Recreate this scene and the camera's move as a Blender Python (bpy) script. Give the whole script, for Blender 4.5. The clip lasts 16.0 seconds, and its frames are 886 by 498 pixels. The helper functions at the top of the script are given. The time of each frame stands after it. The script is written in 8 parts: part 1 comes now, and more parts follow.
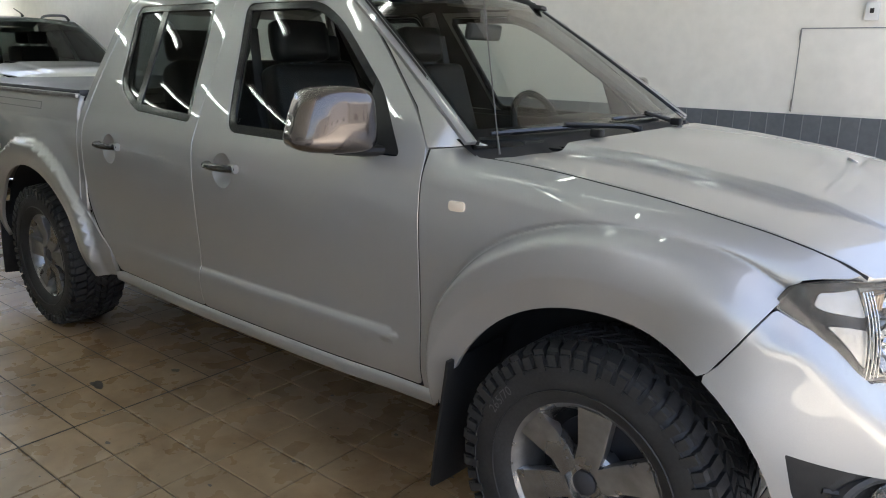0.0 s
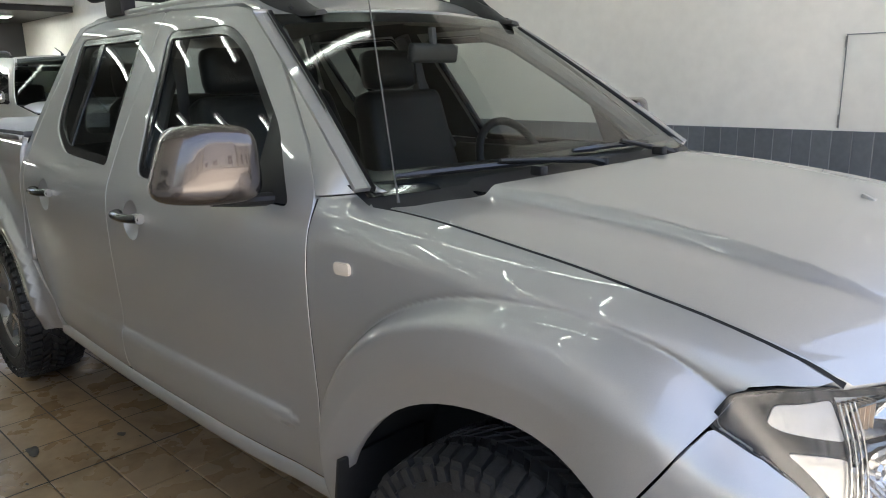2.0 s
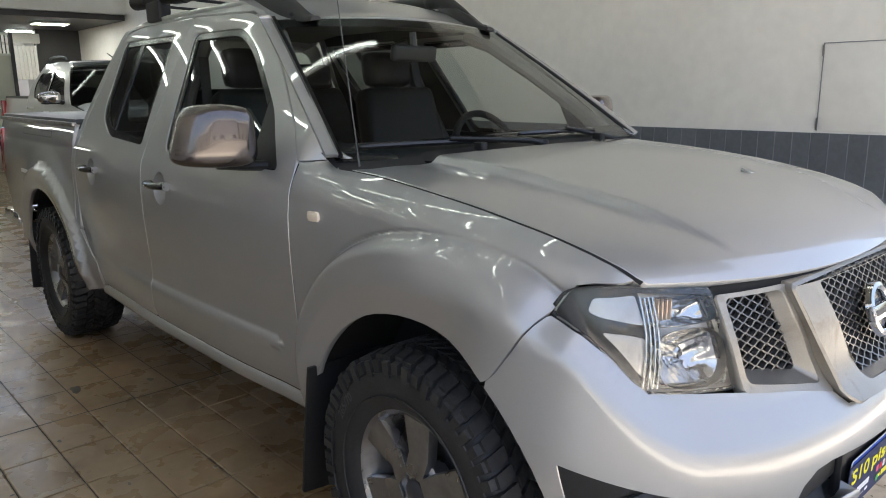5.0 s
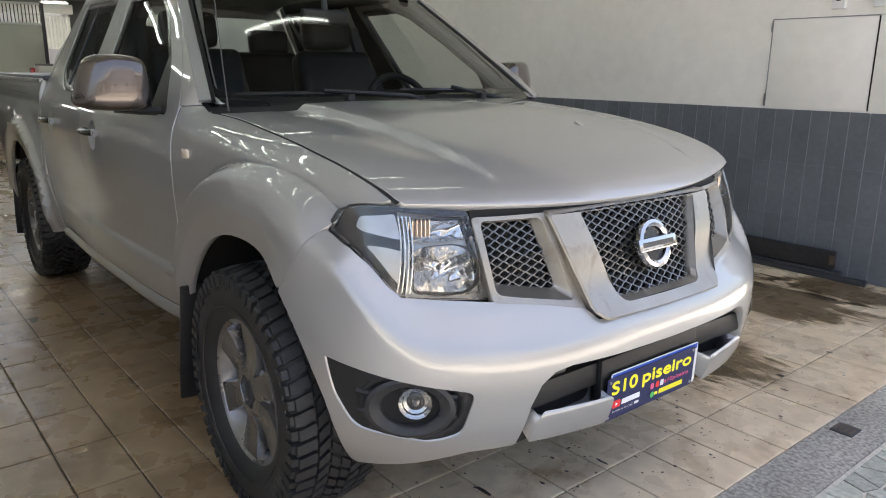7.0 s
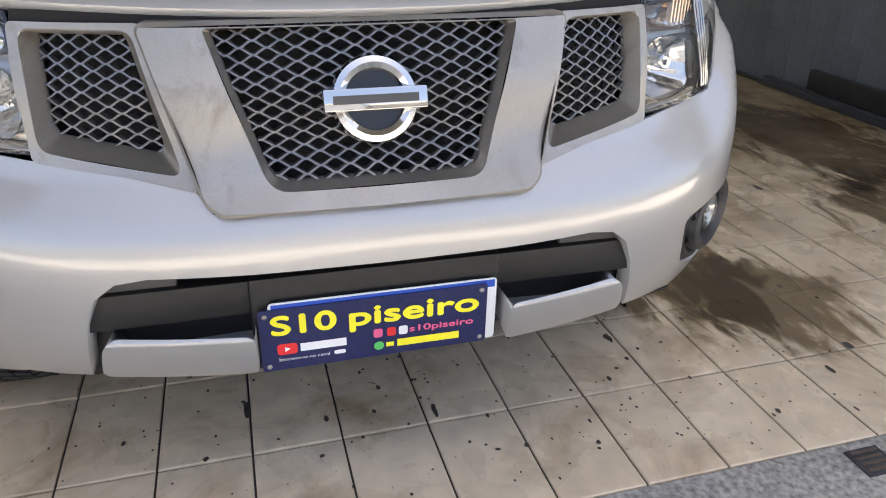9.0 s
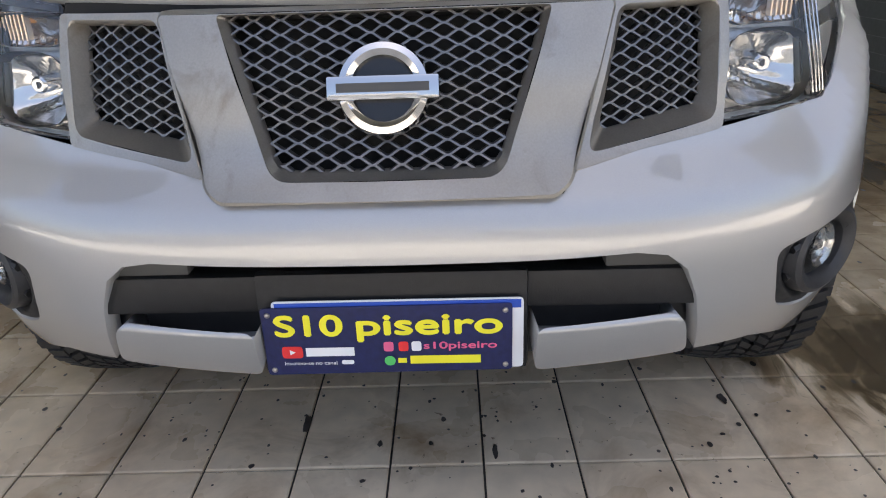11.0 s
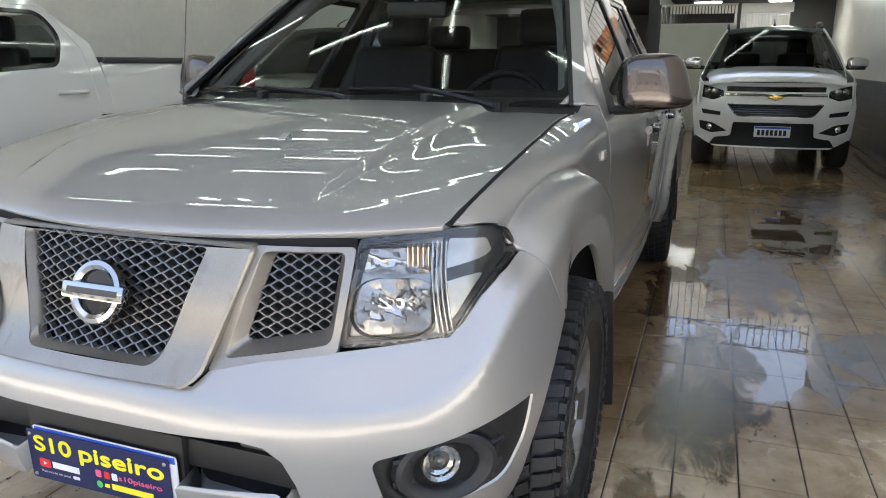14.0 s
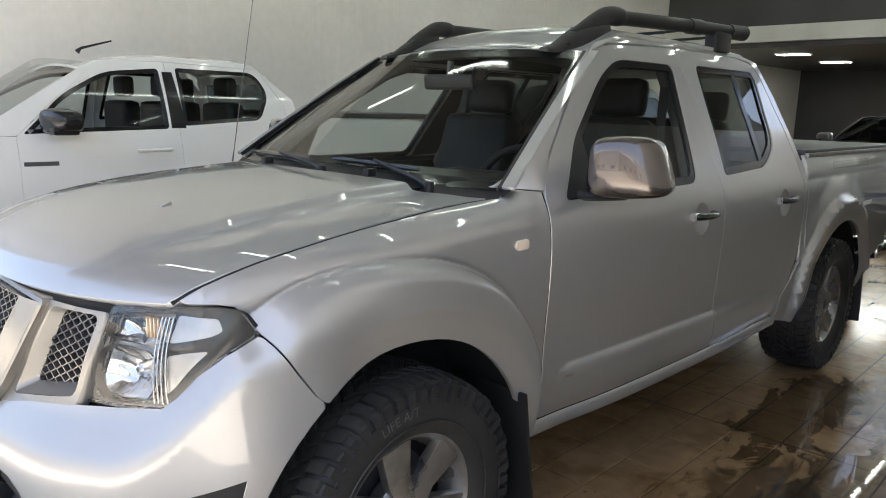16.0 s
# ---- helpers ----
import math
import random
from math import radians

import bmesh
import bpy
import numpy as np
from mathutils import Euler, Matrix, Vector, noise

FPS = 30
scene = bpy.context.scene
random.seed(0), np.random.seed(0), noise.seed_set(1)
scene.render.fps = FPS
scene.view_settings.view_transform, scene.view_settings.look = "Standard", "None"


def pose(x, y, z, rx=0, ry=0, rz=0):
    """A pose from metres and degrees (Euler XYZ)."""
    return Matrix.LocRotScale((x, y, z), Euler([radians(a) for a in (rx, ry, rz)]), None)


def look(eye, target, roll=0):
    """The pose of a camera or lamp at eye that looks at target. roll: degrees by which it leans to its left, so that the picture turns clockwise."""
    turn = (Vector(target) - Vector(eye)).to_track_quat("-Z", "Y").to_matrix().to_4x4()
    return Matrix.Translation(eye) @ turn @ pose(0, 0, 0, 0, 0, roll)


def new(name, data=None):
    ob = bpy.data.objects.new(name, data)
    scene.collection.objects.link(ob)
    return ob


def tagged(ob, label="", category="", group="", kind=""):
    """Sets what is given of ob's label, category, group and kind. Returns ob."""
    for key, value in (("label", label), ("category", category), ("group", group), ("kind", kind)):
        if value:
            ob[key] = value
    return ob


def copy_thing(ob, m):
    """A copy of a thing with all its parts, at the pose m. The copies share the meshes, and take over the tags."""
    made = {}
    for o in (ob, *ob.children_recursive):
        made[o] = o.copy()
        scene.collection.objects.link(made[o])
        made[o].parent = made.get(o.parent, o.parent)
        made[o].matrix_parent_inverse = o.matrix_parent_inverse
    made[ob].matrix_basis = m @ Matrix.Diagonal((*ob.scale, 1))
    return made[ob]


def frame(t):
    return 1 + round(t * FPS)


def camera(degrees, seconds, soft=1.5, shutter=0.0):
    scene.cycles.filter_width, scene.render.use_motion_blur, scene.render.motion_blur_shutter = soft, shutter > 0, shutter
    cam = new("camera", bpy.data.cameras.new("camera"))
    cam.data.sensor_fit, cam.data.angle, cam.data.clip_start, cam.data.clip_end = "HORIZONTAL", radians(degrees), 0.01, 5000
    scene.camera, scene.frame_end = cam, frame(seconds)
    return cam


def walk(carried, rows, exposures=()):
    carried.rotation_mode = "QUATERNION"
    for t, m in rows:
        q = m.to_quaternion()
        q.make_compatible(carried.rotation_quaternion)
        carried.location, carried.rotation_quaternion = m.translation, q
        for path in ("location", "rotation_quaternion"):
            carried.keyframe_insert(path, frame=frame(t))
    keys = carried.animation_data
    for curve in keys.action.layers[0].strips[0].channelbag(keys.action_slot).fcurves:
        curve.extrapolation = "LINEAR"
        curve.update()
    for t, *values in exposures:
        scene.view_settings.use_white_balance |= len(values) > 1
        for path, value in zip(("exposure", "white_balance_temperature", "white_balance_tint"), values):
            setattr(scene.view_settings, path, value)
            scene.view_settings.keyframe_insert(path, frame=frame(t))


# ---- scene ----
cam = camera(62.7, 16.0, soft=1.0)
EXPOSURES = [(0, 2.11, 6580, 10), (1.5, 2.25, 6580, 10), (3, 1.84, 6630, 10), (4, 1.83, 6630, 10), (6.5, 1.82, 6840, 11), (9, 1.76, 6890, 12), (11.5, 1.38, 6580, 11), (12, 1.47, 6560, 10), (12.5, 1.69, 6530, 10), (13.5, 1.83, 6590, 9), (16, 2.06, 6690, 10)]
PATH = [
    (0, (0.759, -2.375, 1.435), (-0.478, -0.892, 0.916), 0.9),
    (0.5, (0.762, -2.321, 1.432), (-0.529, -0.882, 0.92), -0.8),
    (1, (0.793, -2.195, 1.435), (-0.591, -0.838, 0.941), -2.0),
    (1.5, (0.818, -2.042, 1.427), (-0.604, -0.72, 0.945), -1.9),
    (2, (0.796, -1.786, 1.44), (-0.587, -0.417, 0.979), -1.2),
    (2.5, (0.772, -1.612, 1.464), (-0.619, -0.232, 1.063), -0.9),
    (3, (0.786, -1.554, 1.5), (-0.659, -0.212, 1.167), -1.0),
    (3.5, (0.774, -1.622, 1.532), (-0.708, -0.318, 1.216), -0.8),
    (4, (0.942, -1.716, 1.481), (-0.543, -0.429, 1.106), -0.6),
    (4.2, (1.04, -1.761, 1.449), (-0.435, -0.468, 1.056), -0.6),
    (6.3, (1.658, -2.055, 1.345), (0.19, -0.78, 0.875), -0.4),
    (6.5, (1.749, -1.951, 1.329), (0.26, -0.7, 0.863), -0.3),
    (7, (1.893, -1.661, 1.305), (0.373, -0.453, 0.823), 0.5),
    (7.5, (1.975, -1.25, 1.296), (0.413, -0.116, 0.771), 1.4),
    (8, (2.088, -0.845, 1.252), (0.459, 0.128, 0.618), 2.3),
    (8.5, (2.034, -0.452, 1.2), (0.342, 0.291, 0.436), 2.3),
    (9, (1.844, -0.19, 1.142), (0.116, 0.282, 0.252), 0.8),
    (9.2, (1.732, -0.108, 1.074), (-0.004, 0.249, 0.146), -0.4),
    (11.3, (1.839, 0.145, 1.024), (-0.022, 0.048, 0.297), -2.2),
    (11.5, (1.917, 0.169, 1.127), (0.045, 0.073, 0.43), -2.0),
    (12, (2.075, 0.223, 1.23), (0.168, 0.099, 0.64), -1.4),
    (12.5, (2.138, 0.435, 1.286), (0.23, 0.232, 0.719), -1.0),
    (13, (2.13, 0.673, 1.273), (0.227, 0.35, 0.747), -0.6),
    (13.5, (1.933, 0.965, 1.295), (0.053, 0.503, 0.794), 0.0),
    (14, (1.831, 1.194, 1.311), (0.021, 0.503, 0.814), 0.1),
    (14.5, (1.674, 1.514, 1.322), (-0.035, 0.61, 0.811), 0.4),
    (15, (1.376, 1.747, 1.322), (-0.239, 0.673, 0.831), 0.8),
    (15.5, (1.217, 1.919, 1.396), (-0.272, 0.662, 0.947), 1.3),
    (16, (1.16, 2.139, 1.416), (-0.235, 0.758, 1.033), 1.4),
]
walk(cam, [(t, look(eye, target, roll)) for t, eye, target, roll in PATH], EXPOSURES)

# ---- world and light ----
world = bpy.data.worlds.new("sky")
scene.world = world
world.use_nodes = True
wn = world.node_tree.nodes
sky = wn.new("ShaderNodeTexSky")
sky.sky_type, sky.sun_disc = "NISHITA", False
sky.dust_density, sky.ozone_density, sky.air_density = 4.0, 0.2, 0.9
sky.sun_elevation, sky.sun_rotation = radians(80), radians(-56)
world.node_tree.links.new(sky.outputs["Color"], wn["Background"].inputs["Color"])
wn["Background"].inputs["Strength"].default_value = 0.15
sun_data = bpy.data.lights.new("sun", "SUN")
sun_data.energy, sun_data.angle, sun_data.color = 5.0, radians(0.6), (1.0, 0.95, 0.87)
sun = new("sun", sun_data)
sun.matrix_world = look((-6, 4, 42), (0, 0, 0))


# ---- materials ----
def material(name, colour=(0.5, 0.5, 0.5), rough=0.5, metal=0.0, coat=0.0, coat_rough=0.05, grain=None, bump=None,
             patches=None, rough_var=0.0, spec=0.5, emit=None, vary=0.0):
    """A procedural material. grain/patches: (scale, amount) of fine and broad colour variation; bump: (scale, metres)."""
    m = bpy.data.materials.new(name)
    m.use_nodes = True
    nt = m.node_tree
    b = nt.nodes["Principled BSDF"]
    b.inputs["Roughness"].default_value, b.inputs["Metallic"].default_value = rough, metal
    b.inputs["Coat Weight"].default_value, b.inputs["Coat Roughness"].default_value = coat, coat_rough
    b.inputs["Specular IOR Level"].default_value = spec
    co = nt.nodes.new("ShaderNodeTexCoord")
    geo = nt.nodes.new("ShaderNodeNewGeometry")
    col = None

    def noise_at(scale, detail=4):
        n = nt.nodes.new("ShaderNodeTexNoise")
        n.inputs["Scale"].default_value, n.inputs["Detail"].default_value = scale, detail
        nt.links.new(geo.outputs["Position"], n.inputs["Vector"])
        return n.outputs["Fac"]

    factor = None
    for spec_ in (patches, grain):
        if spec_:
            r = nt.nodes.new("ShaderNodeMapRange")
            r.inputs["From Min"].default_value, r.inputs["From Max"].default_value = 0.3, 0.7
            r.inputs["To Min"].default_value, r.inputs["To Max"].default_value = 1 - spec_[1], 1 + spec_[1]
            nt.links.new(noise_at(spec_[0]), r.inputs["Value"])
            if factor is None:
                factor = r.outputs["Result"]
            else:
                mul = nt.nodes.new("ShaderNodeMath")
                mul.operation = "MULTIPLY"
                nt.links.new(factor, mul.inputs[0]), nt.links.new(r.outputs["Result"], mul.inputs[1])
                factor = mul.outputs[0]
    if vary:
        oi = nt.nodes.new("ShaderNodeObjectInfo")
        r = nt.nodes.new("ShaderNodeMapRange")
        r.inputs["To Min"].default_value, r.inputs["To Max"].default_value = 1 - vary, 1 + vary
        nt.links.new(oi.outputs["Random"], r.inputs["Value"])
        if factor is None:
            factor = r.outputs["Result"]
        else:
            mul = nt.nodes.new("ShaderNodeMath")
            mul.operation = "MULTIPLY"
            nt.links.new(factor, mul.inputs[0]), nt.links.new(r.outputs["Result"], mul.inputs[1])
            factor = mul.outputs[0]
    if factor is not None:
        v = nt.nodes.new("ShaderNodeVectorMath")
        v.operation = "SCALE"
        v.inputs[0].default_value = colour
        nt.links.new(factor, v.inputs["Scale"])
        nt.links.new(v.outputs["Vector"], b.inputs["Base Color"])
    else:
        b.inputs["Base Color"].default_value = (*colour, 1)
    if rough_var:
        r = nt.nodes.new("ShaderNodeMapRange")
        r.inputs["From Min"].default_value, r.inputs["From Max"].default_value = 0.3, 0.7
        r.inputs["To Min"].default_value, r.inputs["To Max"].default_value = max(0.02, rough - rough_var), min(1, rough + rough_var)
        nt.links.new(noise_at(6.0), r.inputs["Value"])
        nt.links.new(r.outputs["Result"], b.inputs["Roughness"])
    if bump:
        bp = nt.nodes.new("ShaderNodeBump")
        bp.inputs["Distance"].default_value = bump[1]
        nt.links.new(noise_at(bump[0], 3), bp.inputs["Height"])
        nt.links.new(bp.outputs["Normal"], b.inputs["Normal"])
    if emit:
        b.inputs["Emission Color"].default_value, b.inputs["Emission Strength"].default_value = (*emit[0], 1), emit[1]
    return m


def pane_material(name, tint, gloss_ior=1.5, fall=4.6):
    """Thin glass: tinted see-through with a mirror coat by Fresnel."""
    m = bpy.data.materials.new(name)
    m.use_nodes = True
    nt = m.node_tree
    nt.nodes.clear()
    out = nt.nodes.new("ShaderNodeOutputMaterial")
    tr, gl, mix, fr = (nt.nodes.new("ShaderNode" + k) for k in ("BsdfTransparent", "BsdfGlossy", "MixShader", "LayerWeight"))
    tr.inputs["Color"].default_value = (*tint, 1)
    gl.inputs["Roughness"].default_value = 0.01
    fr.inputs["Blend"].default_value = 0.5
    power, ramp = nt.nodes.new("ShaderNodeMath"), nt.nodes.new("ShaderNodeMapRange")
    power.operation = "POWER"
    power.inputs[1].default_value = fall
    ramp.inputs["To Min"].default_value, ramp.inputs["To Max"].default_value = 0.045 * gloss_ior / 1.5, 0.95
    nt.links.new(fr.outputs["Facing"], power.inputs[0])
    nt.links.new(power.outputs[0], ramp.inputs["Value"])
    nt.links.new(ramp.outputs["Result"], mix.inputs[0])
    nt.links.new(tr.outputs[0], mix.inputs[1]), nt.links.new(gl.outputs[0], mix.inputs[2])
    nt.links.new(mix.outputs[0], out.inputs["Surface"])
    return m


def stained(m, scale, lo, hi, tint, wet=0.0):
    """Lays stains with a ragged outline over a material's colour; wet: how much smoother they are."""
    nt = m.node_tree
    b = nt.nodes["Principled BSDF"]
    geo, n, r, mix = (nt.nodes.new("ShaderNode" + k) for k in ("NewGeometry", "TexNoise", "MapRange", "MixRGB"))
    n.inputs["Scale"].default_value, n.inputs["Detail"].default_value, n.inputs["Roughness"].default_value = scale, 7, 0.62
    n.inputs["Distortion"].default_value = 0.6
    nt.links.new(geo.outputs["Position"], n.inputs["Vector"])
    r.inputs["From Min"].default_value, r.inputs["From Max"].default_value = lo, hi
    nt.links.new(n.outputs["Fac"], r.inputs["Value"])
    mix.blend_type = "MULTIPLY"
    nt.links.new(r.outputs["Result"], mix.inputs["Fac"])
    nt.links.new(b.inputs["Base Color"].links[0].from_socket, mix.inputs["Color1"])
    mix.inputs["Color2"].default_value = (*tint, 1)
    nt.links.new(mix.outputs["Color"], b.inputs["Base Color"])
    return m


M = {}
M["silver"] = material("silver_paint", (0.41, 0.408, 0.398), 0.42, 0.58, 1.0, 0.010, grain=(900, 0.10), patches=(1.5, 0.03))
M["silver"].node_tree.nodes["Principled BSDF"].inputs["Coat IOR"].default_value = 1.62
M["white"] = material("white_paint", (0.80, 0.80, 0.78), 0.3, 0.0, 1.0, 0.03, patches=(1.2, 0.03))
M["silver_green"] = material("pale_silver_paint", (0.42, 0.43, 0.42), 0.35, 0.6, 1.0, 0.03, patches=(2, 0.05))
M["pearl"] = material("pearl_paint", (0.78, 0.78, 0.765), 0.3, 0.0, 1.0, 0.03, patches=(1.2, 0.04))
M["graphite"] = material("graphite_paint", (0.16, 0.16, 0.165), 0.3, 0.6, 1.0, 0.03, patches=(2, 0.05))
M["bronze"] = material("bronze_paint", (0.115, 0.096, 0.086), 0.24, 0.80, 1.0, 0.03, grain=(700, 0.08))
M["satin"] = material("satin_nickel", (0.35, 0.33, 0.295), 0.44, 0.80, 0.2, 0.25, grain=(300, 0.05), patches=(7, 0.10), rough_var=0.08)
stained(M["satin"], 9, 0.56, 0.70, (0.74, 0.71, 0.68))
M["chrome"] = material("chrome", (0.54, 0.54, 0.535), 0.09, 1.0)
M["black"] = material("black_plastic", (0.014, 0.014, 0.0145), 0.48, 0.0, spec=0.4, bump=(400, 0.0003), grain=(60, 0.15))
M["bezel"] = material("dark_grey_plastic", (0.030, 0.030, 0.031), 0.45, spec=0.4, bump=(400, 0.0003), grain=(60, 0.15))
M["gloss_black"] = material("gloss_black", (0.012, 0.012, 0.013), 0.14)
# near-black for liners and for the shade painted into gaps and openings
M["void"] = material("void_black", (0.01, 0.01, 0.01), 0.9, patches=(8, 0.3))
M["rubber"] = material("tyre_rubber", (0.022, 0.022, 0.0225), 0.55, 0.0, spec=0.5, grain=(120, 0.25), patches=(9, 0.25), bump=(300, 0.0006))
M["letter_rubber"] = material("scuffed_rubber", (0.10, 0.10, 0.10), 0.7, grain=(200, 0.3))
M["rim"] = material("alloy_rim", (0.29, 0.285, 0.28), 0.30, 0.8, 0.5, 0.12, patches=(20, 0.2), rough_var=0.08)
M["steel"] = material("dull_steel", (0.35, 0.34, 0.33), 0.4, 0.9, patches=(30, 0.2))
M["grille"] = material("grille_wire", (0.165, 0.162, 0.158), 0.34, 0.7, 0.2, patches=(25, 0.2))
M["leather"] = material("black_leather", (0.009, 0.009, 0.010), 0.46, 0.0, spec=0.2, bump=(90, 0.0012), patches=(6, 0.25))
M["trim"] = material("grey_trim", (0.07, 0.069, 0.067), 0.6, patches=(5, 0.1))
M["lining"] = material("grey_headlining", (0.15, 0.145, 0.135), 0.9, grain=(80, 0.08))
M["dash"] = material("dashboard_plastic", (0.014, 0.014, 0.0145), 0.55, bump=(200, 0.0006))
M["glass"] = pane_material("clear_glass", (0.76, 0.80, 0.78))
M["screen"] = pane_material("windscreen_glass", (0.80, 0.84, 0.815), 1.15, 4.6)
M["tint"] = pane_material("tinted_glass", (0.21, 0.235, 0.23))
M["lens"] = pane_material("lamp_lens", (0.95, 0.96, 0.97), 1.45)
lens_nodes = M["lens"].node_tree
haze, thin = lens_nodes.nodes.new("ShaderNodeBsdfDiffuse"), lens_nodes.nodes.new("ShaderNodeMixShader")
haze.inputs["Color"].default_value, thin.inputs[0].default_value = (0.62, 0.59, 0.53, 1), 0.035
lens_end = next(n for n in lens_nodes.nodes if n.type == "OUTPUT_MATERIAL").inputs["Surface"]
lens_nodes.links.new(lens_end.links[0].from_socket, thin.inputs[1]), lens_nodes.links.new(haze.outputs[0], thin.inputs[2])
lens_nodes.links.new(thin.outputs[0], lens_end)
M["amber"] = material("amber_plastic", (0.80, 0.36, 0.10), 0.25, 0.0, 0.8)
M["pale_amber"] = material("pale_amber_flute", (0.80, 0.62, 0.44), 0.2, 0.5, 0.8)
M["marker"] = material("marker_lens", (0.76, 0.66, 0.54), 0.25, 0.0, 1.0, bump=(120, 0.001))
M["red"] = material("red_lens", (0.45, 0.02, 0.02), 0.15, 0.0, 1.0)
M["lamp_bed"] = material("lamp_housing", (0.46, 0.45, 0.43), 0.30, 0.85, patches=(18, 0.15), bump=(35, 0.002))
M["reflector"] = material("lamp_reflector", (0.66, 0.65, 0.63), 0.13, 0.95, bump=(45, 0.0012))
M["fog_chrome"] = material("fog_reflector", (0.50, 0.50, 0.49), 0.12, 1.0, bump=(50, 0.002))
M["navy"] = material("navy_sign", (0.012, 0.016, 0.075), 0.35, grain=(90, 0.2))
M["yellow_ink"] = material("yellow_ink", (0.85, 0.78, 0.03), 0.45)
M["white_ink"] = material("white_ink", (0.8, 0.8, 0.8), 0.45)
M["pink_ink"] = material("pink_ink", (0.75, 0.12, 0.25), 0.45)
M["red_ink"] = material("red_ink", (0.75, 0.03, 0.03), 0.45)
M["green_ink"] = material("green_ink", (0.08, 0.5, 0.12), 0.45)
M["plate_white"] = material("plate_white", (0.72, 0.73, 0.74), 0.4)
M["plate_blue"] = material("plate_blue", (0.02, 0.08, 0.45), 0.4)
M["tile"] = material("floor_tile", (0.75, 0.605, 0.425), 0.30, 0.0, spec=0.52, patches=(1.3, 0.16), grain=(14, 0.10), rough_var=0.10, vary=0.05, bump=(25, 0.0004))
stained(M["tile"], 0.9, 0.44, 0.80, (0.72, 0.64, 0.55))
stained(M["tile"], 3.6, 0.50, 0.72, (0.60, 0.52, 0.44))
stained(M["tile"], 38, 0.66, 0.72, (0.35, 0.28, 0.24))
def dim_and_dirty(m, tint):
    """Dirt and the falloff of daylight, both put into the inner floor's colour, with gloss where wet: the ragged edge
    runs a little behind the threshold.
    """
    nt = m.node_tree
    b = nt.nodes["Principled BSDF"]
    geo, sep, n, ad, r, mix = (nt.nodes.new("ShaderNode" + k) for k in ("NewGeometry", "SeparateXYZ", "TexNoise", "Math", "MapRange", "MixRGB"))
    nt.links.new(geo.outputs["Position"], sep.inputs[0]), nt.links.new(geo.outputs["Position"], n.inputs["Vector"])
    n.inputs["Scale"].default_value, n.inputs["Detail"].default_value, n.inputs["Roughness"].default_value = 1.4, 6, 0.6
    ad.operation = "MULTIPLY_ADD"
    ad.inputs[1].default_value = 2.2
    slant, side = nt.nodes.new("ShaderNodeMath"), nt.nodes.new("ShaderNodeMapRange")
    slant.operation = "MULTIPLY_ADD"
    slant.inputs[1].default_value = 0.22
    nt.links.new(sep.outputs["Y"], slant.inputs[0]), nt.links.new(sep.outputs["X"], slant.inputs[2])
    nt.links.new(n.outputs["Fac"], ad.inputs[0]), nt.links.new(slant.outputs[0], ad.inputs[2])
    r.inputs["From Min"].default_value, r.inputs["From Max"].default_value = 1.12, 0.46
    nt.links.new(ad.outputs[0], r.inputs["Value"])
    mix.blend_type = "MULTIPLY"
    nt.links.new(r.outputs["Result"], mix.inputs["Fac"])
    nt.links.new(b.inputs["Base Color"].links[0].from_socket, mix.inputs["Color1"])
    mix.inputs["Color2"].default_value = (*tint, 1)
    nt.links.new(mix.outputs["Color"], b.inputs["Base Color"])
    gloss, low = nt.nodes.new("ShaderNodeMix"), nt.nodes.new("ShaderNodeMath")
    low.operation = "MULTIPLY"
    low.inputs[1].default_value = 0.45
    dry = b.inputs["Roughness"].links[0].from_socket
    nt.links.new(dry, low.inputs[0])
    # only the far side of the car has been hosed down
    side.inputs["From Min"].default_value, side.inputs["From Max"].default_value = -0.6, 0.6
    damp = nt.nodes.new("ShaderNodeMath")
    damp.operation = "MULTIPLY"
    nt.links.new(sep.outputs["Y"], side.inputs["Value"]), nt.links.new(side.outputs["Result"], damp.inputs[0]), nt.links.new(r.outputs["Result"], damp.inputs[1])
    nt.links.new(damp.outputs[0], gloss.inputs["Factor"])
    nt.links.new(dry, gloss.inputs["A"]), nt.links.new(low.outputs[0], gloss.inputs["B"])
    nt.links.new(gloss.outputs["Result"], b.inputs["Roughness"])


# tint stands for dirt and for the daylight lost deeper in
dim_and_dirty(M["tile"], (0.46, 0.395, 0.32))
M["grout"] = material("floor_grout", (0.055, 0.048, 0.04), 0.85, grain=(40, 0.3))
M["wall"] = material("white_wall_paint", (0.82, 0.80, 0.765), 0.30, patches=(0.7, 0.05), grain=(12, 0.03), bump=(3, 0.002))
wall_nodes = M["wall"].node_tree
place, strung, streak, relief = (wall_nodes.nodes.new("ShaderNode" + k) for k in ("NewGeometry", "Mapping", "TexNoise", "Bump"))
strung.inputs["Scale"].default_value = (5.0, 5.0, 0.22)
streak.inputs["Scale"].default_value, streak.inputs["Detail"].default_value, relief.inputs["Distance"].default_value = 1.6, 5, 0.006
wall_nodes.links.new(place.outputs["Position"], strung.inputs["Vector"]), wall_nodes.links.new(strung.outputs["Vector"], streak.inputs["Vector"])
wall_nodes.links.new(streak.outputs["Fac"], relief.inputs["Height"]), wall_nodes.links.new(relief.outputs["Normal"], wall_nodes.nodes["Principled BSDF"].inputs["Normal"])
M["wall_tile"] = material("grey_wall_tile", (0.135, 0.148, 0.166), 0.33, patches=(2, 0.15), grain=(30, 0.08), vary=0.08)
M["wall_grout"] = material("wall_grout", (0.27, 0.285, 0.30), 0.8, patches=(9, 0.25))
M["ceiling"] = material("ceiling_panel", (0.11, 0.112, 0.108), 0.75, patches=(0.8, 0.10))
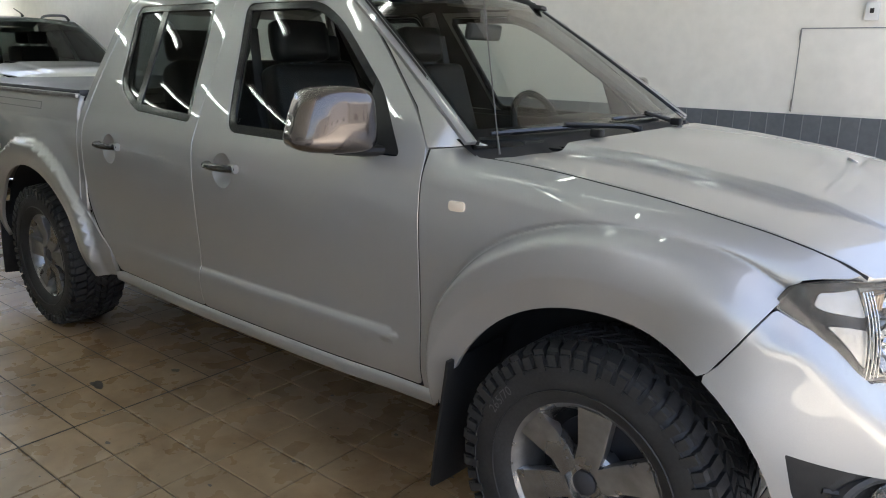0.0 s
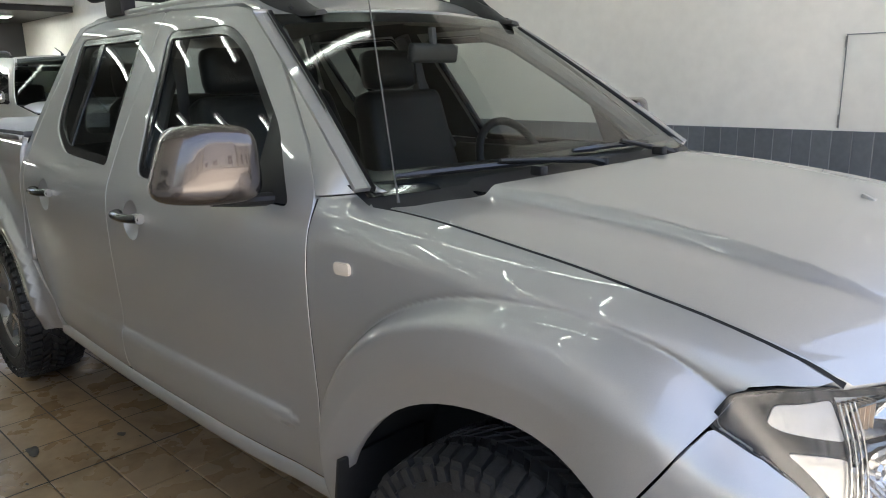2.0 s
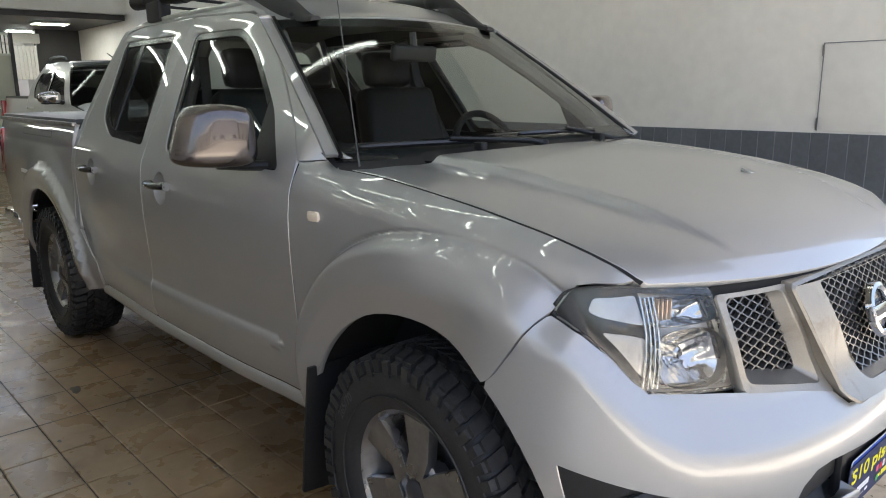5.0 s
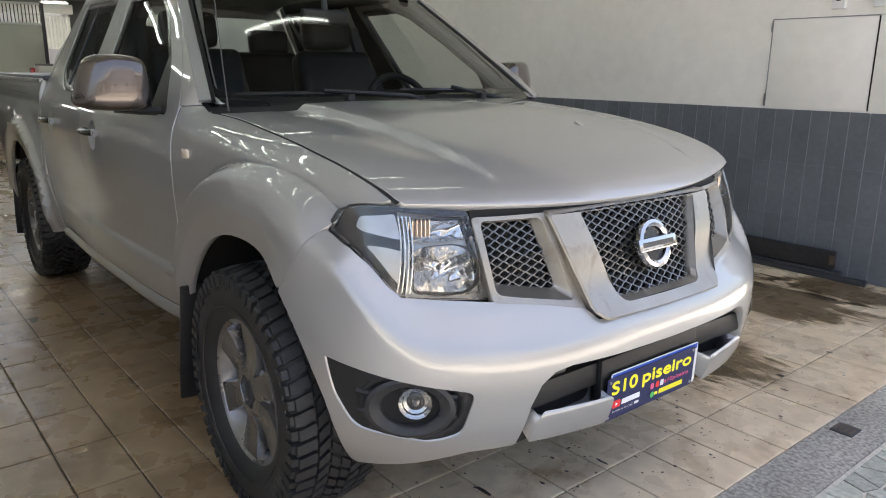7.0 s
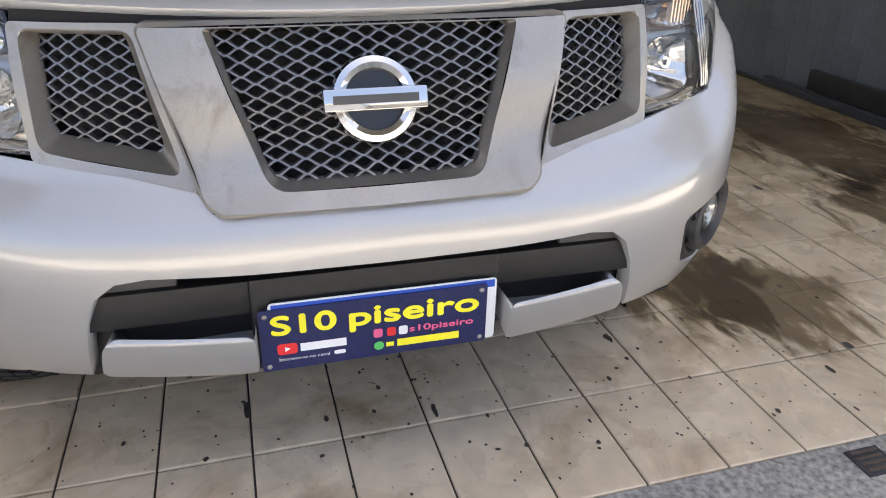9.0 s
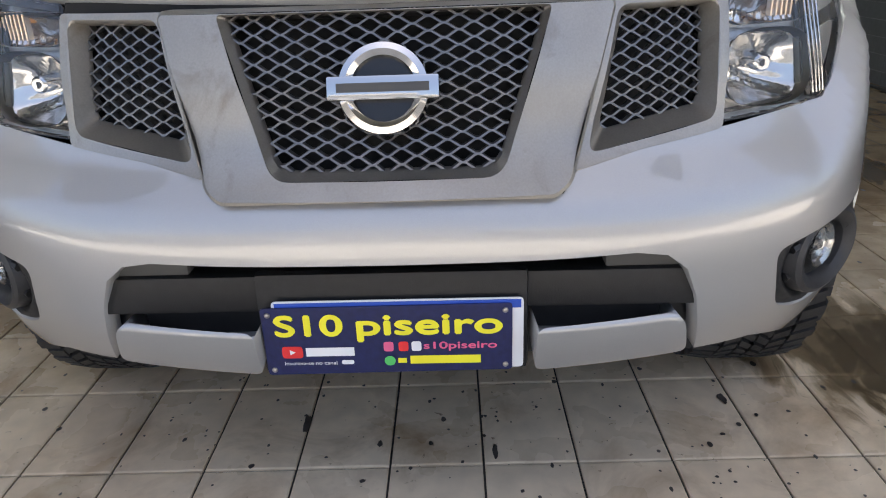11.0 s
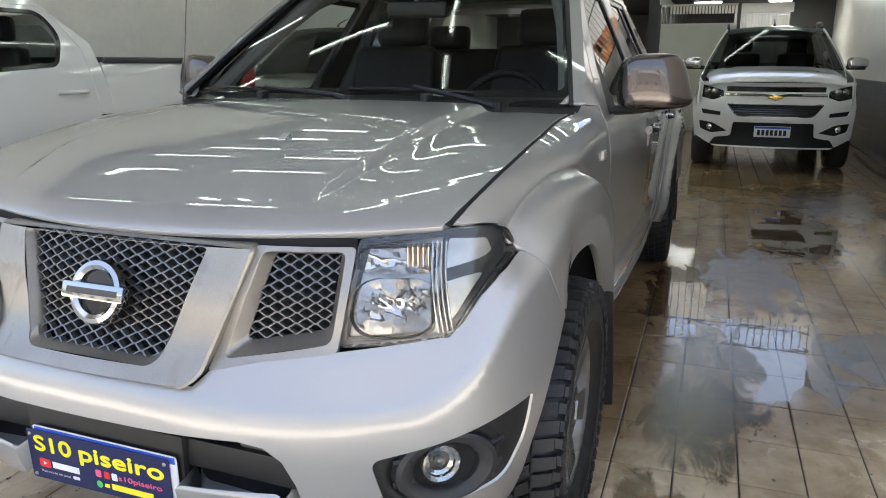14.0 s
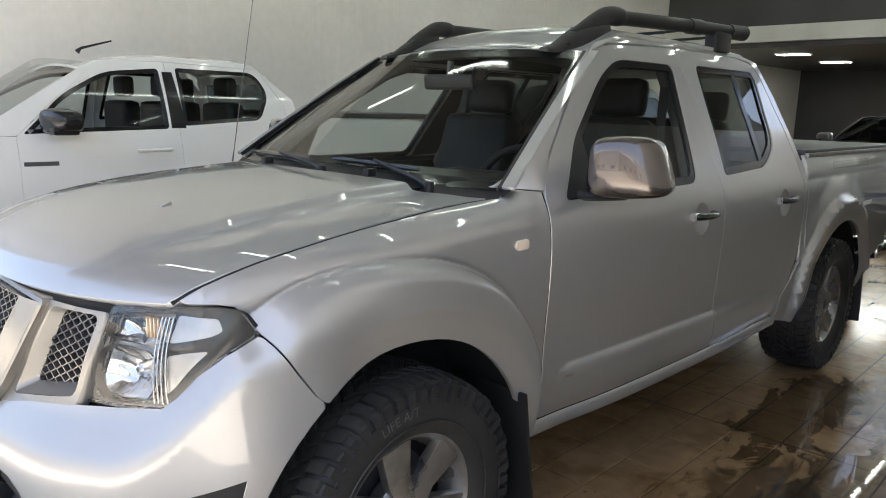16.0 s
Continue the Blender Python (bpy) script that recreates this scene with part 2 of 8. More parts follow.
M["pale_paving"] = material("pale_paving", (0.60, 0.565, 0.50), 0.8, patches=(1.5, 0.15), grain=(40, 0.2), bump=(30, 0.003))
M["concrete"] = material("concrete_strip", (0.36, 0.335, 0.295), 0.9, patches=(3, 0.2), grain=(70, 0.45), bump=(60, 0.003))
M["asphalt"] = material("asphalt", (0.06, 0.06, 0.06), 0.9, patches=(0.6, 0.2), grain=(50, 0.3), bump=(90, 0.003))
M["steel_beam"] = material("painted_beam", (0.60, 0.60, 0.58), 0.5, patches=(1.3, 0.12))
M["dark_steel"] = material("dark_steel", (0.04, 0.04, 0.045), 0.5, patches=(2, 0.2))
M["gate"] = material("gate_sheet", (0.50, 0.51, 0.45), 0.5, patches=(1, 0.12))
M["wood"] = material("weathered_wood", (0.10, 0.07, 0.05), 0.7, patches=(6, 0.35), grain=(60, 0.25))
M["dark_wood"] = material("blackened_wood", (0.022, 0.020, 0.020), 0.5, patches=(6, 0.35), grain=(60, 0.3), bump=(30, 0.004))
M["tube"] = material("fluorescent_tube", (0.9, 0.9, 0.9), 0.4, emit=((0.89, 1.0, 0.90), 4.7))
M["dark_wall"] = material("dark_bay_tone", (0.05, 0.05, 0.052), 0.6, patches=(0.8, 0.2))
M["terrazzo"] = material("broken_tile_paving", (0.42, 0.43, 0.37), 0.6, patches=(9, 0.2), grain=(60, 0.2), bump=(40, 0.002), vary=0.3)
M["rust_sheet"] = material("rusty_sheet", (0.50, 0.25, 0.13), 0.8, patches=(3, 0.3), grain=(40, 0.2))
M["panel_light"] = material("lit_diffuser", (0.9, 0.9, 0.9), 0.5, emit=((0.95, 1.0, 0.93), 14.0))
M["cable"] = material("black_cable", (0.015, 0.015, 0.015), 0.5)
M["cover"] = material("tonneau_vinyl", (0.055, 0.057, 0.063), 0.38, bump=(150, 0.0005), patches=(3, 0.2))
M["facade"] = material("far_facade", (0.62, 0.58, 0.50), 0.8, patches=(0.4, 0.15))


# ---- mesh helpers ----
def finish(me, smooth=35):
    """Smooth shading with sharp edges past that many degrees."""
    if smooth:
        me.shade_smooth()
        me.set_sharp_from_angle(angle=radians(smooth))
    return me


def part(name, bm, mat, parent=None, label="", smooth=35):
    """Links a bmesh as one mesh object under a thing or a part."""
    me = bpy.data.meshes.new(name)
    bm.to_mesh(me)
    bm.free()
    me.materials.append(mat)
    ob = new(name, finish(me, smooth))
    if parent:
        ob.parent = parent
    return tagged(ob, label)


def thing(name, label, category, at=None, group="", kind=""):
    ob = new(name)
    ob.empty_display_size = 0.1
    if at is not None:
        ob.matrix_basis = at
    return tagged(ob, label, category, group, kind)


def box(bm, x0, x1, y0, y1, z0, z1, bevel=0.0, seg=2):
    """A box with rounded edges, added to bm."""
    t = bmesh.new()
    bmesh.ops.create_cube(t, size=1)
    for v in t.verts:
        v.co = ((x0 + x1) / 2 + v.co.x * (x1 - x0), (y0 + y1) / 2 + v.co.y * (y1 - y0), (z0 + z1) / 2 + v.co.z * (z1 - z0))
    if bevel:
        bmesh.ops.bevel(t, geom=t.edges[:], offset=bevel, segments=seg, affect="EDGES", profile=0.6)
    add(bm, t)
    return bm


def add(bm, other, m=None):
    """Adds the bmesh other to bm and frees it."""
    if m is not None:
        bmesh.ops.transform(other, matrix=m, verts=other.verts)
    me = bpy.data.meshes.new("t")
    other.to_mesh(me)
    other.free()
    bm.from_mesh(me)
    bpy.data.meshes.remove(me)
    return bm


def boxes(*specs, bevel=0.0):
    bm = bmesh.new()
    for s in specs:
        box(bm, *s, bevel=bevel)
    return bm


def prism(points, depth, m=None, bevel=0.0, seg=2):
    """A polygon in the xy plane, raised along z by depth."""
    bm = bmesh.new()
    face = bm.faces.new([bm.verts.new((p[0], p[1], 0)) for p in points])
    r = bmesh.ops.extrude_face_region(bm, geom=[face])
    bmesh.ops.translate(bm, vec=(0, 0, depth), verts=[g for g in r["geom"] if isinstance(g, bmesh.types.BMVert)])
    bmesh.ops.recalc_face_normals(bm, faces=bm.faces)
    if bevel:
        bmesh.ops.bevel(bm, geom=bm.edges[:], offset=bevel, segments=seg, affect="EDGES", profile=0.6)
    if m is not None:
        bmesh.ops.transform(bm, matrix=m, verts=bm.verts)
    return bm


def lathe(profile, n=48, axis="y", closed=False):
    """Turns (radius, along) pairs about an axis."""
    bm = bmesh.new()
    rings = []
    for k in range(n):
        a = 2 * math.pi * k / n
        c, s = math.cos(a), math.sin(a)
        ring = []
        for r, h in profile:
            ring.append(bm.verts.new((r * c, h, r * s) if axis == "y" else ((h, r * c, r * s) if axis == "x" else (r * c, r * s, h))))
        rings.append(ring)
    last = len(profile) if closed else len(profile) - 1
    for k in range(n):
        for j in range(last):
            a, b = rings[k], rings[(k + 1) % n]
            jj = (j + 1) % len(profile)
            bm.faces.new((a[j], a[jj], b[jj], b[j]))
    bmesh.ops.remove_doubles(bm, verts=bm.verts, dist=1e-5)
    bmesh.ops.recalc_face_normals(bm, faces=bm.faces)
    return bm


def tube(points, radius, n=8, cap=True, flat=1.0):
    """A round bar along points; radius may be a list. flat squashes it across its second side."""
    pts = [Vector(p) for p in points]
    rad = radius if isinstance(radius, (list, tuple)) else [radius] * len(pts)
    bm = bmesh.new()
    rings = []
    side = None
    for i, p in enumerate(pts):
        d = (pts[min(i + 1, len(pts) - 1)] - pts[max(i - 1, 0)]).normalized()
        if side is None:
            up = Vector((0, 0, 1)) if abs(d.z) < 0.9 else Vector((1, 0, 0))
            side = d.cross(up).normalized()
        else:
            side = (side - d * side.dot(d)).normalized()
        other = d.cross(side)
        rings.append([bm.verts.new(p + (side * math.cos(2 * math.pi * k / n) + other * math.sin(2 * math.pi * k / n) * flat) * rad[i]) for k in range(n)])
    for a, b in zip(rings, rings[1:]):
        for k in range(n):
            bm.faces.new((a[k], a[(k + 1) % n], b[(k + 1) % n], b[k]))
    if cap:
        bm.faces.new(rings[0][::-1]), bm.faces.new(rings[-1])
    bmesh.ops.recalc_face_normals(bm, faces=bm.faces)
    return bm


def spl(x, xs, ys):
    """Smooth interpolation through (xs, ys), flat-tailed cubic."""
    xs, ys = np.asarray(xs, float), np.asarray(ys, float)
    x = np.clip(np.asarray(x, float), xs[0], xs[-1])
    d = np.diff(ys) / np.diff(xs)
    m = np.empty_like(ys)
    m[0], m[-1] = d[0], d[-1]
    m[1:-1] = (d[:-1] * np.diff(xs)[1:] + d[1:] * np.diff(xs)[:-1]) / (xs[2:] - xs[:-2])
    i = np.clip(np.searchsorted(xs, x) - 1, 0, len(xs) - 2)
    h = xs[i + 1] - xs[i]
    t = (x - xs[i]) / h
    return ((2 * t**3 - 3 * t**2 + 1) * ys[i] + (t**3 - 2 * t**2 + t) * h * m[i] + (-2 * t**3 + 3 * t**2) * ys[i + 1] + (t**3 - t**2) * h * m[i + 1])


def step(x, a, b):
    t = np.clip((np.asarray(x, float) - a) / (b - a), 0, 1)
    return t * t * (3 - 2 * t)


def curve(points, n=8, closed=False):
    """Catmull-Rom points through 2D or 3D points."""
    p = [np.array(q, float) for q in points]
    out = []
    count = len(p) if closed else len(p) - 1
    for i in range(count):
        p1, p2 = p[i], p[(i + 1) % len(p)]
        p0 = p[i - 1] if closed or i else 2 * p1 - p2
        p3 = p[(i + 2) % len(p)] if closed or i + 2 < len(p) else 2 * p2 - p1
        for k in range(n):
            t = k / n
            out.append(tuple(0.5 * (2 * p1 + (p2 - p0) * t + (2 * p0 - 5 * p1 + 4 * p2 - p3) * t * t + (3 * p1 - p0 - 3 * p2 + p3) * t**3)))
    if not closed:
        out.append(tuple(p[-1]))
    return out


def rounded(points, r=0.02, n=4):
    """A polygon with its corners rounded by r (one number, or one a corner)."""
    out = []
    k = len(points)
    for i in range(k):
        a, b, c = (np.array(points[j % k], float) for j in (i - 1, i, i + 1))
        rr = r[i] if isinstance(r, (list, tuple)) else r
        la, lc = np.linalg.norm(a - b), np.linalg.norm(c - b)
        rr = min(rr, la * 0.45, lc * 0.45)
        p, q = b + (a - b) / la * rr, b + (c - b) / lc * rr
        for j in range(n + 1):
            t = j / n
            out.append(tuple((1 - t) ** 2 * p + 2 * t * (1 - t) * b + t * t * q))
    return out


def inside(px, py, poly):
    res = np.zeros(len(px), bool)
    k = len(poly)
    for i in range(k):
        (x0, y0), (x1, y1) = poly[i], poly[(i + 1) % k]
        c = (y0 > py) != (y1 > py)
        with np.errstate(divide="ignore", invalid="ignore"):
            res ^= c & (px < (x1 - x0) * (py - y0) / (y1 - y0) + x0)
    return res


def resample(poly, size):
    out = []
    for i in range(len(poly)):
        a, b = np.array(poly[i], float), np.array(poly[(i + 1) % len(poly)], float)
        k = max(1, int(np.ceil(np.linalg.norm(b - a) / size)))
        out += [tuple(a + (b - a) * j / k) for j in range(k)]
    return out


def panel(name, outline, fn, mat, parent=None, holes=(), size=0.025, depth=0.02, mirror=False, label="", lip=0.004, flip=False):
    """A curved sheet: the flat outline (with holes), filled with small triangles and carried by fn(u, v) into space,
    with true normals and folded-in edges depth deep. mirror: on the other side of the xz plane."""
    from mathutils.geometry import delaunay_2d_cdt
    loops = [resample(outline, size)] + [resample(h, size) for h in holes]
    us = [p[0] for p in loops[0]]
    vs = [p[1] for p in loops[0]]
    gu, gv = np.meshgrid(np.arange(min(us) + size / 2, max(us), size), np.arange(min(vs) + size / 2, max(vs), size))
    gu, gv = gu.ravel(), gv.ravel()
    ok = inside(gu, gv, loops[0])
    for h in loops[1:]:
        ok &= ~inside(gu, gv, h)
    gu, gv = gu[ok], gv[ok]
    edge = np.array([p for lo in loops for p in lo])
    far = np.ones(len(gu), bool)
    for i in range(0, len(gu), 2000):
        dd = (gu[i:i + 2000, None] - edge[None, :, 0]) ** 2 + (gv[i:i + 2000, None] - edge[None, :, 1]) ** 2
        far[i:i + 2000] = dd.min(1) > (0.45 * size) ** 2
    pts = [Vector(p) for p in edge] + [Vector(p) for p in zip(gu[far], gv[far])]
    edges, o = [], 0
    for lo in loops:
        edges += [(o + i, o + (i + 1) % len(lo)) for i in range(len(lo))]
        o += len(lo)
    v2, _, faces, *_ = delaunay_2d_cdt(pts, edges, [], 2, 1e-6)
    uv = np.array([(p.x, p.y) for p in v2])

    def at(q):
        return np.stack(np.broadcast_arrays(*fn(q[:, 0], q[:, 1])), 1).astype(float)

    e = 1e-3
    co = at(uv)
    du, dv = at(uv + [e, 0]) - at(uv - [e, 0]), at(uv + [0, e]) - at(uv - [0, e])
    nor = np.cross(du, dv)
    nor /= np.maximum(np.linalg.norm(nor, axis=1), 1e-12)[:, None]
    mid = uv[np.array([list(f)[:3] for f in faces])].mean(1)
    keep = inside(mid[:, 0], mid[:, 1], loops[0])
    for h in loops[1:]:
        keep &= ~inside(mid[:, 0], mid[:, 1], h)
    faces = [list(f) for f, k in zip(faces, keep) if k]
    if flip:
        nor, faces = -nor, [f[::-1] for f in faces]
    # folded edges
    count = {}
    for f in faces:
        for a, b in zip(f, f[1:] + f[:1]):
            count[(a, b)] = 1
    border = [(a, b) for a, b in count if (b, a) not in count]
    co, nor = list(co), list(nor)
    if depth:
        top, low = {}, {}
        acc = {}
        for a, b in border:
            w = np.cross(co[b] - co[a], nor[a])
            w /= max(np.linalg.norm(w), 1e-9)
            for i in (a, b):
                acc[i] = acc.get(i, 0) + w
        for i, w in acc.items():
            w = w / max(np.linalg.norm(w), 1e-9)
            soft = w + nor[i]
            soft = soft / max(np.linalg.norm(soft), 1e-9)
            for store, p, q in ((top, co[i], soft), (low, co[i] - nor[i] * depth, w)):
                store[i] = len(co)
                co.append(p), nor.append(q)
        faces += [[top[b], top[a], low[a], low[b]] for a, b in border]
    co, nor = np.array(co), np.array(nor)
    if mirror:
        co[:, 1] *= -1
        nor[:, 1] *= -1
        faces = [f[::-1] for f in faces]
    me = bpy.data.meshes.new(name)
    me.from_pydata(co.tolist(), [], faces)
    me.materials.append(mat)
    me.shade_smooth()
    me.normals_split_custom_set_from_vertices(nor.tolist())
    ob = new(name, me)
    if parent:
        ob.parent = parent
    return tagged(ob, label)


# ---- the hall ----
WALL_Y, BACK_X, RIGHT_Y, CEIL = 3.22, -13.6, -5.9, 4.7
TURN = pose(0, 0, 0, 0, 0, 1.0)
structure = dict(kind="structure")


def fixed(name, bm, mat, label, category, smooth=0):
    return tagged(part(name, bm, mat, smooth=smooth), label, category, **structure)


ground = fixed("ground", boxes((-70, 70, -70, 70, -0.30, -0.03)), M["asphalt"], "dark asphalt ground round the hall", "ground")
floor = fixed("floor", boxes((-24, 0.834, -12, WALL_Y + 0.1, -0.028, -0.006)), M["grout"], "beige ceramic tiled floor with dark joints", "floor")
floor.matrix_basis = TURN
pavement = fixed("pavement", boxes((0.838, 1.03, -12, 12, -0.026, -0.002), bevel=0.004), M["concrete"], "rough grey concrete strip along the floor's edge", "pavement")
pavement.matrix_basis = TURN
drive = fixed("drive", boxes((1.033, 6.0, -12, 12, -0.028, -0.006)), M["pale_paving"], "pale broken-tile paving before the hall", "pavement")
drive.matrix_basis = TURN
# unseen street and far drive, kept pale to bounce sunlight into the hall
road = fixed("road", boxes((6.0, 16.0, -40, 40, -0.028, -0.010)), M["concrete"], "unseen street kept pale to bounce sunlight", "road")

wall_left = fixed("wall_left", boxes((BACK_X - 8, 0.95, WALL_Y, WALL_Y + 0.2, 0, CEIL)), M["wall"], "tall white painted wall over a grey tiled dado", "wall")
wall_right = fixed("wall_right", boxes((BACK_X - 8, 0.95, RIGHT_Y - 0.2, RIGHT_Y, 0, CEIL)), M["wall"], "tall plain white painted wall", "wall")
# dado assumed here, out of sight, to darken the bounce onto the floor
fixed("dado_right", boxes(*[(0.94 - 0.3 * k - 0.298, 0.94 - 0.3 * k, RIGHT_Y + 0.002, RIGHT_Y + 0.012, 0.0, 1.06) for k in range(48)]), M["wall_tile"], "unseen dark grey tiles assumed along the wall's foot", "dado")
# raised rear roof and front overhang are unseen, added to shape the daylight
ceiling = fixed("ceiling", boxes((BACK_X + 2.2, 2.10, RIGHT_Y - 0.2, WALL_Y + 0.2, CEIL, CEIL + 0.12), (BACK_X - 0.12, BACK_X + 2.2, RIGHT_Y - 0.2, -0.60, CEIL, CEIL + 0.12), (BACK_X - 0.6, BACK_X + 2.32, -0.72, WALL_Y + 0.2, 6.40, 6.52), (BACK_X + 2.2, BACK_X + 2.32, -0.72, WALL_Y + 0.2, CEIL + 0.12, 6.40), (BACK_X - 0.12, BACK_X + 2.2, -0.72, -0.60, CEIL + 0.12, 6.40), (BACK_X - 0.12, BACK_X + 2.2, WALL_Y, WALL_Y + 0.2, CEIL, 6.40)), M["ceiling"], "dark grey ceiling with tube lamps and unseen added roof parts", "ceiling")
# gallery over the rear bay
gallery = fixed("gallery_floor", boxes((BACK_X - 8, BACK_X, RIGHT_Y - 0.2, WALL_Y, 2.98, 3.08)), M["steel_beam"], "concrete gallery floor over the rear bay", "gallery")
beam = fixed("gallery_beam", boxes((BACK_X, BACK_X + 0.12, RIGHT_Y, WALL_Y, 2.80, 3.10), bevel=0.006), M["steel_beam"], "pale painted beam along the gallery's edge", "beam")
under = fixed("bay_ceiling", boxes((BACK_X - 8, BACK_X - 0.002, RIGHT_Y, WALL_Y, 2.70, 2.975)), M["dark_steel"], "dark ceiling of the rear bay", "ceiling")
# the back wall's near-black stands for the unlit depth of the bay
wall_back = fixed("wall_back", boxes((BACK_X - 8.2, BACK_X - 8, RIGHT_Y - 0.2, 1.2, 0, 2.98), (BACK_X - 3.2, BACK_X - 3.0, 2.35, WALL_Y, 0, 2.98)), M["dark_wall"], "dark wall closing the unlit depth of the rear bay", "wall")
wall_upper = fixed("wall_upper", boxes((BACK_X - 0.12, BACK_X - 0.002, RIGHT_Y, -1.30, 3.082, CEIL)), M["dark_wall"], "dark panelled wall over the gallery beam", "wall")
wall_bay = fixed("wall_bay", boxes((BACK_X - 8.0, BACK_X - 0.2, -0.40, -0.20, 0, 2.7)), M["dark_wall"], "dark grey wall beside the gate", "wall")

# folded hatch, switch boxes and board on the tall wall
hatch = thing("wall_hatch", "white flush hatch door in the painted wall", "hatch")
hatch["kind"] = "structure"
part("hatch_leaf", boxes((-0.715, -0.062, WALL_Y - 0.005, WALL_Y - 0.001, 1.075, 1.635), bevel=0.003), M["wall"], hatch)
part("hatch_leaf", boxes((-0.050, 0.62, WALL_Y - 0.010, WALL_Y - 0.001, 1.055, 1.640), bevel=0.003), M["wall"], hatch)
part("hatch_gap", boxes((-0.060, -0.052, WALL_Y - 0.006, WALL_Y - 0.0015, 1.07, 1.635)), M["void"], hatch)
part("hatch_groove", boxes((-0.719, 0.625, WALL_Y - 0.006, WALL_Y - 0.0012, 1.637, 1.643), (-0.721, -0.716, WALL_Y - 0.006, WALL_Y - 0.0012, 1.075, 1.643)), M["wall_grout"], hatch)
part("hatch_hinge", boxes((-0.725, -0.716, WALL_Y - 0.014, WALL_Y - 0.001, 1.56, 1.63), (-0.725, -0.716, WALL_Y - 0.014, WALL_Y - 0.001, 1.08, 1.16), bevel=0.001), M["steel"], hatch)
for x in (-0.30, -0.06):
    sw_box = thing("switch_box", "small white switch box on the wall", "switch box", group="switch boxes")
    part("case", boxes((x - 0.04, x + 0.04, WALL_Y - 0.035, WALL_Y - 0.001, 1.685, 1.80), bevel=0.006), M["plate_white"], sw_box)
    part("switch", boxes((x - 0.012, x + 0.012, WALL_Y - 0.042, WALL_Y - 0.034, 1.73, 1.76), bevel=0.002), M["black"], sw_box)
    part("conduit", boxes((x - 0.010, x + 0.010, WALL_Y - 0.018, WALL_Y - 0.001, 1.79, 3.2), bevel=0.003), M["wall"], sw_box)

# tube lamps on the ceiling
def strip_lamp(m, length):
    lamp = thing("tube_lamp", "white batten with a lit fluorescent tube", "tube lamp", m, group="ceiling tube lamps")
    part("batten", boxes((-0.05, 0.05, -length / 2, length / 2, -0.05, 0.0), bevel=0.008), M["plate_white"], lamp)
    part("tube", tube([(0, -length / 2 + 0.03, -0.07), (0, length / 2 - 0.03, -0.07)], 0.016, 10), M["tube"], lamp, "lit white tube")
    for sg in (-1, 1):
        part("socket", boxes((-0.018, 0.018, sg * (length / 2 - 0.02) - 0.012, sg * (length / 2 - 0.02) + 0.012, -0.09, -0.045), bevel=0.003), M["plate_white"], lamp)
    return lamp


first = strip_lamp(pose(-0.6, -2.2, CEIL), 1.25)
for i in range(9):
    for y in (-4.2, -2.2, 1.0):
        if (i, y) != (0, -2.2):
            copy_thing(first, pose(-0.6 - 1.35 * i, y, CEIL))
    copy_thing(first, pose(-0.9 - 1.45 * i, -0.7, CEIL, 0, 0, 90))

# lit panels under the gallery
panel_lamp = thing("panel_lamp", "square lit panel lamp in the dark bay ceiling", "panel lamp", pose(BACK_X - 1.2, 2.2, 2.70), group="bay panel lamps")
part("lamp_frame", boxes((-0.20, 0.20, -0.32, 0.32, -0.03, 0.0), bevel=0.004), M["plate_white"], panel_lamp)
part("diffuser", boxes((-0.17, 0.17, -0.29, 0.29, -0.036, -0.030)), M["panel_light"], panel_lamp, "glowing white diffuser")
for x, y in ((-3.4, 2.2), (-1.2, 0.6), (-3.4, 0.6), (-1.5, -1.7), (-4.2, -1.7), (-1.5, -3.8), (-4.2, -3.8)):
    copy_thing(panel_lamp, pose(BACK_X + x, y, 2.70))

# railing of the gallery with the bright yard behind it
railing = thing("gallery_railing", "black metal railing with upright bars", "railing")
railing["kind"] = "structure"
for z in (3.14, 3.95, 4.35):
    part("rail", tube([(BACK_X + 0.03, -1.28, z), (BACK_X + 0.03, WALL_Y - 0.02, z)], 0.018, 8), M["dark_steel"], railing)
bar = tube([(0, 0, 3.14), (0, 0, 4.35)], 0.009, 6)
bar_ob = part("bar", bar, M["dark_steel"], railing)
bar_ob.location = (BACK_X + 0.03, WALL_Y - 0.08, 0)
for k in range(1, 32):
    o = new("bar", bar_ob.data)
    o.parent, o.location = railing, (BACK_X + 0.03, WALL_Y - 0.08 - 0.14 * k, 0)
part("curved_brace", tube(curve([(BACK_X + 0.08, 2.95, 3.15), (BACK_X + 0.10, 2.45, 3.38), (BACK_X + 0.10, 1.95, 3.38), (BACK_X + 0.08, 1.55, 3.18)], 6), 0.02, 8), M["steel"], railing)
part("fist_lamp", boxes((BACK_X + 0.06, BACK_X + 0.16, 2.15, 2.27, 3.40, 3.58), bevel=0.02), M["black"], railing)
sheet = bmesh.new()
vs = [[sheet.verts.new((BACK_X - 1.1 + 0.05 * math.sin(k * math.pi / 2), 2.62 - 0.045 * k + 0.02 * (j - 1), 3.08 + 0.85 * j - 0.012 * k * (j == 1))) for k in range(34)] for j in range(2)]
for k in range(33):
    sheet.faces.new((vs[0][k], vs[0][k + 1], vs[1][k + 1], vs[1][k]))
corrugated = fixed("corrugated_screen", sheet, M["rust_sheet"], "rust-orange corrugated sheet behind the railing", "screen", smooth=60)
yard_wall = fixed("yard_wall", boxes((BACK_X - 9.4, BACK_X - 9.2, -14, 14, 0, 7)), M["facade"], "sunlit pale wall across the yard", "wall")

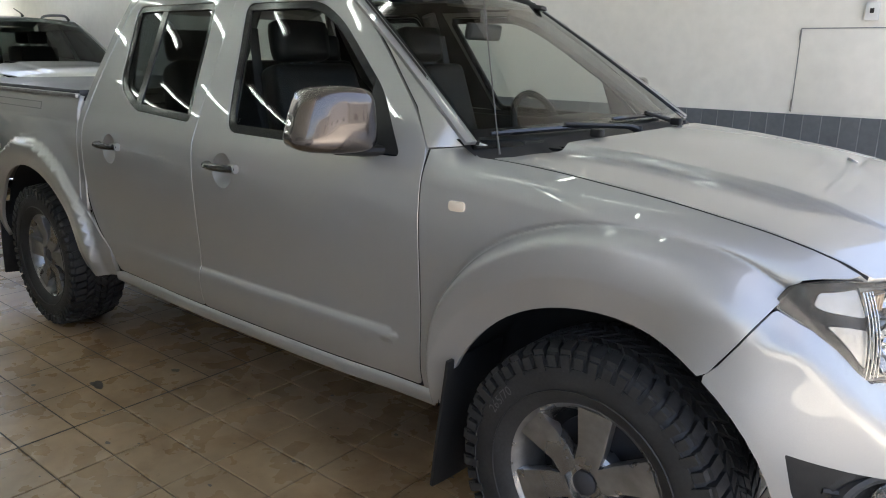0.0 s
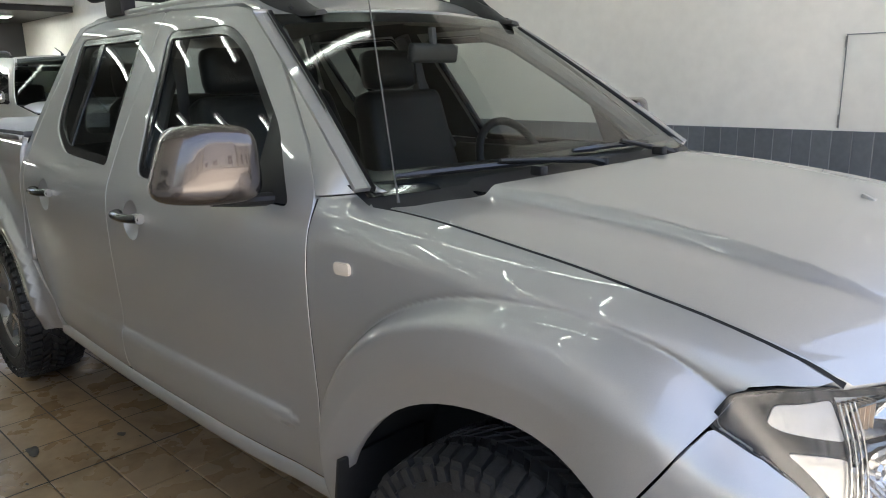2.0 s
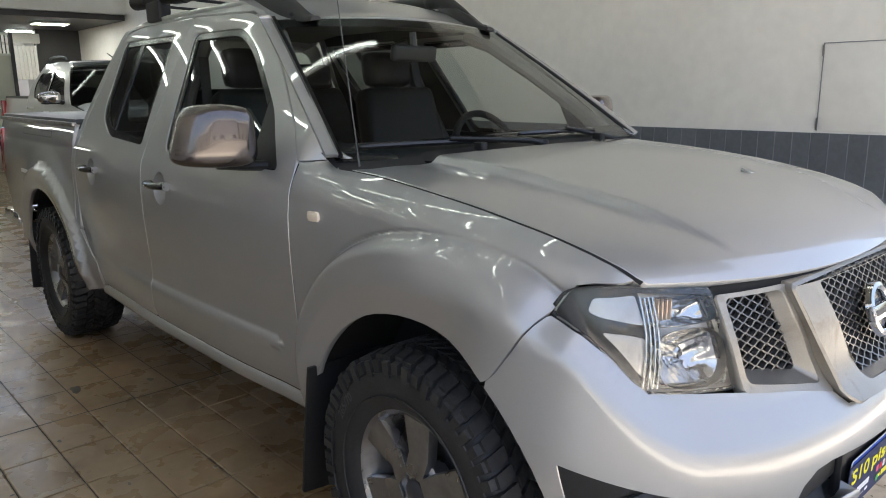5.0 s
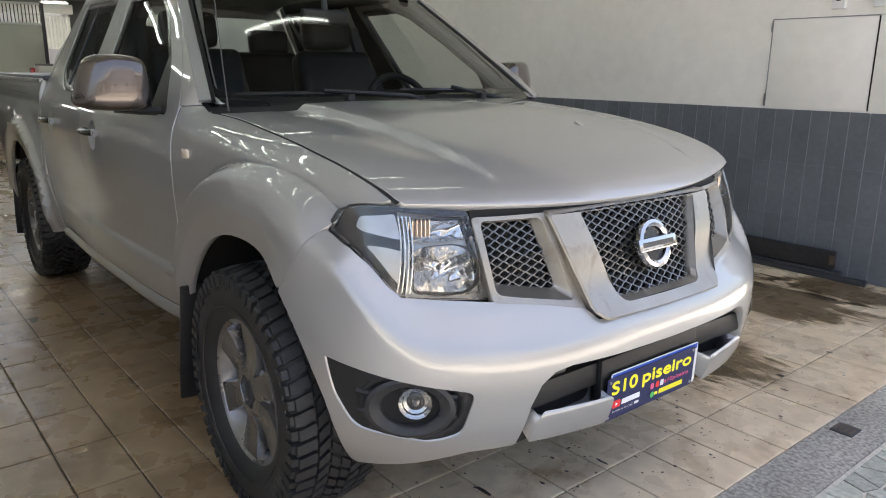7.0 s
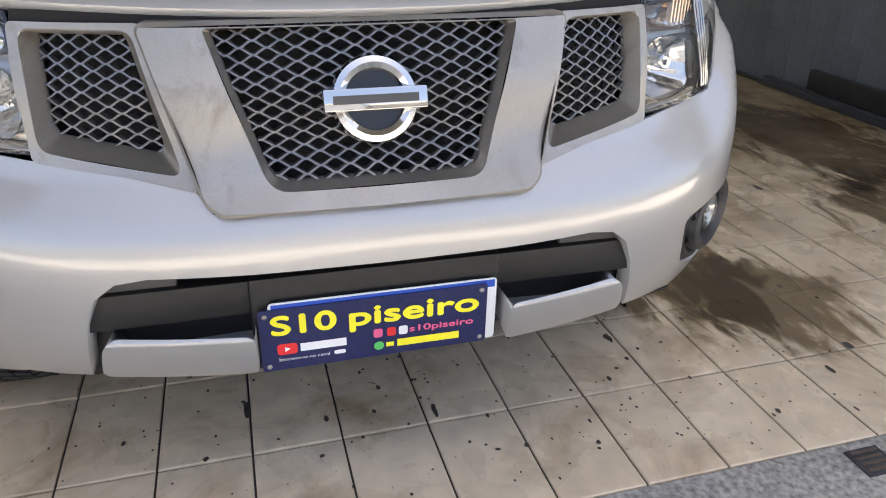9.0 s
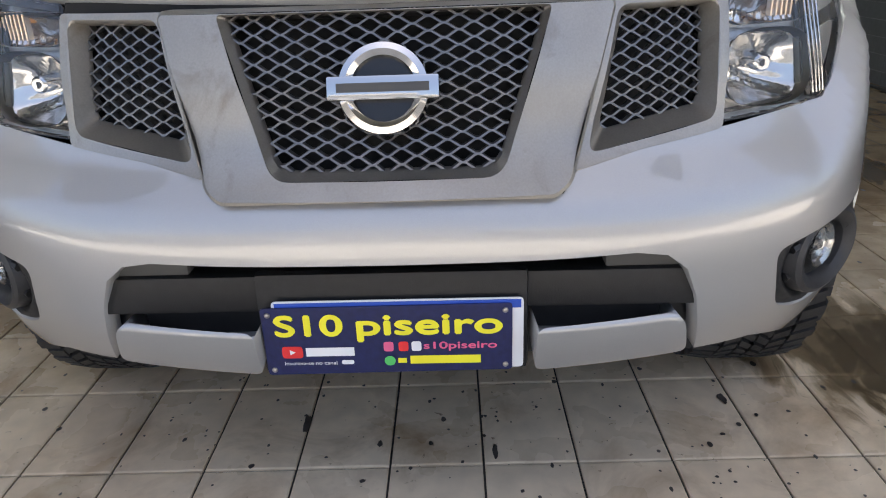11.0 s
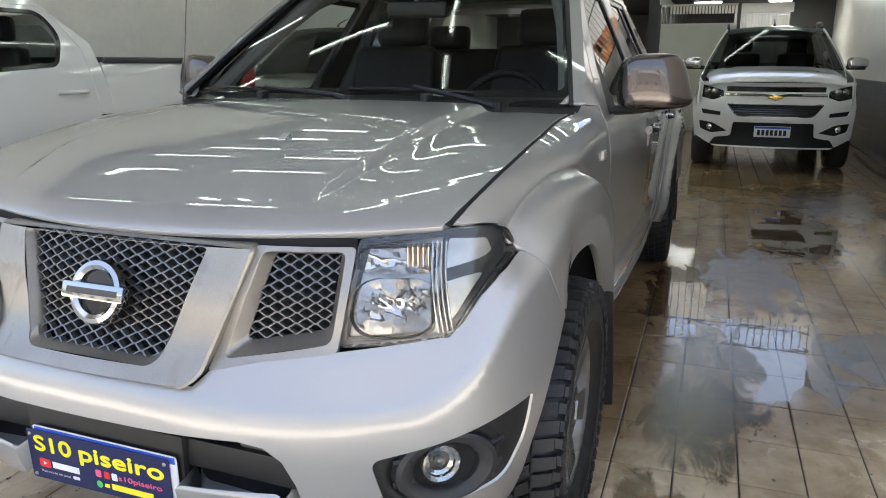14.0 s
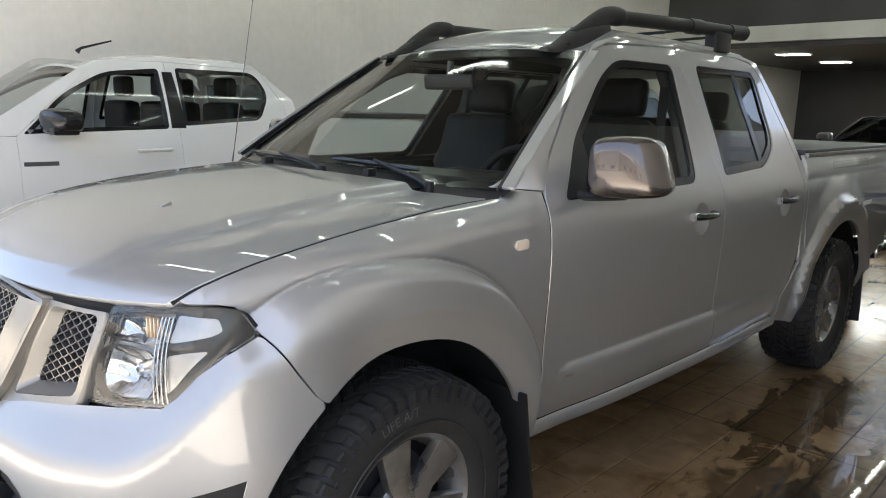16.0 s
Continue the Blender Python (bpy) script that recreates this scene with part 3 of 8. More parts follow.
# gate in the rear bay
gate = thing("sheet_gate", "grey sheet-metal gate with a slatted top", "gate")
gate["kind"] = "structure"
GX = BACK_X - 0.25
part("sheet", boxes((GX - 0.03, GX, -0.18, 1.27, 0.06, 2.02), bevel=0.004), M["gate"], gate)
for y in (-0.19, 1.28):
    part("gate_post", boxes((GX - 0.06, GX + 0.03, y - 0.03, y + 0.03, 0, 2.42), bevel=0.004), M["dark_steel"], gate)
for z in (0.05, 2.04, 2.40):
    part("gate_rail", boxes((GX - 0.05, GX + 0.02, -0.20, 1.29, z - 0.02, z + 0.02), bevel=0.003), M["steel_beam"], gate)
slat = boxes((GX - 0.02, GX, -0.008, 0.008, 2.05, 2.39))
slat_ob = part("slat", slat, M["dark_steel"], gate, smooth=0)
slat_ob.location.y = -0.13
for k in range(1, 24):
    o = new("slat", slat_ob.data)
    o.parent = gate
    o.location.y = -0.13 + 0.06 * k
part("threshold", boxes((GX - 0.2, GX + 0.25, -0.3, 1.35, -0.005, 0.05), bevel=0.01), M["concrete"], gate)
inner_gate = thing("white_gate", "white ribbed gate open to the yard", "gate")
inner_gate["kind"] = "structure"
for k in range(14):
    part("rib", boxes((BACK_X - 3.0, BACK_X - 2.96, 1.36 + 0.07 * k, 1.42 + 0.07 * k, 1.65, 2.35), bevel=0.006), M["wall"], inner_gate)
part("gate_head", boxes((BACK_X - 3.05, BACK_X - 2.9, -0.2, 2.4, 2.40, 2.60), bevel=0.01), M["wall"], inner_gate)
part("gate_jamb", boxes((BACK_X - 3.05, BACK_X - 2.9, 1.25, 1.35, 0, 2.40), bevel=0.01), M["wall"], inner_gate)

# hose along the wall and an old timber and bar by its foot
hose = tube(curve([(-10.5, 3.05, 0.012), (-8.6, 3.00, 0.012), (-7.2, 3.10, 0.012), (-5.6, 3.02, 0.012), (-4.2, 3.10, 0.012), (-3.0, 3.13, 0.012), (-1.8, 3.14, 0.012)], 8), 0.013, 8)
tagged(part("hose", hose, M["cable"]), "black hose lying along the foot of the wall", "hose")
timber = boxes((-1.9, -0.10, WALL_Y - 0.075, WALL_Y - 0.03, 0.055, 0.175), bevel=0.008)
tagged(part("timber", timber, M["dark_wood"]), "dark weathered board against the tiled wall", "board")
iron = thing("iron_bar", "long rusty iron bar by the wall", "bar")
part("bar", boxes((-2.3, 0.12, WALL_Y - 0.115, WALL_Y - 0.075, 0.0, 0.035), (-2.3, -0.05, WALL_Y - 0.076, WALL_Y - 0.03, 0.0, 0.05), bevel=0.004), M["dark_steel"], iron)
part("bracket", boxes((-0.125, -0.085, WALL_Y - 0.082, WALL_Y - 0.072, 0.09, 0.15), bevel=0.003), M["wood"], iron)
drain = thing("floor_drain", "small square rusty drain cover in concrete", "drain")
drain.matrix_basis = TURN
part("drain_frame", boxes((0.865, 0.945, 1.02, 1.11, -0.004, 0.002), bevel=0.002), M["dark_steel"], drain)
for k in range(4):
    part("drain_slat", boxes((0.872 + 0.018 * k, 0.880 + 0.018 * k, 1.03, 1.10, 0.001, 0.004)), M["wood"], drain)

# assumed houses across the street, to fill reflections and bounce daylight
for k, (y0, y1, h, mt) in enumerate(((-30, -12, 5.5, "facade"), (-11, 2, 6.5, "wall"), (3, 16, 4.8, "facade"), (17, 32, 6.0, "wall"))):
    house = thing("house", "assumed pale rendered house across the street", "house", group="houses across the street")
    part("wall", boxes((22, 30, y0, y1, -0.03, h)), M[mt], house, smooth=0)
    part("roof", prism([(21.4, h), (30.6, h), (26, h + 1.8)], y1 - y0 + 0.6, Matrix.Translation((0, y1 + 0.3, 0)) @ pose(0, 0, 0, 90, 0, 0)), M["concrete"], house, smooth=0)
    for j in range(3):
        yw = y0 + (y1 - y0) * (j + 0.5) / 3
        w = part("window", boxes((21.95, 22.02, yw - 0.7, yw + 0.7, 1.0, 2.3)), M["gloss_black"], house, smooth=0)
        part("sill", boxes((21.9, 22.02, yw - 0.8, yw + 0.8, 0.92, 1.0)), M["concrete"], w, smooth=0)


# ---- the silver pickup ----
HUB_F, HUB_R, HUB_Z = -0.012, -3.20, 0.375
TRUCK_LABEL = "silver double-cab pickup with black roof bars parked on tiles"
truck = thing("pickup_truck", TRUCK_LABEL, "pickup truck")


def hood_edge_x(y):
    return 0.675 - 0.16 * (np.abs(y) / 0.70) ** 2.2


def hood_z(x, y):
    """Height of the bonnet, with its raised middle between two ridges."""
    y = np.abs(np.asarray(y, float))
    d = np.maximum(hood_edge_x(y) - x, -0.02)
    rise = spl(d, [-0.02, 0, 0.03, 0.08, 0.16, 0.30, 0.60, 0.95, 1.2], [-0.03, 0, 0.028, 0.056, 0.086, 0.122, 0.172, 0.203, 0.21])
    z = 0.972 + 0.025 * (y / 0.7) ** 2 + rise * (1 - 0.20 * (y / 0.72) ** 2)
    yr = spl(x, [-0.5, 0.1, 0.35, 0.6, 0.75], [0.50, 0.47, 0.455, 0.41, 0.40])
    return z + 0.019 * step(yr + 0.020 - y, 0, 0.032) * step(d, 0.03, 0.30) - 0.004 * np.exp(-((y - yr - 0.05) / 0.05) ** 2) * step(d, 0.1, 0.4)


def cut_y(x):
    """Half the width of the bonnet at the line where it meets the wing."""
    return spl(x, [-0.65, -0.45, 0.0, 0.30, 0.45, 0.56], [0.79, 0.755, 0.755, 0.745, 0.725, 0.69])


def shoulder(u):
    """1 on the lip of the arch, then a crisp ridge that runs out hollow into the wing."""
    u = np.clip(u, 0, 1)
    return np.where(u < 0.12, 1 - 1.4 * u * u / 0.24, (1 - u) ** 1.75 * 0.916 / 0.88**1.75)


def crease_r(x, z):
    """Radius of the crease round the front arch, and the angle it is taken at."""
    a = np.degrees(np.arctan2(z - HUB_Z, x - HUB_F)) % 360
    a = np.where(a > 270, 0, a)
    ro = spl(a, [0, 40, 56, 60, 69, 79, 91, 104, 120, 130, 147, 156, 168, 185, 270], [0.73, 0.718, 0.706, 0.702, 0.692, 0.680, 0.669, 0.662, 0.655, 0.646, 0.622, 0.592, 0.556, 0.545, 0.54])
    return ro, a


def ledge(x, z):
    """0 above the crease round the front arch, rising over a rounded ledge to 1 on the face of the flare."""
    ro, a = crease_r(x, z)
    wide = spl(a, [0, 40, 56, 66, 77, 90, 110, 125, 150, 180, 270], [0.09, 0.085, 0.075, 0.064, 0.054, 0.046, 0.042, 0.040, 0.034, 0.030, 0.03])
    u = np.clip((ro - np.hypot(x - HUB_F, z - HUB_Z)) / wide, 0, 1)
    return 1 - (1 - u) ** 2.1


def crease_z(x):
    """Height of the crease over the front of the arch."""
    return spl(x, [-0.1, 0.0, 0.1, 0.2, 0.3, 0.36, 0.40], [1.042, 1.044, 1.044, 1.031, 1.003, 0.972, 0.950])


def flare(x, z):
    rf = np.hypot(x - HUB_F, z - HUB_Z)
    rr = np.hypot(x - HUB_R, z - HUB_Z)
    bf = 0.058 * ledge(x, z) - 0.016 * np.clip((0.548 - rf) / 0.075, 0, 1) * (rf < 0.7)
    br = 0.040 * shoulder((rr - 0.594) / 0.036) + 0.020 * (1 - step(rr, 0.59, 0.74)) - 0.012 * (1 - step(rr, 0.48, 0.57))
    return np.maximum(bf, 0) * (x > -1.6) + np.maximum(br, 0) * (x < -1.6)


def side_y(x, z):
    """Half the width of the body at a point of its side."""
    x, z = np.asarray(x, float), np.asarray(z, float)
    prof = spl(z, [0.25, 0.40, 0.48, 0.56, 0.63, 0.66, 0.75, 0.92, 1.02, 1.10, 1.165, 1.30, 1.45, 1.60, 1.66, 1.70, 1.72],
               [0.80, 0.835, 0.862, 0.870, 0.870, 0.870, 0.876, 0.884, 0.882, 0.869, 0.841, 0.775, 0.695, 0.617, 0.585, 0.552, 0.52])
    narrow = spl(x, [-4.6, -4.2, -2.6, -1.5, -1.0, -0.6, -0.3, 0.0, 0.20, 0.37, 0.6], [-0.02, -0.008, 0.0, 0.0, -0.012, -0.028, -0.036, -0.044, -0.070, -0.104, -0.15])
    y = prof + narrow + 0.0105 * (1 - (1 - np.clip((0.606 - z) / 0.034, 0, 1)) ** 2.1) * (1 - (1 - np.clip((-x - 0.690 - 0.030 * np.clip(np.abs(z - 0.585) / 0.02, 0, 1.5) ** 2) / (0.030 + 0.35 * np.clip((0.570 - z) / 0.10, 0, 1)), 0, 1)) ** 2) * step(x, -2.5, -1.8)
    # the wing rolls over towards the bonnet
    zc = hood_z(x, cut_y(x))
    low = zc - 0.090
    t = np.clip((z - low) / 0.090, 0, 1.15)
    base = spl(np.minimum(z, low), [0.25, 0.40, 0.48, 0.56, 0.75, 0.92, 1.02, 1.10], [0.80, 0.835, 0.862, 0.872, 0.876, 0.884, 0.882, 0.878]) + narrow
    wing = base - (base - cut_y(x)) * t**2.3
    w = step(x, -0.62, -0.50)
    y = y * (1 - w) + wing * w
    # lower cab corner tucks in behind the rear window
    return y + flare(x, z)


def S(x, z):
    return x, side_y(x, z), z


def arc(cx, cz, r, a0, a1, n=16):
    return [(cx + r * math.cos(radians(a0 + (a1 - a0) * k / n)), cz + r * math.sin(radians(a0 + (a1 - a0) * k / n))) for k in range(n + 1)]


def both(name, outline, fn, mat, parent=truck, label="", **kw):
    """A sheet on each side of the car."""
    return [panel(name, outline, fn, mat, parent, mirror=m, flip=not kw.get("keep", False), label=label, **{k: v for k, v in kw.items() if k != "keep"}) for m in (False, True)]


# wing (front fender)
FENDER_Z = lambda x: float(hood_z(x, cut_y(x)))
# doors with the frames of their windows


def raked(points):
    """The upper body leans back a little towards the roof."""
    return [(x - 1.6 * float(np.interp(z, [1.165, 1.30, 1.45, 1.60, 1.66, 1.72], [0, 0.008, 0.018, 0.026, 0.025, 0.020])), z) for x, z in points]


WIN_F = rounded([(-0.70, 1.140), *raked([(-1.545, 1.150), (-1.668, 1.612)]), (-1.29, 1.612), (-1.135, 1.54), (-0.845, 1.325)], [0.03, 0.05, 0.05, 0.12, 0.10, 0.05], 6)
WIN_R = rounded(raked([(-1.795, 1.165), (-2.235, 1.185), (-2.42, 1.275), (-2.50, 1.622), (-1.872, 1.622)]), [0.03, 0.06, 0.08, 0.06, 0.04], 6)
door_f = [(-0.611, 0.442), (-0.603, 0.80), (-0.608, 1.170), (-0.70, 1.278), (-0.885, 1.437), (-1.045, 1.565), (-1.145, 1.625), (-1.265, 1.662), *raked([(-1.75, 1.683), (-1.733, 1.15)]), (-1.726, 0.80), (-1.735, 0.444)]
door_r = [(-1.741, 0.444), (-1.732, 0.80), (-1.739, 1.15), *raked([(-1.756, 1.683), (-2.35, 1.680), (-2.50, 1.662), (-2.545, 1.61), (-2.60, 1.38)]), (-2.635, 1.15), (-2.645, 0.90), (-2.635, 0.76), (-2.58, 0.635), (-2.478, 0.520), (-2.452, 0.446)]
CUP_Z = 1.013


def cup_ring(xh):
    return [(xh - 0.006 + 0.060 * math.cos(2 * math.pi * k / 24), CUP_Z + 0.064 * math.sin(2 * math.pi * k / 24)) for k in range(24)]


doors_f = both("front_door", rounded(door_f, [0.02, 0.3, 0.05, 0.1, 0.1, 0.1, 0.1, 0.08, 0.02, 0.2, 0.2, 0.02], 4), S, M["silver"], holes=[WIN_F, cup_ring(-1.530)], size=0.013)
doors_r = both("rear_door", rounded(door_r, [0.02, 0.2, 0.2, 0.02, 0.1, 0.06, 0.05, 0.1, 0.1, 0.1, 0.1, 0.1, 0.04, 0.02], 4), S, M["silver"], holes=[WIN_R, cup_ring(-2.380)], size=0.013)
# pillar along the windscreen, and the roof's edge above the doors
pillar = [(-0.612, 1.176), (-0.470, 1.185), (-0.490, 1.190), (-0.600, 1.267), (-0.745, 1.367), (-0.890, 1.466), (-1.035, 1.565), (-1.125, 1.626), (-1.18, 1.662), (-1.34, 1.698)]
pillar += raked([(-1.80, 1.716), (-2.40, 1.708), (-2.58, 1.672), (-2.64, 1.50), (-2.685, 1.22)]) + [(-2.69, 0.70), (-2.650, 0.70), (-2.655, 0.90), (-2.645, 1.15)]
pillar += raked([(-2.61, 1.38), (-2.555, 1.61), (-2.51, 1.67), (-2.35, 1.688), (-1.75, 1.691)]) + [(-1.265, 1.670), (-1.140, 1.632), (-1.040, 1.572), (-0.880, 1.444), (-0.695, 1.285)]
both("cab_side", pillar, S, M["silver"])
# sill
def sill_fn(x, z):
    return x, side_y(x, 0.45) - flare(x, 0.45) - 0.014 + 0.018 * np.sqrt(np.clip(1 - ((z - 0.411) / 0.030) ** 2, 0, 1)), z


both("sill", [(-0.56, 0.386), (-0.56, 0.436), (-0.62, 0.4365), (-1.73, 0.4385), (-2.43, 0.440), (-2.49, 0.43), (-2.49, 0.388)], sill_fn, M["silver"], size=0.010)
# load bed side
bed_arch = arc(HUB_R, HUB_Z, 0.485, -8, 190, 30)
BED_TOP = 1.225
bed = [(-2.515, 0.405), (-2.64, 0.385)] + [p for p in bed_arch if p[1] > 0.40] + [(-3.72, 0.50), (-4.30, 0.60), (-4.345, 0.80), (-4.36, BED_TOP), (-2.70, BED_TOP), (-2.70, 0.76), (-2.655, 0.69), (-2.588, 0.62), (-2.50, 0.535), (-2.505, 0.46)]


def bed_fn(x, z):
    y = side_y(x, np.minimum(z, 1.10))
    return x, y - 0.030 * np.clip((z - 1.10) / 0.125, 0, 1) ** 2, z


both("bed_side", bed, bed_fn, M["silver"], size=0.02)
# bonnet
ys = np.linspace(-0.69, 0.69, 31)
hood = [(float(hood_edge_x(y)), y) for y in ys]
right_cut = [(x, float(cut_y(x)) - 0.0085) for x in np.linspace(0.50, -0.42, 20)]
hood += right_cut + [(-0.40 + 0.10 * (1 - (y / 0.74) ** 2), y) for y in np.linspace(0.70, -0.70, 21)] + [(x, -y) for x, y in right_cut[::-1]]
panel("bonnet", hood, lambda x, y: (x, y, hood_z(x, y)), M["silver"], truck, size=0.011, depth=0.03)


# windscreen and roof
def screen(y, v):
    """v runs from the foot (0) to the head (1) of the windscreen."""
    half = 0.753 - 0.171 * v
    x = -0.486 - 0.660 * v + (0.085 + 0.03 * v) * (1 - (y / half) ** 2)
    z = 1.178 + 0.452 * v + 0.018 * (1 - (y / half) ** 2) * v + 0.008 * np.sin(math.pi * v)
    return x, y, z


ws = [(-0.753 + 0.171 * v, v) for v in np.linspace(0, 1, 12)] + [(y, 1.0) for y in np.linspace(-0.56, 0.56, 12)] + [(0.753 - 0.171 * v, v) for v in np.linspace(1, 0, 12)]


def screen_out(k):
    return lambda y, v: tuple(c + k * n for c, n in zip(screen(y, v), (0.6, 0, 0.8)))


inner_ws = [(-0.722 + 0.171 * v, v) for v in np.linspace(0.10, 0.93, 10)] + [(0.722 - 0.171 * v, v) for v in np.linspace(0.93, 0.10, 10)]
windscreen = panel("windscreen", ws, screen, M["screen"], truck, size=0.05, depth=0, label="clear laminated windscreen")
panel("windscreen_border", ws, screen_out(-0.004), M["gloss_black"], windscreen, holes=[rounded(inner_ws, 0.06, 4)], size=0.05, depth=0, label="black printed edge of the glass")
for sg in (-1, 1):
    for nm, inner, outer, k, mat_ in (("pillar_edge", -0.004, 0.034, 0.009, M["silver"]), ("screen_rubber", -0.018, -0.0045, 0.006, M["black"])):
        edge = [(sg * (0.753 + inner - 0.171 * v), v) for v in np.linspace(0.01, 0.985, 14)] + [(sg * (0.753 + outer - 0.171 * v), v) for v in np.linspace(0.985, 0.01, 14)]
        panel(nm, edge, screen_out(k), mat_, truck, size=0.02, depth=0.012, flip=sg < 0)


def roof_fn(x, y):
    side = 1.722 - 0.02 * step(-x, 2.0, 2.65) - 0.112 * step(x, -1.45, -1.05)
    edge = np.clip((np.abs(y) - 0.38) / 0.19, 0, 1.2)
    return x, y, side + 0.045 * (1 - (y / 0.62) ** 2) - 0.012 * edge**2 - 0.10 * step(-x, 2.45, 2.72) ** 2


front_edge = [(float(screen(y, 1.0)[0]) - 0.006, y) for y in np.linspace(-0.565, 0.565, 17)]
roof = front_edge + [(-1.20, 0.565), (-1.4, 0.553), (-2.4, 0.553), (-2.62, 0.54), (-2.69, 0.48)] + [(-2.69, -0.48), (-2.62, -0.54), (-2.4, -0.553), (-1.4, -0.553), (-1.20, -0.565)]
panel("roof", roof, roof_fn, M["silver"], truck, size=0.04, depth=0.02)

# side glass
for mirror in (False, True):
    d = doors_f[mirror]
    g = panel("window", WIN_F, lambda x, z: (x, side_y(x, z) - 0.014, z), M["glass"], d, size=0.05, depth=0, mirror=mirror, flip=True)
    d = doors_r[mirror]
    g = panel("window", WIN_R, lambda x, z: (x, side_y(x, z) - 0.014, z), M["tint"], d, size=0.05, depth=0, mirror=mirror, flip=True)

# front bumper: wraps round the nose; s runs along it from the middle
PLAN = curve([(0.815, 0.0), (0.805, 0.25), (0.762, 0.48), (0.695, 0.64), (0.607, 0.765), (0.48, 0.853), (0.35, 0.897), (0.22, 0.913), (0.12, 0.912)], 24)
PLAN = np.array(PLAN)
PLAN_S = np.r_[0, np.cumsum(np.hypot(*np.diff(PLAN, axis=0).T))]


def plan(s):
    a = np.abs(s)
    x, y = np.interp(a, PLAN_S, PLAN[:, 0]), np.interp(a, PLAN_S, PLAN[:, 1])
    return x, y * np.sign(s)


def plan_soft(s):
    """The plan line and its inward normal, smoothed."""
    a = np.abs(np.asarray(s, float))
    x = sum(np.interp(np.abs(a + o), PLAN_S, PLAN[:, 0]) for o in (-0.03, -0.015, 0, 0.015, 0.03)) / 5
    y = sum(np.interp(np.abs(a + o), PLAN_S, PLAN[:, 1]) * np.sign(a + o + 1e-12) for o in (-0.03, -0.015, 0, 0.015, 0.03)) / 5
    e = 0.03
    dx = np.interp(a + e, PLAN_S, PLAN[:, 0]) - np.interp(np.abs(a - e), PLAN_S, PLAN[:, 0])
    dy = np.interp(a + e, PLAN_S, PLAN[:, 1]) - np.interp(np.abs(a - e), PLAN_S, PLAN[:, 1]) * np.sign(a - e + 1e-12)
    k = np.hypot(dx, dy)
    sg = np.where(np.asarray(s) < 0, -1.0, 1.0)
    return x, y * sg, -dy / k, dx / k * sg


def s_of_y(y):
    a = np.interp(abs(y), PLAN[:, 1], PLAN_S)
    return float(a) * (1 if y >= 0 else -1)


def s_of_x(x):
    return float(np.interp(-x, -PLAN[:, 0], PLAN_S))


LEDGE_S = [0, s_of_y(0.66), s_of_y(0.72), s_of_y(0.775), s_of_y(0.815), s_of_y(0.846), s_of_x(0.43), s_of_x(0.36), s_of_x(0.28), s_of_x(0.20), PLAN_S[-1]]
LEDGE_Z = [0, 0.0, 0.008, 0.035, 0.078, 0.122, 0.168, 0.202, 0.232, 0.255, 0.268]


def nose_in(s, z):
    """How far the nose lies behind the bumper's fullest line; its ledge narrows as it climbs along the foot of the lamp."""
    a = np.abs(s)
    tip = step(a, 0.70, 1.04)
    tight = 1 + 0.7 * tip - 0.3 * step(a, 1.06, 1.22)
    deep = 1 - 0.36 * tip - 0.06 * step(a, 1.06, 1.22)
    zz = 0.775 + (z - 0.775 - spl(a, LEDGE_S, LEDGE_Z)) * np.where(z > 0.775 + spl(a, LEDGE_S, LEDGE_Z), 1.0, tight)
    zz = np.where(z < 0.60, z, np.maximum(zz, 0.60))
    o = spl(zz, [0.30, 0.38, 0.44, 0.52, 0.60, 0.64, 0.675, 0.71, 0.745, 0.775, 0.81, 0.86, 0.96, 1.0], [0.10, 0.045, 0.02, 0.006, 0.0, 0.003, 0.016, 0.044, 0.074, 0.090, 0.100, 0.112, 0.150, 0.165])
    lean = 0.026 * tip * step(z, 0.60, 0.88) + 0.022 * np.exp(-((a - 1.045) / 0.06) ** 2) * step(z, 0.84, 0.93)
    return np.where(z < 0.60, o, o * deep) + lean


def nose(s, z, out=0.0):
    x, y, nx, ny = plan_soft(s)
    o = nose_in(s, z) - out
    return x + nx * o, y + ny * o, z


def lamp_x(y, z, back=0.0):
    """The face of the headlamp."""
    return spl(np.abs(y), [0.48, 0.56, 0.65, 0.717, 0.762, 0.785, 0.802, 0.82], [0.641, 0.624, 0.592, 0.555, 0.510, 0.470, 0.420, 0.35]) - 0.29 * (z - 0.76) + 0.012 * np.sin(math.pi * np.clip((z - 0.75) / 0.23, 0, 1)) - back


def s_near(x, y, z):
    """Where along the nose a point lies nearest."""
    s = np.linspace(0.2, PLAN_S[-1], 400)
    q = nose(s, np.full(400, z))
    return float(s[np.argmin((q[0] - x) ** 2 + (q[1] - y) ** 2)])


NOSE_X, NOSE_Z = np.linspace(0.05, 0.62, 115), np.linspace(0.50, 1.06, 57)
NOSE_Y = []
for z_ in NOSE_Z:
    s_ = np.linspace(0.1, PLAN_S[-1], 500)
    q_ = nose(s_, np.full(500, min(z_, 1.0)))
    NOSE_Y.append(np.interp(NOSE_X, q_[0][::-1], q_[1][::-1]))
NOSE_Y = np.array(NOSE_Y)
for _ in range(6):
    NOSE_Y[1:-1] = (NOSE_Y[:-2] + 2 * NOSE_Y[1:-1] + NOSE_Y[2:]) / 4
    NOSE_Y[:, 1:-1] = (NOSE_Y[:, :-2] + 2 * NOSE_Y[:, 1:-1] + NOSE_Y[:, 2:]) / 4


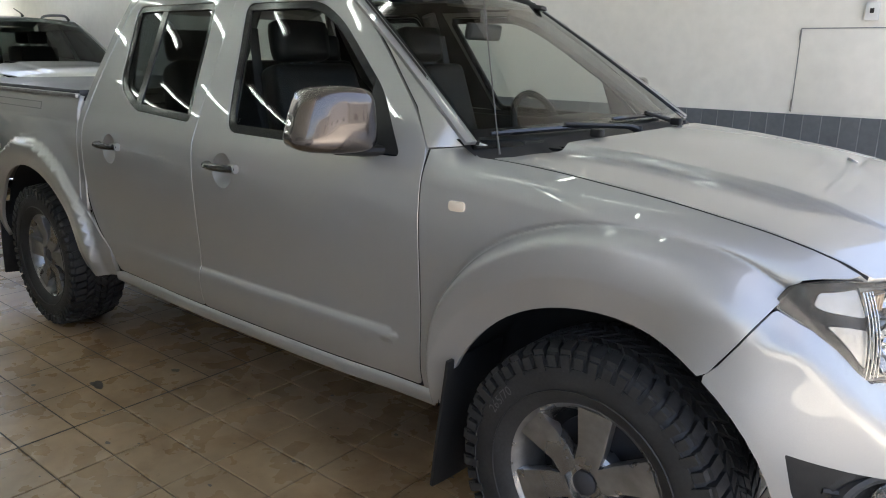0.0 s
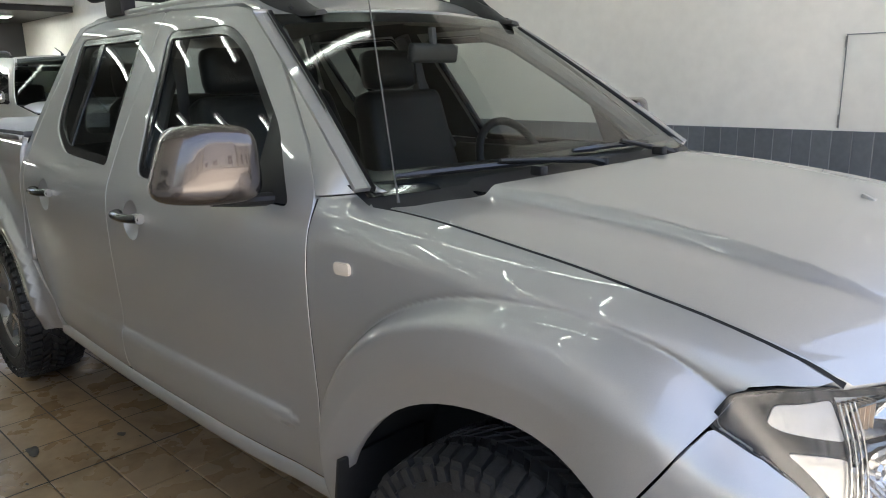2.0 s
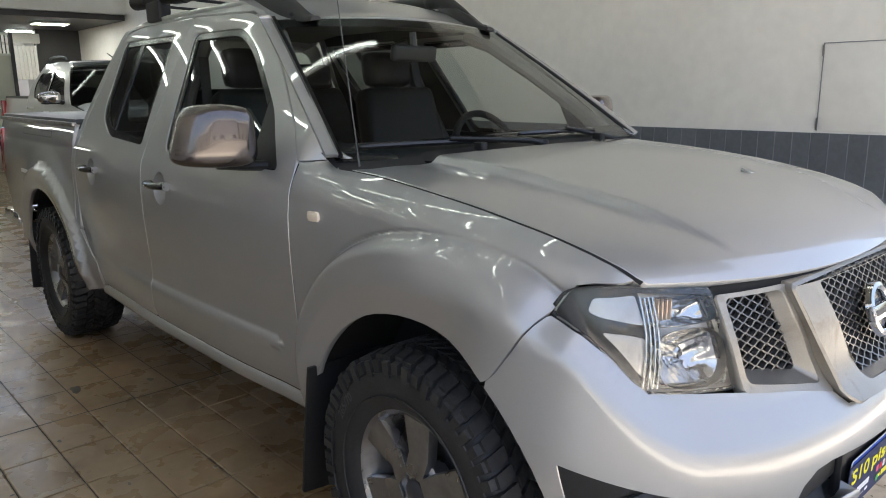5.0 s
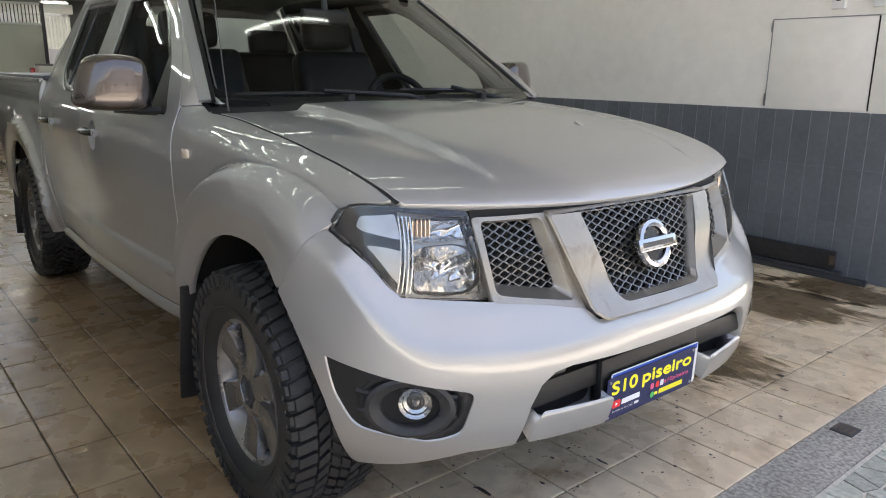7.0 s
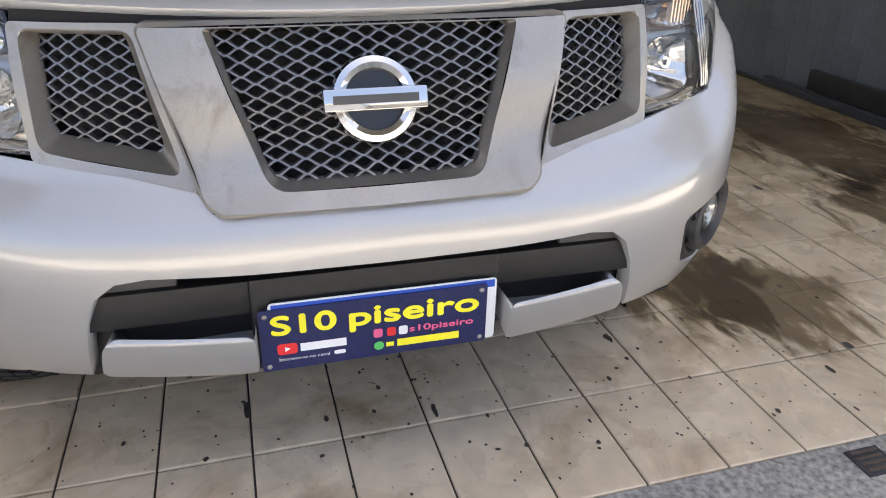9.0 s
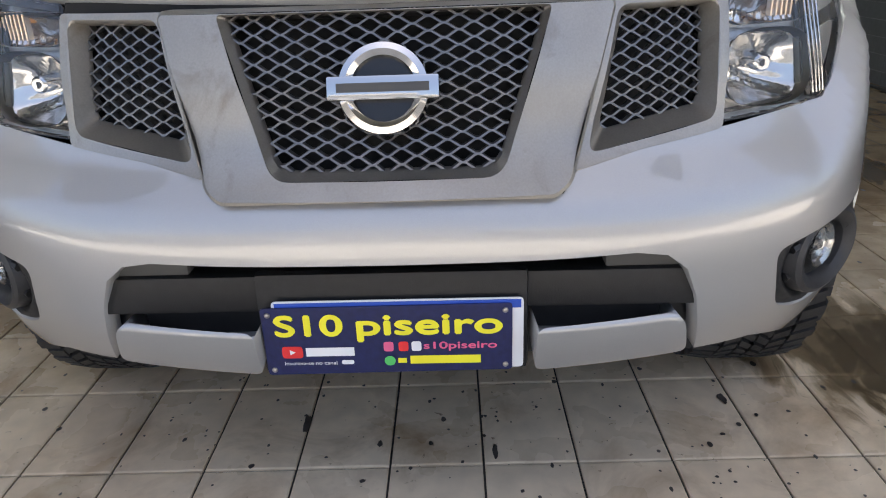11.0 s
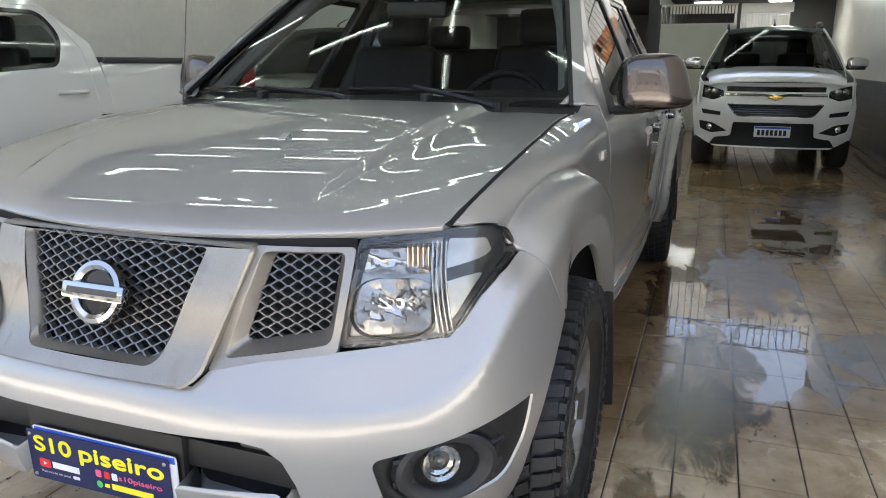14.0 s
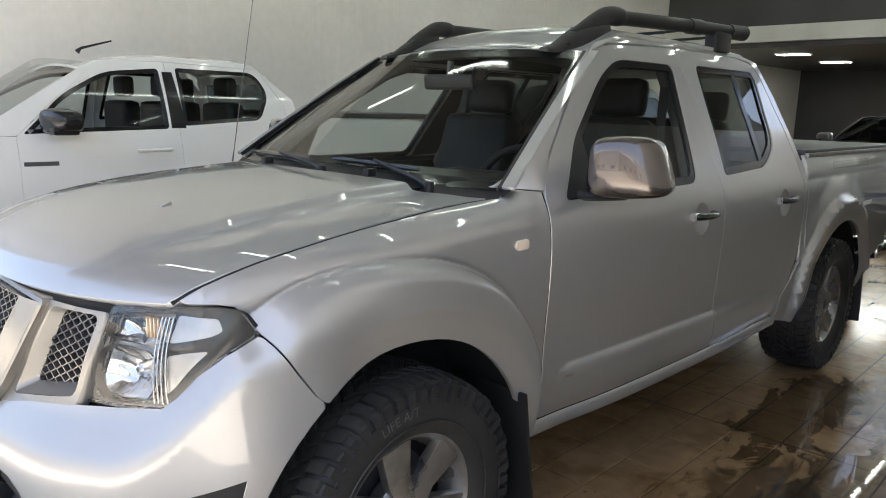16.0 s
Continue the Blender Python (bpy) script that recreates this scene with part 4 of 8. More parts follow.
def nose_y(x, z):
    """Half the width of the nose at a point seen from the side."""
    fx = np.clip((np.asarray(x, float) - NOSE_X[0]) / (NOSE_X[1] - NOSE_X[0]), 0, len(NOSE_X) - 1.001)
    fz = np.clip((np.asarray(z, float) - NOSE_Z[0]) / (NOSE_Z[1] - NOSE_Z[0]), 0, len(NOSE_Z) - 1.001)
    i, j = fx.astype(int), fz.astype(int)
    u, v = fx - i, fz - j
    return (NOSE_Y[j, i] * (1 - u) + NOSE_Y[j, i + 1] * u) * (1 - v) + (NOSE_Y[j + 1, i] * (1 - u) + NOSE_Y[j + 1, i + 1] * u) * v


def wing_raw(x, z):
    """The wing with its flare, drawn out to lie flush with the bumper."""
    base = side_y(x, z) - flare(x, z)
    y = base + flare(x, z)
    front = base + (nose_y(x, z) - base) * (1 - (1 - np.clip((crease_z(x) - z) / 0.045, 0, 1)) ** 2.1)
    near = np.maximum(step(x, 0.0, 0.27), step(x - (0.262 + 0.72 * (z - 0.772)), -0.10, 0.0))
    # the crease itself is a small groove
    ro, a = crease_r(x, z)
    groove = (1 - near) * np.exp(-(((np.hypot(x - HUB_F, z - HUB_Z) - ro) / 0.007) ** 2)) * (1 - step(a, 150, 172)) + near * np.exp(-(((z - crease_z(x)) / 0.007) ** 2))
    return y + near * (front - y) - 0.0055 * groove


# the same on a fine grid, lightly eased
WING_X, WING_Z, WING_D = np.arange(-0.70, 0.66, 0.004), np.arange(0.34, 1.26, 0.004), 0.004
WING = wing_raw(*np.meshgrid(WING_X, WING_Z))
for _ in range(1):
    WING[1:-1] = (WING[:-2] + 2 * WING[1:-1] + WING[2:]) / 4
    WING[:, 1:-1] = (WING[:, :-2] + 2 * WING[:, 1:-1] + WING[:, 2:]) / 4


def cubic(t):
    return 0.5 * (-t**3 + 2 * t**2 - t), 0.5 * (3 * t**3 - 5 * t**2 + 2), 0.5 * (-3 * t**3 + 4 * t**2 + t), 0.5 * (t**3 - t**2)


def wing_fn(x, z):
    fx = np.clip((np.asarray(x, float) - WING_X[0]) / WING_D, 1, len(WING_X) - 3.001)
    fz = np.clip((np.asarray(z, float) - WING_Z[0]) / WING_D, 1, len(WING_Z) - 3.001)
    i, j = fx.astype(int), fz.astype(int)
    cx, cz = cubic(fx - i), cubic(fz - j)
    y = sum(cz[b] * sum(cx[a] * WING[j + b - 1, i + a - 1] for a in range(4)) for b in range(4))
    return x, y, z


top = [(x, FENDER_Z(x) - 0.002) for x in np.linspace(-0.46, 0.50, 22)]
arch_f = arc(HUB_F, HUB_Z, 0.468, 200, 56, 26)
fender = [(-0.605, 0.405), *[p for p in arch_f if p[1] > 0.41], (0.27, 0.775), (0.32, 0.85), (0.368, 0.928), (0.384, 0.958), (0.404, 0.986), (0.440, 0.995), (0.487, 0.999)] + top[::-1] + [(-0.53, 1.178), (-0.600, 1.172), (-0.597, 0.80)]
both("fender", fender, wing_fn, M["silver"], size=0.0065)


def s_at(x, z):
    """Where along the nose it has a given x."""
    s = np.linspace(0.6, PLAN_S[-1], 1200)
    return float(s[np.argmin(np.abs(nose(s, np.full(1200, z))[0] - x))])


def N(y, z):
    return (s_of_y(y), z)


arch_b = []
for a in range(54, -12, -6):
    ax, az = HUB_F + 0.468 * math.cos(radians(a)), HUB_Z + 0.468 * math.sin(radians(a))
    arch_b.append((s_of_x(ax), az))
half = [N(0.505, 0.395), N(0.62, 0.39), (s_of_y(0.74), 0.355), (s_of_x(0.47), 0.315)] + arch_b[::-1]
half += [(s_at(float(np.interp(z, [0.763, 0.775, 0.85, 0.928], [0.250, 0.270, 0.320, 0.368])) + 0.0055, z), z) for z in (0.768, 0.79, 0.82, 0.85, 0.88, 0.905, 0.922)]

lamp_low = [(s_near(float(lamp_x(y, z)), y, z), z + 0.001) for y, z in ((0.806, 0.922), (0.788, 0.888), (0.766, 0.850), (0.742, 0.804), (0.720, 0.778), (0.66, 0.770), (0.59, 0.764), (0.525, 0.757))]
half += lamp_low + [(s_of_y(0.44), 0.749), (s_of_y(0.325), 0.727), (s_of_y(0.290), 0.716), (s_of_y(0.264), 0.690)]
notch = [N(0.505, 0.395), N(0.478, 0.51), N(0.455, 0.562), N(0.42, 0.590), N(0.37, 0.599)]
outline_b = half + [(-s, z) for s, z in half[::-1]] + [(-s, z) for s, z in notch[1:]] + notch[::-1][:-1]
FOG = [N(0.614, 0.563), N(0.870, 0.636), N(0.860, 0.54), N(0.838, 0.460), N(0.70, 0.432), N(0.642, 0.452)]
FOG_HOLE = rounded(FOG, [0.025, 0.006, 0.02, 0.035, 0.03, 0.022], 4)
bumper = panel("front_bumper", outline_b, nose, M["silver"], truck, holes=[FOG_HOLE, [(-s, z) for s, z in FOG_HOLE]], size=0.02, depth=0.035, label="painted front bumper")

# dark inner shell and sheets: their black stands for the shade in joints and gaps
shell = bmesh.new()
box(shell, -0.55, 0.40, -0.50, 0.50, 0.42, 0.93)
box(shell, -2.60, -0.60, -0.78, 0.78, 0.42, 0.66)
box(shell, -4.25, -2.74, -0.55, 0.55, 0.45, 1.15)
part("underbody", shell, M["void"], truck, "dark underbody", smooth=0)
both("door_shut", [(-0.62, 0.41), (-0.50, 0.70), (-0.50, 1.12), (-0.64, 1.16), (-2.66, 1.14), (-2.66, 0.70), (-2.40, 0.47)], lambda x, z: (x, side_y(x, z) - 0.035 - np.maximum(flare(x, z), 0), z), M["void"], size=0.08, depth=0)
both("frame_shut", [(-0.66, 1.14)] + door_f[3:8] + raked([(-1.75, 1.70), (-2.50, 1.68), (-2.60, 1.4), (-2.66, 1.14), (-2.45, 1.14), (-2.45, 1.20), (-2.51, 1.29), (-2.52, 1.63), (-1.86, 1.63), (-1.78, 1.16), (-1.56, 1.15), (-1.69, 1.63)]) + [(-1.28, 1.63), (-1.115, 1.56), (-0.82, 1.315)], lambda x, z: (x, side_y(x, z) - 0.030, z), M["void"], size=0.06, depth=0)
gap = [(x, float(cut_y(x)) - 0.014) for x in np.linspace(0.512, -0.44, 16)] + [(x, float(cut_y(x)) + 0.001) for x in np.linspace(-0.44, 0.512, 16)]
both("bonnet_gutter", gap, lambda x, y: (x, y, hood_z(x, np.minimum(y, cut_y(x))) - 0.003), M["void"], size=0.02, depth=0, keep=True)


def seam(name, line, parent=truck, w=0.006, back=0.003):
    """A black strip close behind the joint between two panels, standing for the shade in it."""
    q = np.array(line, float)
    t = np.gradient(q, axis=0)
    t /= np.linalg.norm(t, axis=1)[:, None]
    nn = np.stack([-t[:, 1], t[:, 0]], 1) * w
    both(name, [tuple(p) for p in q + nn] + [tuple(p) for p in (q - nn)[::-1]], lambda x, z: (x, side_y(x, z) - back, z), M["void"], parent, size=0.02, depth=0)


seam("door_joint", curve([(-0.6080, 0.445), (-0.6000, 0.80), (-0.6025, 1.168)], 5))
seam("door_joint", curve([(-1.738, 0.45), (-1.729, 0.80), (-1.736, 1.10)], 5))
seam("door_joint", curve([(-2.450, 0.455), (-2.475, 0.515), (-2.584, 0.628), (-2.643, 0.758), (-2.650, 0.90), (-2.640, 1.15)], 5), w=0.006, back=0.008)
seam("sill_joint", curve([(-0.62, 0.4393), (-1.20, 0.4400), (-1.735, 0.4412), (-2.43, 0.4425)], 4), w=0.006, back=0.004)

# window rubbers, dividing bar of the rear window and mirror triangle
def band(poly, w):
    c = np.mean(np.array(poly), 0)
    q = np.array(poly)
    n = len(q)
    t = np.roll(q, -1, 0) - np.roll(q, 1, 0)
    nn = np.stack([-t[:, 1], t[:, 0]], 1)
    nn /= np.maximum(np.linalg.norm(nn, axis=1), 1e-9)[:, None]
    if np.mean(np.sum(nn * (c - q), 1)) < 0:
        nn = -nn
    return [tuple(p) for p in q + nn * w]


for mirror in (False, True):
    for d, w in ((doors_f[mirror], WIN_F), (doors_r[mirror], WIN_R)):
        panel("window_rubber", w, lambda x, z: (x, side_y(x, z) - 0.006, z), M["gloss_black"], d, holes=[band(w, 0.028)], size=0.04, depth=0.012, mirror=mirror, flip=True)
    panel("division_bar", raked([(-2.198, 1.18), (-2.238, 1.18), (-2.278, 1.62), (-2.238, 1.62)]), lambda x, z: (x, side_y(x, z) - 0.008, z), M["gloss_black"], doors_r[mirror], size=0.05, depth=0.006, mirror=mirror, flip=True)
    panel("mirror_sail", rounded([(-0.70, 1.145), (-0.87, 1.145), (-0.90, 1.366), (-0.845, 1.322)], 0.015, 3), lambda x, z: (x, side_y(x, z) - 0.003, z), M["black"], doors_f[mirror], size=0.03, depth=0.01, mirror=mirror, flip=True)

# door handles in round hollows
for mirror in (False, True):
    sg = -1 if mirror else 1
    for d, xh in ((doors_f[mirror], -1.530), (doors_r[mirror], -2.380)):
        zh = 1.030
        y0 = float(side_y(xh, zh))
        cup = lathe([(0.0001, -0.032), (0.022, -0.030), (0.042, -0.022), (0.054, -0.010), (0.061, 0.001)], 28, "y")
        for v in cup.verts:
            r_ = math.hypot(v.co.x, v.co.z)
            v.co.y += (float(side_y(xh - 0.006 + v.co.x, CUP_Z + v.co.z * 1.07)) - y0) * min(1, r_ / 0.05) - 0.001
        bmesh.ops.transform(cup, matrix=Matrix.Translation((xh - 0.006, sg * y0, CUP_Z)) @ Matrix.Diagonal((1.0, sg, 1.07, 1)), verts=cup.verts)
        bmesh.ops.recalc_face_normals(cup, faces=cup.faces)
        part("handle_cup", cup, M["silver"], d, smooth=80)
        pts = [(xh - 0.085, sg * (y0 + 0.006), zh), (xh - 0.06, sg * (y0 + 0.030), zh), (xh, sg * (y0 + 0.040), zh), (xh + 0.06, sg * (y0 + 0.034), zh), (xh + 0.092, sg * (y0 + 0.012), zh)]
        h = part("handle", tube(curve(pts, 4), [0.014] + [0.018] * 15 + [0.014], 10, flat=0.75), M["gloss_black"], d, "black pull handle")
        part("lock_cap", tube([(xh + 0.070, sg * (y0 + 0.018), zh), (xh + 0.097, sg * (y0 + 0.012), zh)], 0.0165, 10), M["silver"], h)

# side marker lamps
for sg in (1, -1):
    y0 = float(side_y(-0.465, 1.032))
    b = prism(rounded([(-0.028, -0.015), (0.028, -0.015), (0.028, 0.015), (-0.028, 0.015)], 0.013, 4), 0.009, bevel=0.003)
    m = Matrix.Translation((-0.464, sg * (y0 - 0.001), 1.032)) @ pose(0, 0, 0, 90 if sg < 0 else -90, 0, 0) @ pose(0, 0, 0, 0, 0, 2)
    bmesh.ops.transform(b, matrix=m, verts=b.verts)
    part("side_marker", b, M["marker"], truck, "pale amber side marker lamp")

# plain bars for the lettering on the load bed
for sg in (False, True):
    panel("bed_mark", [(-3.08, 1.142), (-3.70, 1.142), (-3.70, 1.180), (-3.08, 1.180)], lambda x, z: (x, bed_fn(x, z)[1] + 0.0015, z), M["graphite"], truck, holes=[[(-3.09, 1.147), (-3.69, 1.147), (-3.69, 1.175), (-3.09, 1.175)]], size=0.05, depth=0, mirror=sg, flip=True, label="plain bar for the bed lettering")
    panel("bed_mark", [(-3.60, 0.905), (-3.80, 0.905), (-3.80, 0.930), (-3.60, 0.930)], lambda x, z: (x, bed_fn(x, z)[1] + 0.0015, z), M["plate_white"], truck, size=0.05, depth=0, mirror=sg, flip=True)

# mirrors
for sg in (1, -1):
    b = bmesh.new()
    bmesh.ops.create_cube(b, size=1)
    bmesh.ops.subdivide_edges(b, edges=b.edges[:], cuts=13, use_grid_fill=True)
    for v in b.verts:
        p = v.co * 2
        k = (abs(p.x) ** 5 + abs(p.y) ** 5 + abs(p.z) ** 5) ** (1 / 5)
        p = p / k
        x = 0.068 * p.x * (1.0 if p.x > 0 else 0.7) * (1 - 0.10 * p.z * (p.z > 0)) - 0.030 * max(0, p.y) ** 2
        half_y = 0.120 - 0.018 * p.z
        v.co = (x + 0.012 * (1 - p.y * p.y) * (p.x > 0), half_y * p.y - 0.012 * p.z, 0.095 * p.z * (1 - 0.10 * max(0, p.y)) + 0.008 * p.y * (p.z > 0))
    m = Matrix.Translation((-0.845, sg * 0.954, 1.248)) @ Matrix.Diagonal((1, sg, 1, 1)) @ pose(0, 0, 0, 0, 0, 18)
    bmesh.ops.transform(b, matrix=m, verts=b.verts)
    if sg < 0:
        bmesh.ops.reverse_faces(b, faces=b.faces)
    mir = part("wing_mirror", b, M["bronze"], truck, "bronze painted wing mirror", smooth=80)
    part("mirror_arm", tube([(-0.79, sg * 0.80, 1.150), (-0.81, sg * 0.88, 1.152), (-0.83, sg * 0.96, 1.165)], [0.030, 0.026, 0.032], 10, flat=0.6), M["black"], mir)
    g = prism(rounded([(-0.098, -0.082), (0.098, -0.082), (0.098, 0.082), (-0.098, 0.082)], 0.03, 5), 0.004)
    bmesh.ops.transform(g, matrix=m @ Matrix.Translation((-0.051, 0, 0)) @ pose(0, 0, 0, 90, 0, -90), verts=g.verts)
    part("mirror_glass", g, M["chrome"], mir)

# radio aerial, cowl, wipers, washer jets
part("aerial", tube([(-0.425, -0.715, 1.165), (-0.435, -0.715, 1.22), (-0.50, -0.715, 1.60), (-0.56, -0.713, 1.95), (-0.585, -0.712, 2.12)], [0.0040, 0.0020, 0.0017, 0.0014, 0.0012], 6), M["trim"], truck, "thin whip aerial with a wire winding")
cowl = [(-0.74, 0.0)] + [(y, 0.0) for y in np.linspace(-0.7, 0.7, 14)] + [(0.745, 0.0), (0.775, 1.0)] + [(y, 1.0) for y in np.linspace(0.7, -0.7, 14)] + [(-0.775, 1.0)]


def cowl_fn(y, v):
    xh = -0.385 + 0.10 * (1 - (y / 0.74) ** 2)
    xs, _, zs = screen(y, 0.06)
    zh = hood_z(xh, np.minimum(np.abs(y), 0.74)) - 0.035
    return xh + (xs - xh) * v, y, zh + (zs - 0.004 - zh) * v - 0.012 * np.sin(math.pi * v)


panel("cowl", cowl, cowl_fn, M["black"], truck, size=0.06, depth=0, flip=False, label="black plastic cowl under the windscreen")
for k in range(26):
    y = -0.52 + k * 0.04
    x0, _, z0 = (float(q) for q in cowl_fn(np.float64(y), np.float64(0.35)))
    part("cowl_slat", boxes((x0 - 0.03, x0 + 0.03, y - 0.004, y + 0.004, z0 - 0.002, z0 + 0.007)), M["gloss_black"], truck, smooth=0)


def on_screen(y, v, up=0.012):
    x, y, z = (float(q) for q in screen(np.float64(y), np.float64(v)))
    return Vector((x + 0.6 * up, y, z + 0.8 * up))


for piv, tip, tipv, root in ((0.02, -0.66, 0.055, 0.06), (0.52, -0.02, 0.075, 0.02), ):
    base = Vector(tuple(float(q) for q in cowl_fn(np.float64(piv), np.float64(0.5)))) + Vector((0, 0, 0.02))
    mid = on_screen(piv + (tip - piv) * 0.55, tipv * 0.9, 0.030)
    arm = tube([base, base + Vector((-0.01, -0.06, 0.015)), mid], [0.013, 0.010, 0.006], 8)
    w = part("wiper", arm, M["black"], truck, "black windscreen wiper")
    pts = [on_screen(tip + (piv - tip) * t, tipv * (1 - 0.35 * t), 0.010 + 0.006 * math.sin(math.pi * t)) for t in np.linspace(0, 0.82, 10)]
    part("blade", tube(pts, [0.006] + [0.009] * 8 + [0.006], 6), M["gloss_black"], w)
    part("pivot_cap", tube([base - Vector((0, 0, 0.03)), base + Vector((0, 0, 0.015))], [0.018, 0.014], 10), M["black"], w)
for sg in (-1, 1):
    z0 = float(hood_z(-0.335, 0.3))
    b = prism(rounded([(-0.022, -0.014), (0.022, -0.014), (0.022, 0.014), (-0.022, 0.014)], 0.01, 3), 0.026, bevel=0.006)
    bmesh.ops.transform(b, matrix=Matrix.Translation((-0.345, sg * 0.305, z0 - 0.004)), verts=b.verts)
    part("washer_jet", b, M["black"], truck)
jet = bmesh.new()
box(jet, -0.016, 0.016, -0.012, 0.012, -0.006, 0.010, bevel=0.003)
for v in jet.verts:
    v.co.z -= 0.006 * (v.co.x > 0)
bmesh.ops.transform(jet, matrix=pose(0.285, 0.185, float(hood_z(0.285, 0.185)), 0, 12, 0), verts=jet.verts)
part("hood_nozzle", jet, M["silver"], truck, "small silver nozzle on the bonnet")

# roof bars: a straight tube, a thick elbow and a strut down to a long foot on the roof
def on_roof(x, y):
    return float(roof_fn(np.float64(x), np.float64(y))[2])


for sg in (1, -1):
    rail = [(-1.40, sg * 0.476, 1.783), (-1.75, sg * 0.500, 1.792), (-2.10, sg * 0.524, 1.800), (-2.50, sg * 0.548, 1.806)]
    rr = part("roof_bar", tube(rail, 0.029, 14), M["black"], truck, "black tubular roof bar")
    elbow = curve([(-1.50, sg * 0.483, 1.787), (-1.425, sg * 0.477, 1.786), (-1.375, sg * 0.473, 1.772), (-1.31, sg * 0.468, 1.738), (-1.22, sg * 0.461, 1.690)], 6)
    part("elbow", tube(elbow, [0.033, 0.036] + [0.037] * (len(elbow) - 8) + [0.036, 0.036, 0.035, 0.034, 0.032, 0.029], 14), M["black"], rr)
    pad = bmesh.new()
    rings = []
    for k in range(13):
        t = k / 12
        x = -1.045 - 0.345 * t
        w_, h_ = 0.012 + 0.040 * math.sin(math.pi * min(1.0, 0.08 + 0.75 * t)), 0.010 + 0.036 * step(t, 0.0, 0.55) - 0.020 * step(t, 0.75, 1.0)
        y = 0.448 + 0.030 * t
        rings.append([pad.verts.new((x, sg * (y + w_ * a), on_roof(x, y + w_ * a) + (float(h_) if b else -0.004))) for a, b in ((-1, 0), (-0.95, 0.5), (-0.55, 1), (0.55, 1), (0.95, 0.5), (1, 0))])
        for v, (a, b) in zip(rings[-1], ((-1, 0), (-0.95, 0.5), (-0.55, 1), (0.55, 1), (0.95, 0.5), (1, 0))):
            v.co.z = on_roof(x, abs(v.co.y)) - 0.004 + (float(h_) + 0.004) * b
    for a, b in zip(rings, rings[1:]):
        for k in range(6):
            pad.faces.new((a[k], a[(k + 1) % 6], b[(k + 1) % 6], b[k]))
    pad.faces.new(rings[0]), pad.faces.new(rings[-1][::-1])
    bmesh.ops.recalc_face_normals(pad, faces=pad.faces)
    part("foot_pad", pad, M["black"], rr, smooth=50)
    part("clamp", tube([(-2.00, sg * 0.517, 1.798), (-2.10, sg * 0.524, 1.800)], 0.034, 14), M["black"], rr)
    part("end_cap", tube([(-2.36, sg * 0.540, 1.804), (-2.51, sg * 0.549, 1.806)], [0.034, 0.036], 14), M["black"], rr)
    part("rear_foot", boxes((-2.36, -2.20, sg * 0.533 - 0.032, sg * 0.533 + 0.032, 1.70, 1.795), bevel=0.015), M["black"], rr)
    for xb in (-1.13, -1.27):
        zb = on_roof(xb, 0.50)
        part("bolt", tube([(xb, sg * 0.492, zb + 0.014), (xb, sg * 0.500, zb + 0.022)], 0.007, 8), M["gloss_black"], rr)
for xb, zb in ((-2.02, 1.788), (-2.40, 1.792)):
    part("cross_bar", tube(curve([(xb, -0.53, zb), (xb - 0.02, -0.3, zb - 0.008), (xb - 0.02, 0.3, zb - 0.008), (xb, 0.53, zb)], 4), 0.007, 8), M["black"], truck)

# load bed: floor, cover, tail lamps, rear bumper
part("bed_shell", boxes((-4.33, -2.72, -0.78, 0.78, 0.95, 1.19), (-2.715, -2.70, -0.84, 0.84, 0.5, 1.20), (-4.36, -4.33, -0.80, 0.80, 0.62, 1.20)), M["silver"], truck, smooth=0)
cover = bmesh.new()
box(cover, -4.34, -2.72, -0.835, 0.835, 1.218, 1.250, bevel=0.014)
cover_ob = part("bed_cover", cover, M["cover"], truck, "taut dark vinyl bed cover")
for sg in (1, -1):
    part("cover_rail", boxes((-4.34, -2.72, sg * 0.842 - 0.012, sg * 0.842 + 0.012, 1.212, 1.232), bevel=0.004), M["steel"], cover_ob)
    t = boxes((-4.385, -4.26, sg * 0.83 - 0.045, sg * 0.83 + 0.045, 0.86, 1.16), bevel=0.02)
    part("tail_lamp", t, M["red"], truck, "tall red tail lamp")
    part("bumper_end", boxes((-4.56, -4.16, sg * 0.80 - 0.07, sg * 0.80 + 0.07, 0.50, 0.60), bevel=0.025), M["chrome"], truck)
part("rear_bumper", boxes((-4.56, -4.42, -0.72, 0.72, 0.49, 0.60), bevel=0.02), M["chrome"], truck, "chrome rear step bumper")
# rear wall of the cab with its window
def back_fn(y, z):
    return -2.66 - 0.045 * (1.70 - z) - 0.03 * (1 - (y / 0.8) ** 2), y, z


bw = rounded([(-0.78, 1.16), (0.78, 1.16), (0.57, 1.66), (-0.57, 1.66)], 0.06, 4)
rw = rounded([(-0.60, 1.22), (0.60, 1.22), (0.52, 1.60), (-0.52, 1.60)], 0.06, 5)
cab_back = panel("cab_back", bw, back_fn, M["silver"], truck, holes=[rw], size=0.06, depth=0.02, flip=True)
g = panel("rear_window", rw, back_fn, M["glass"], cab_back, size=0.08, depth=0, flip=True)

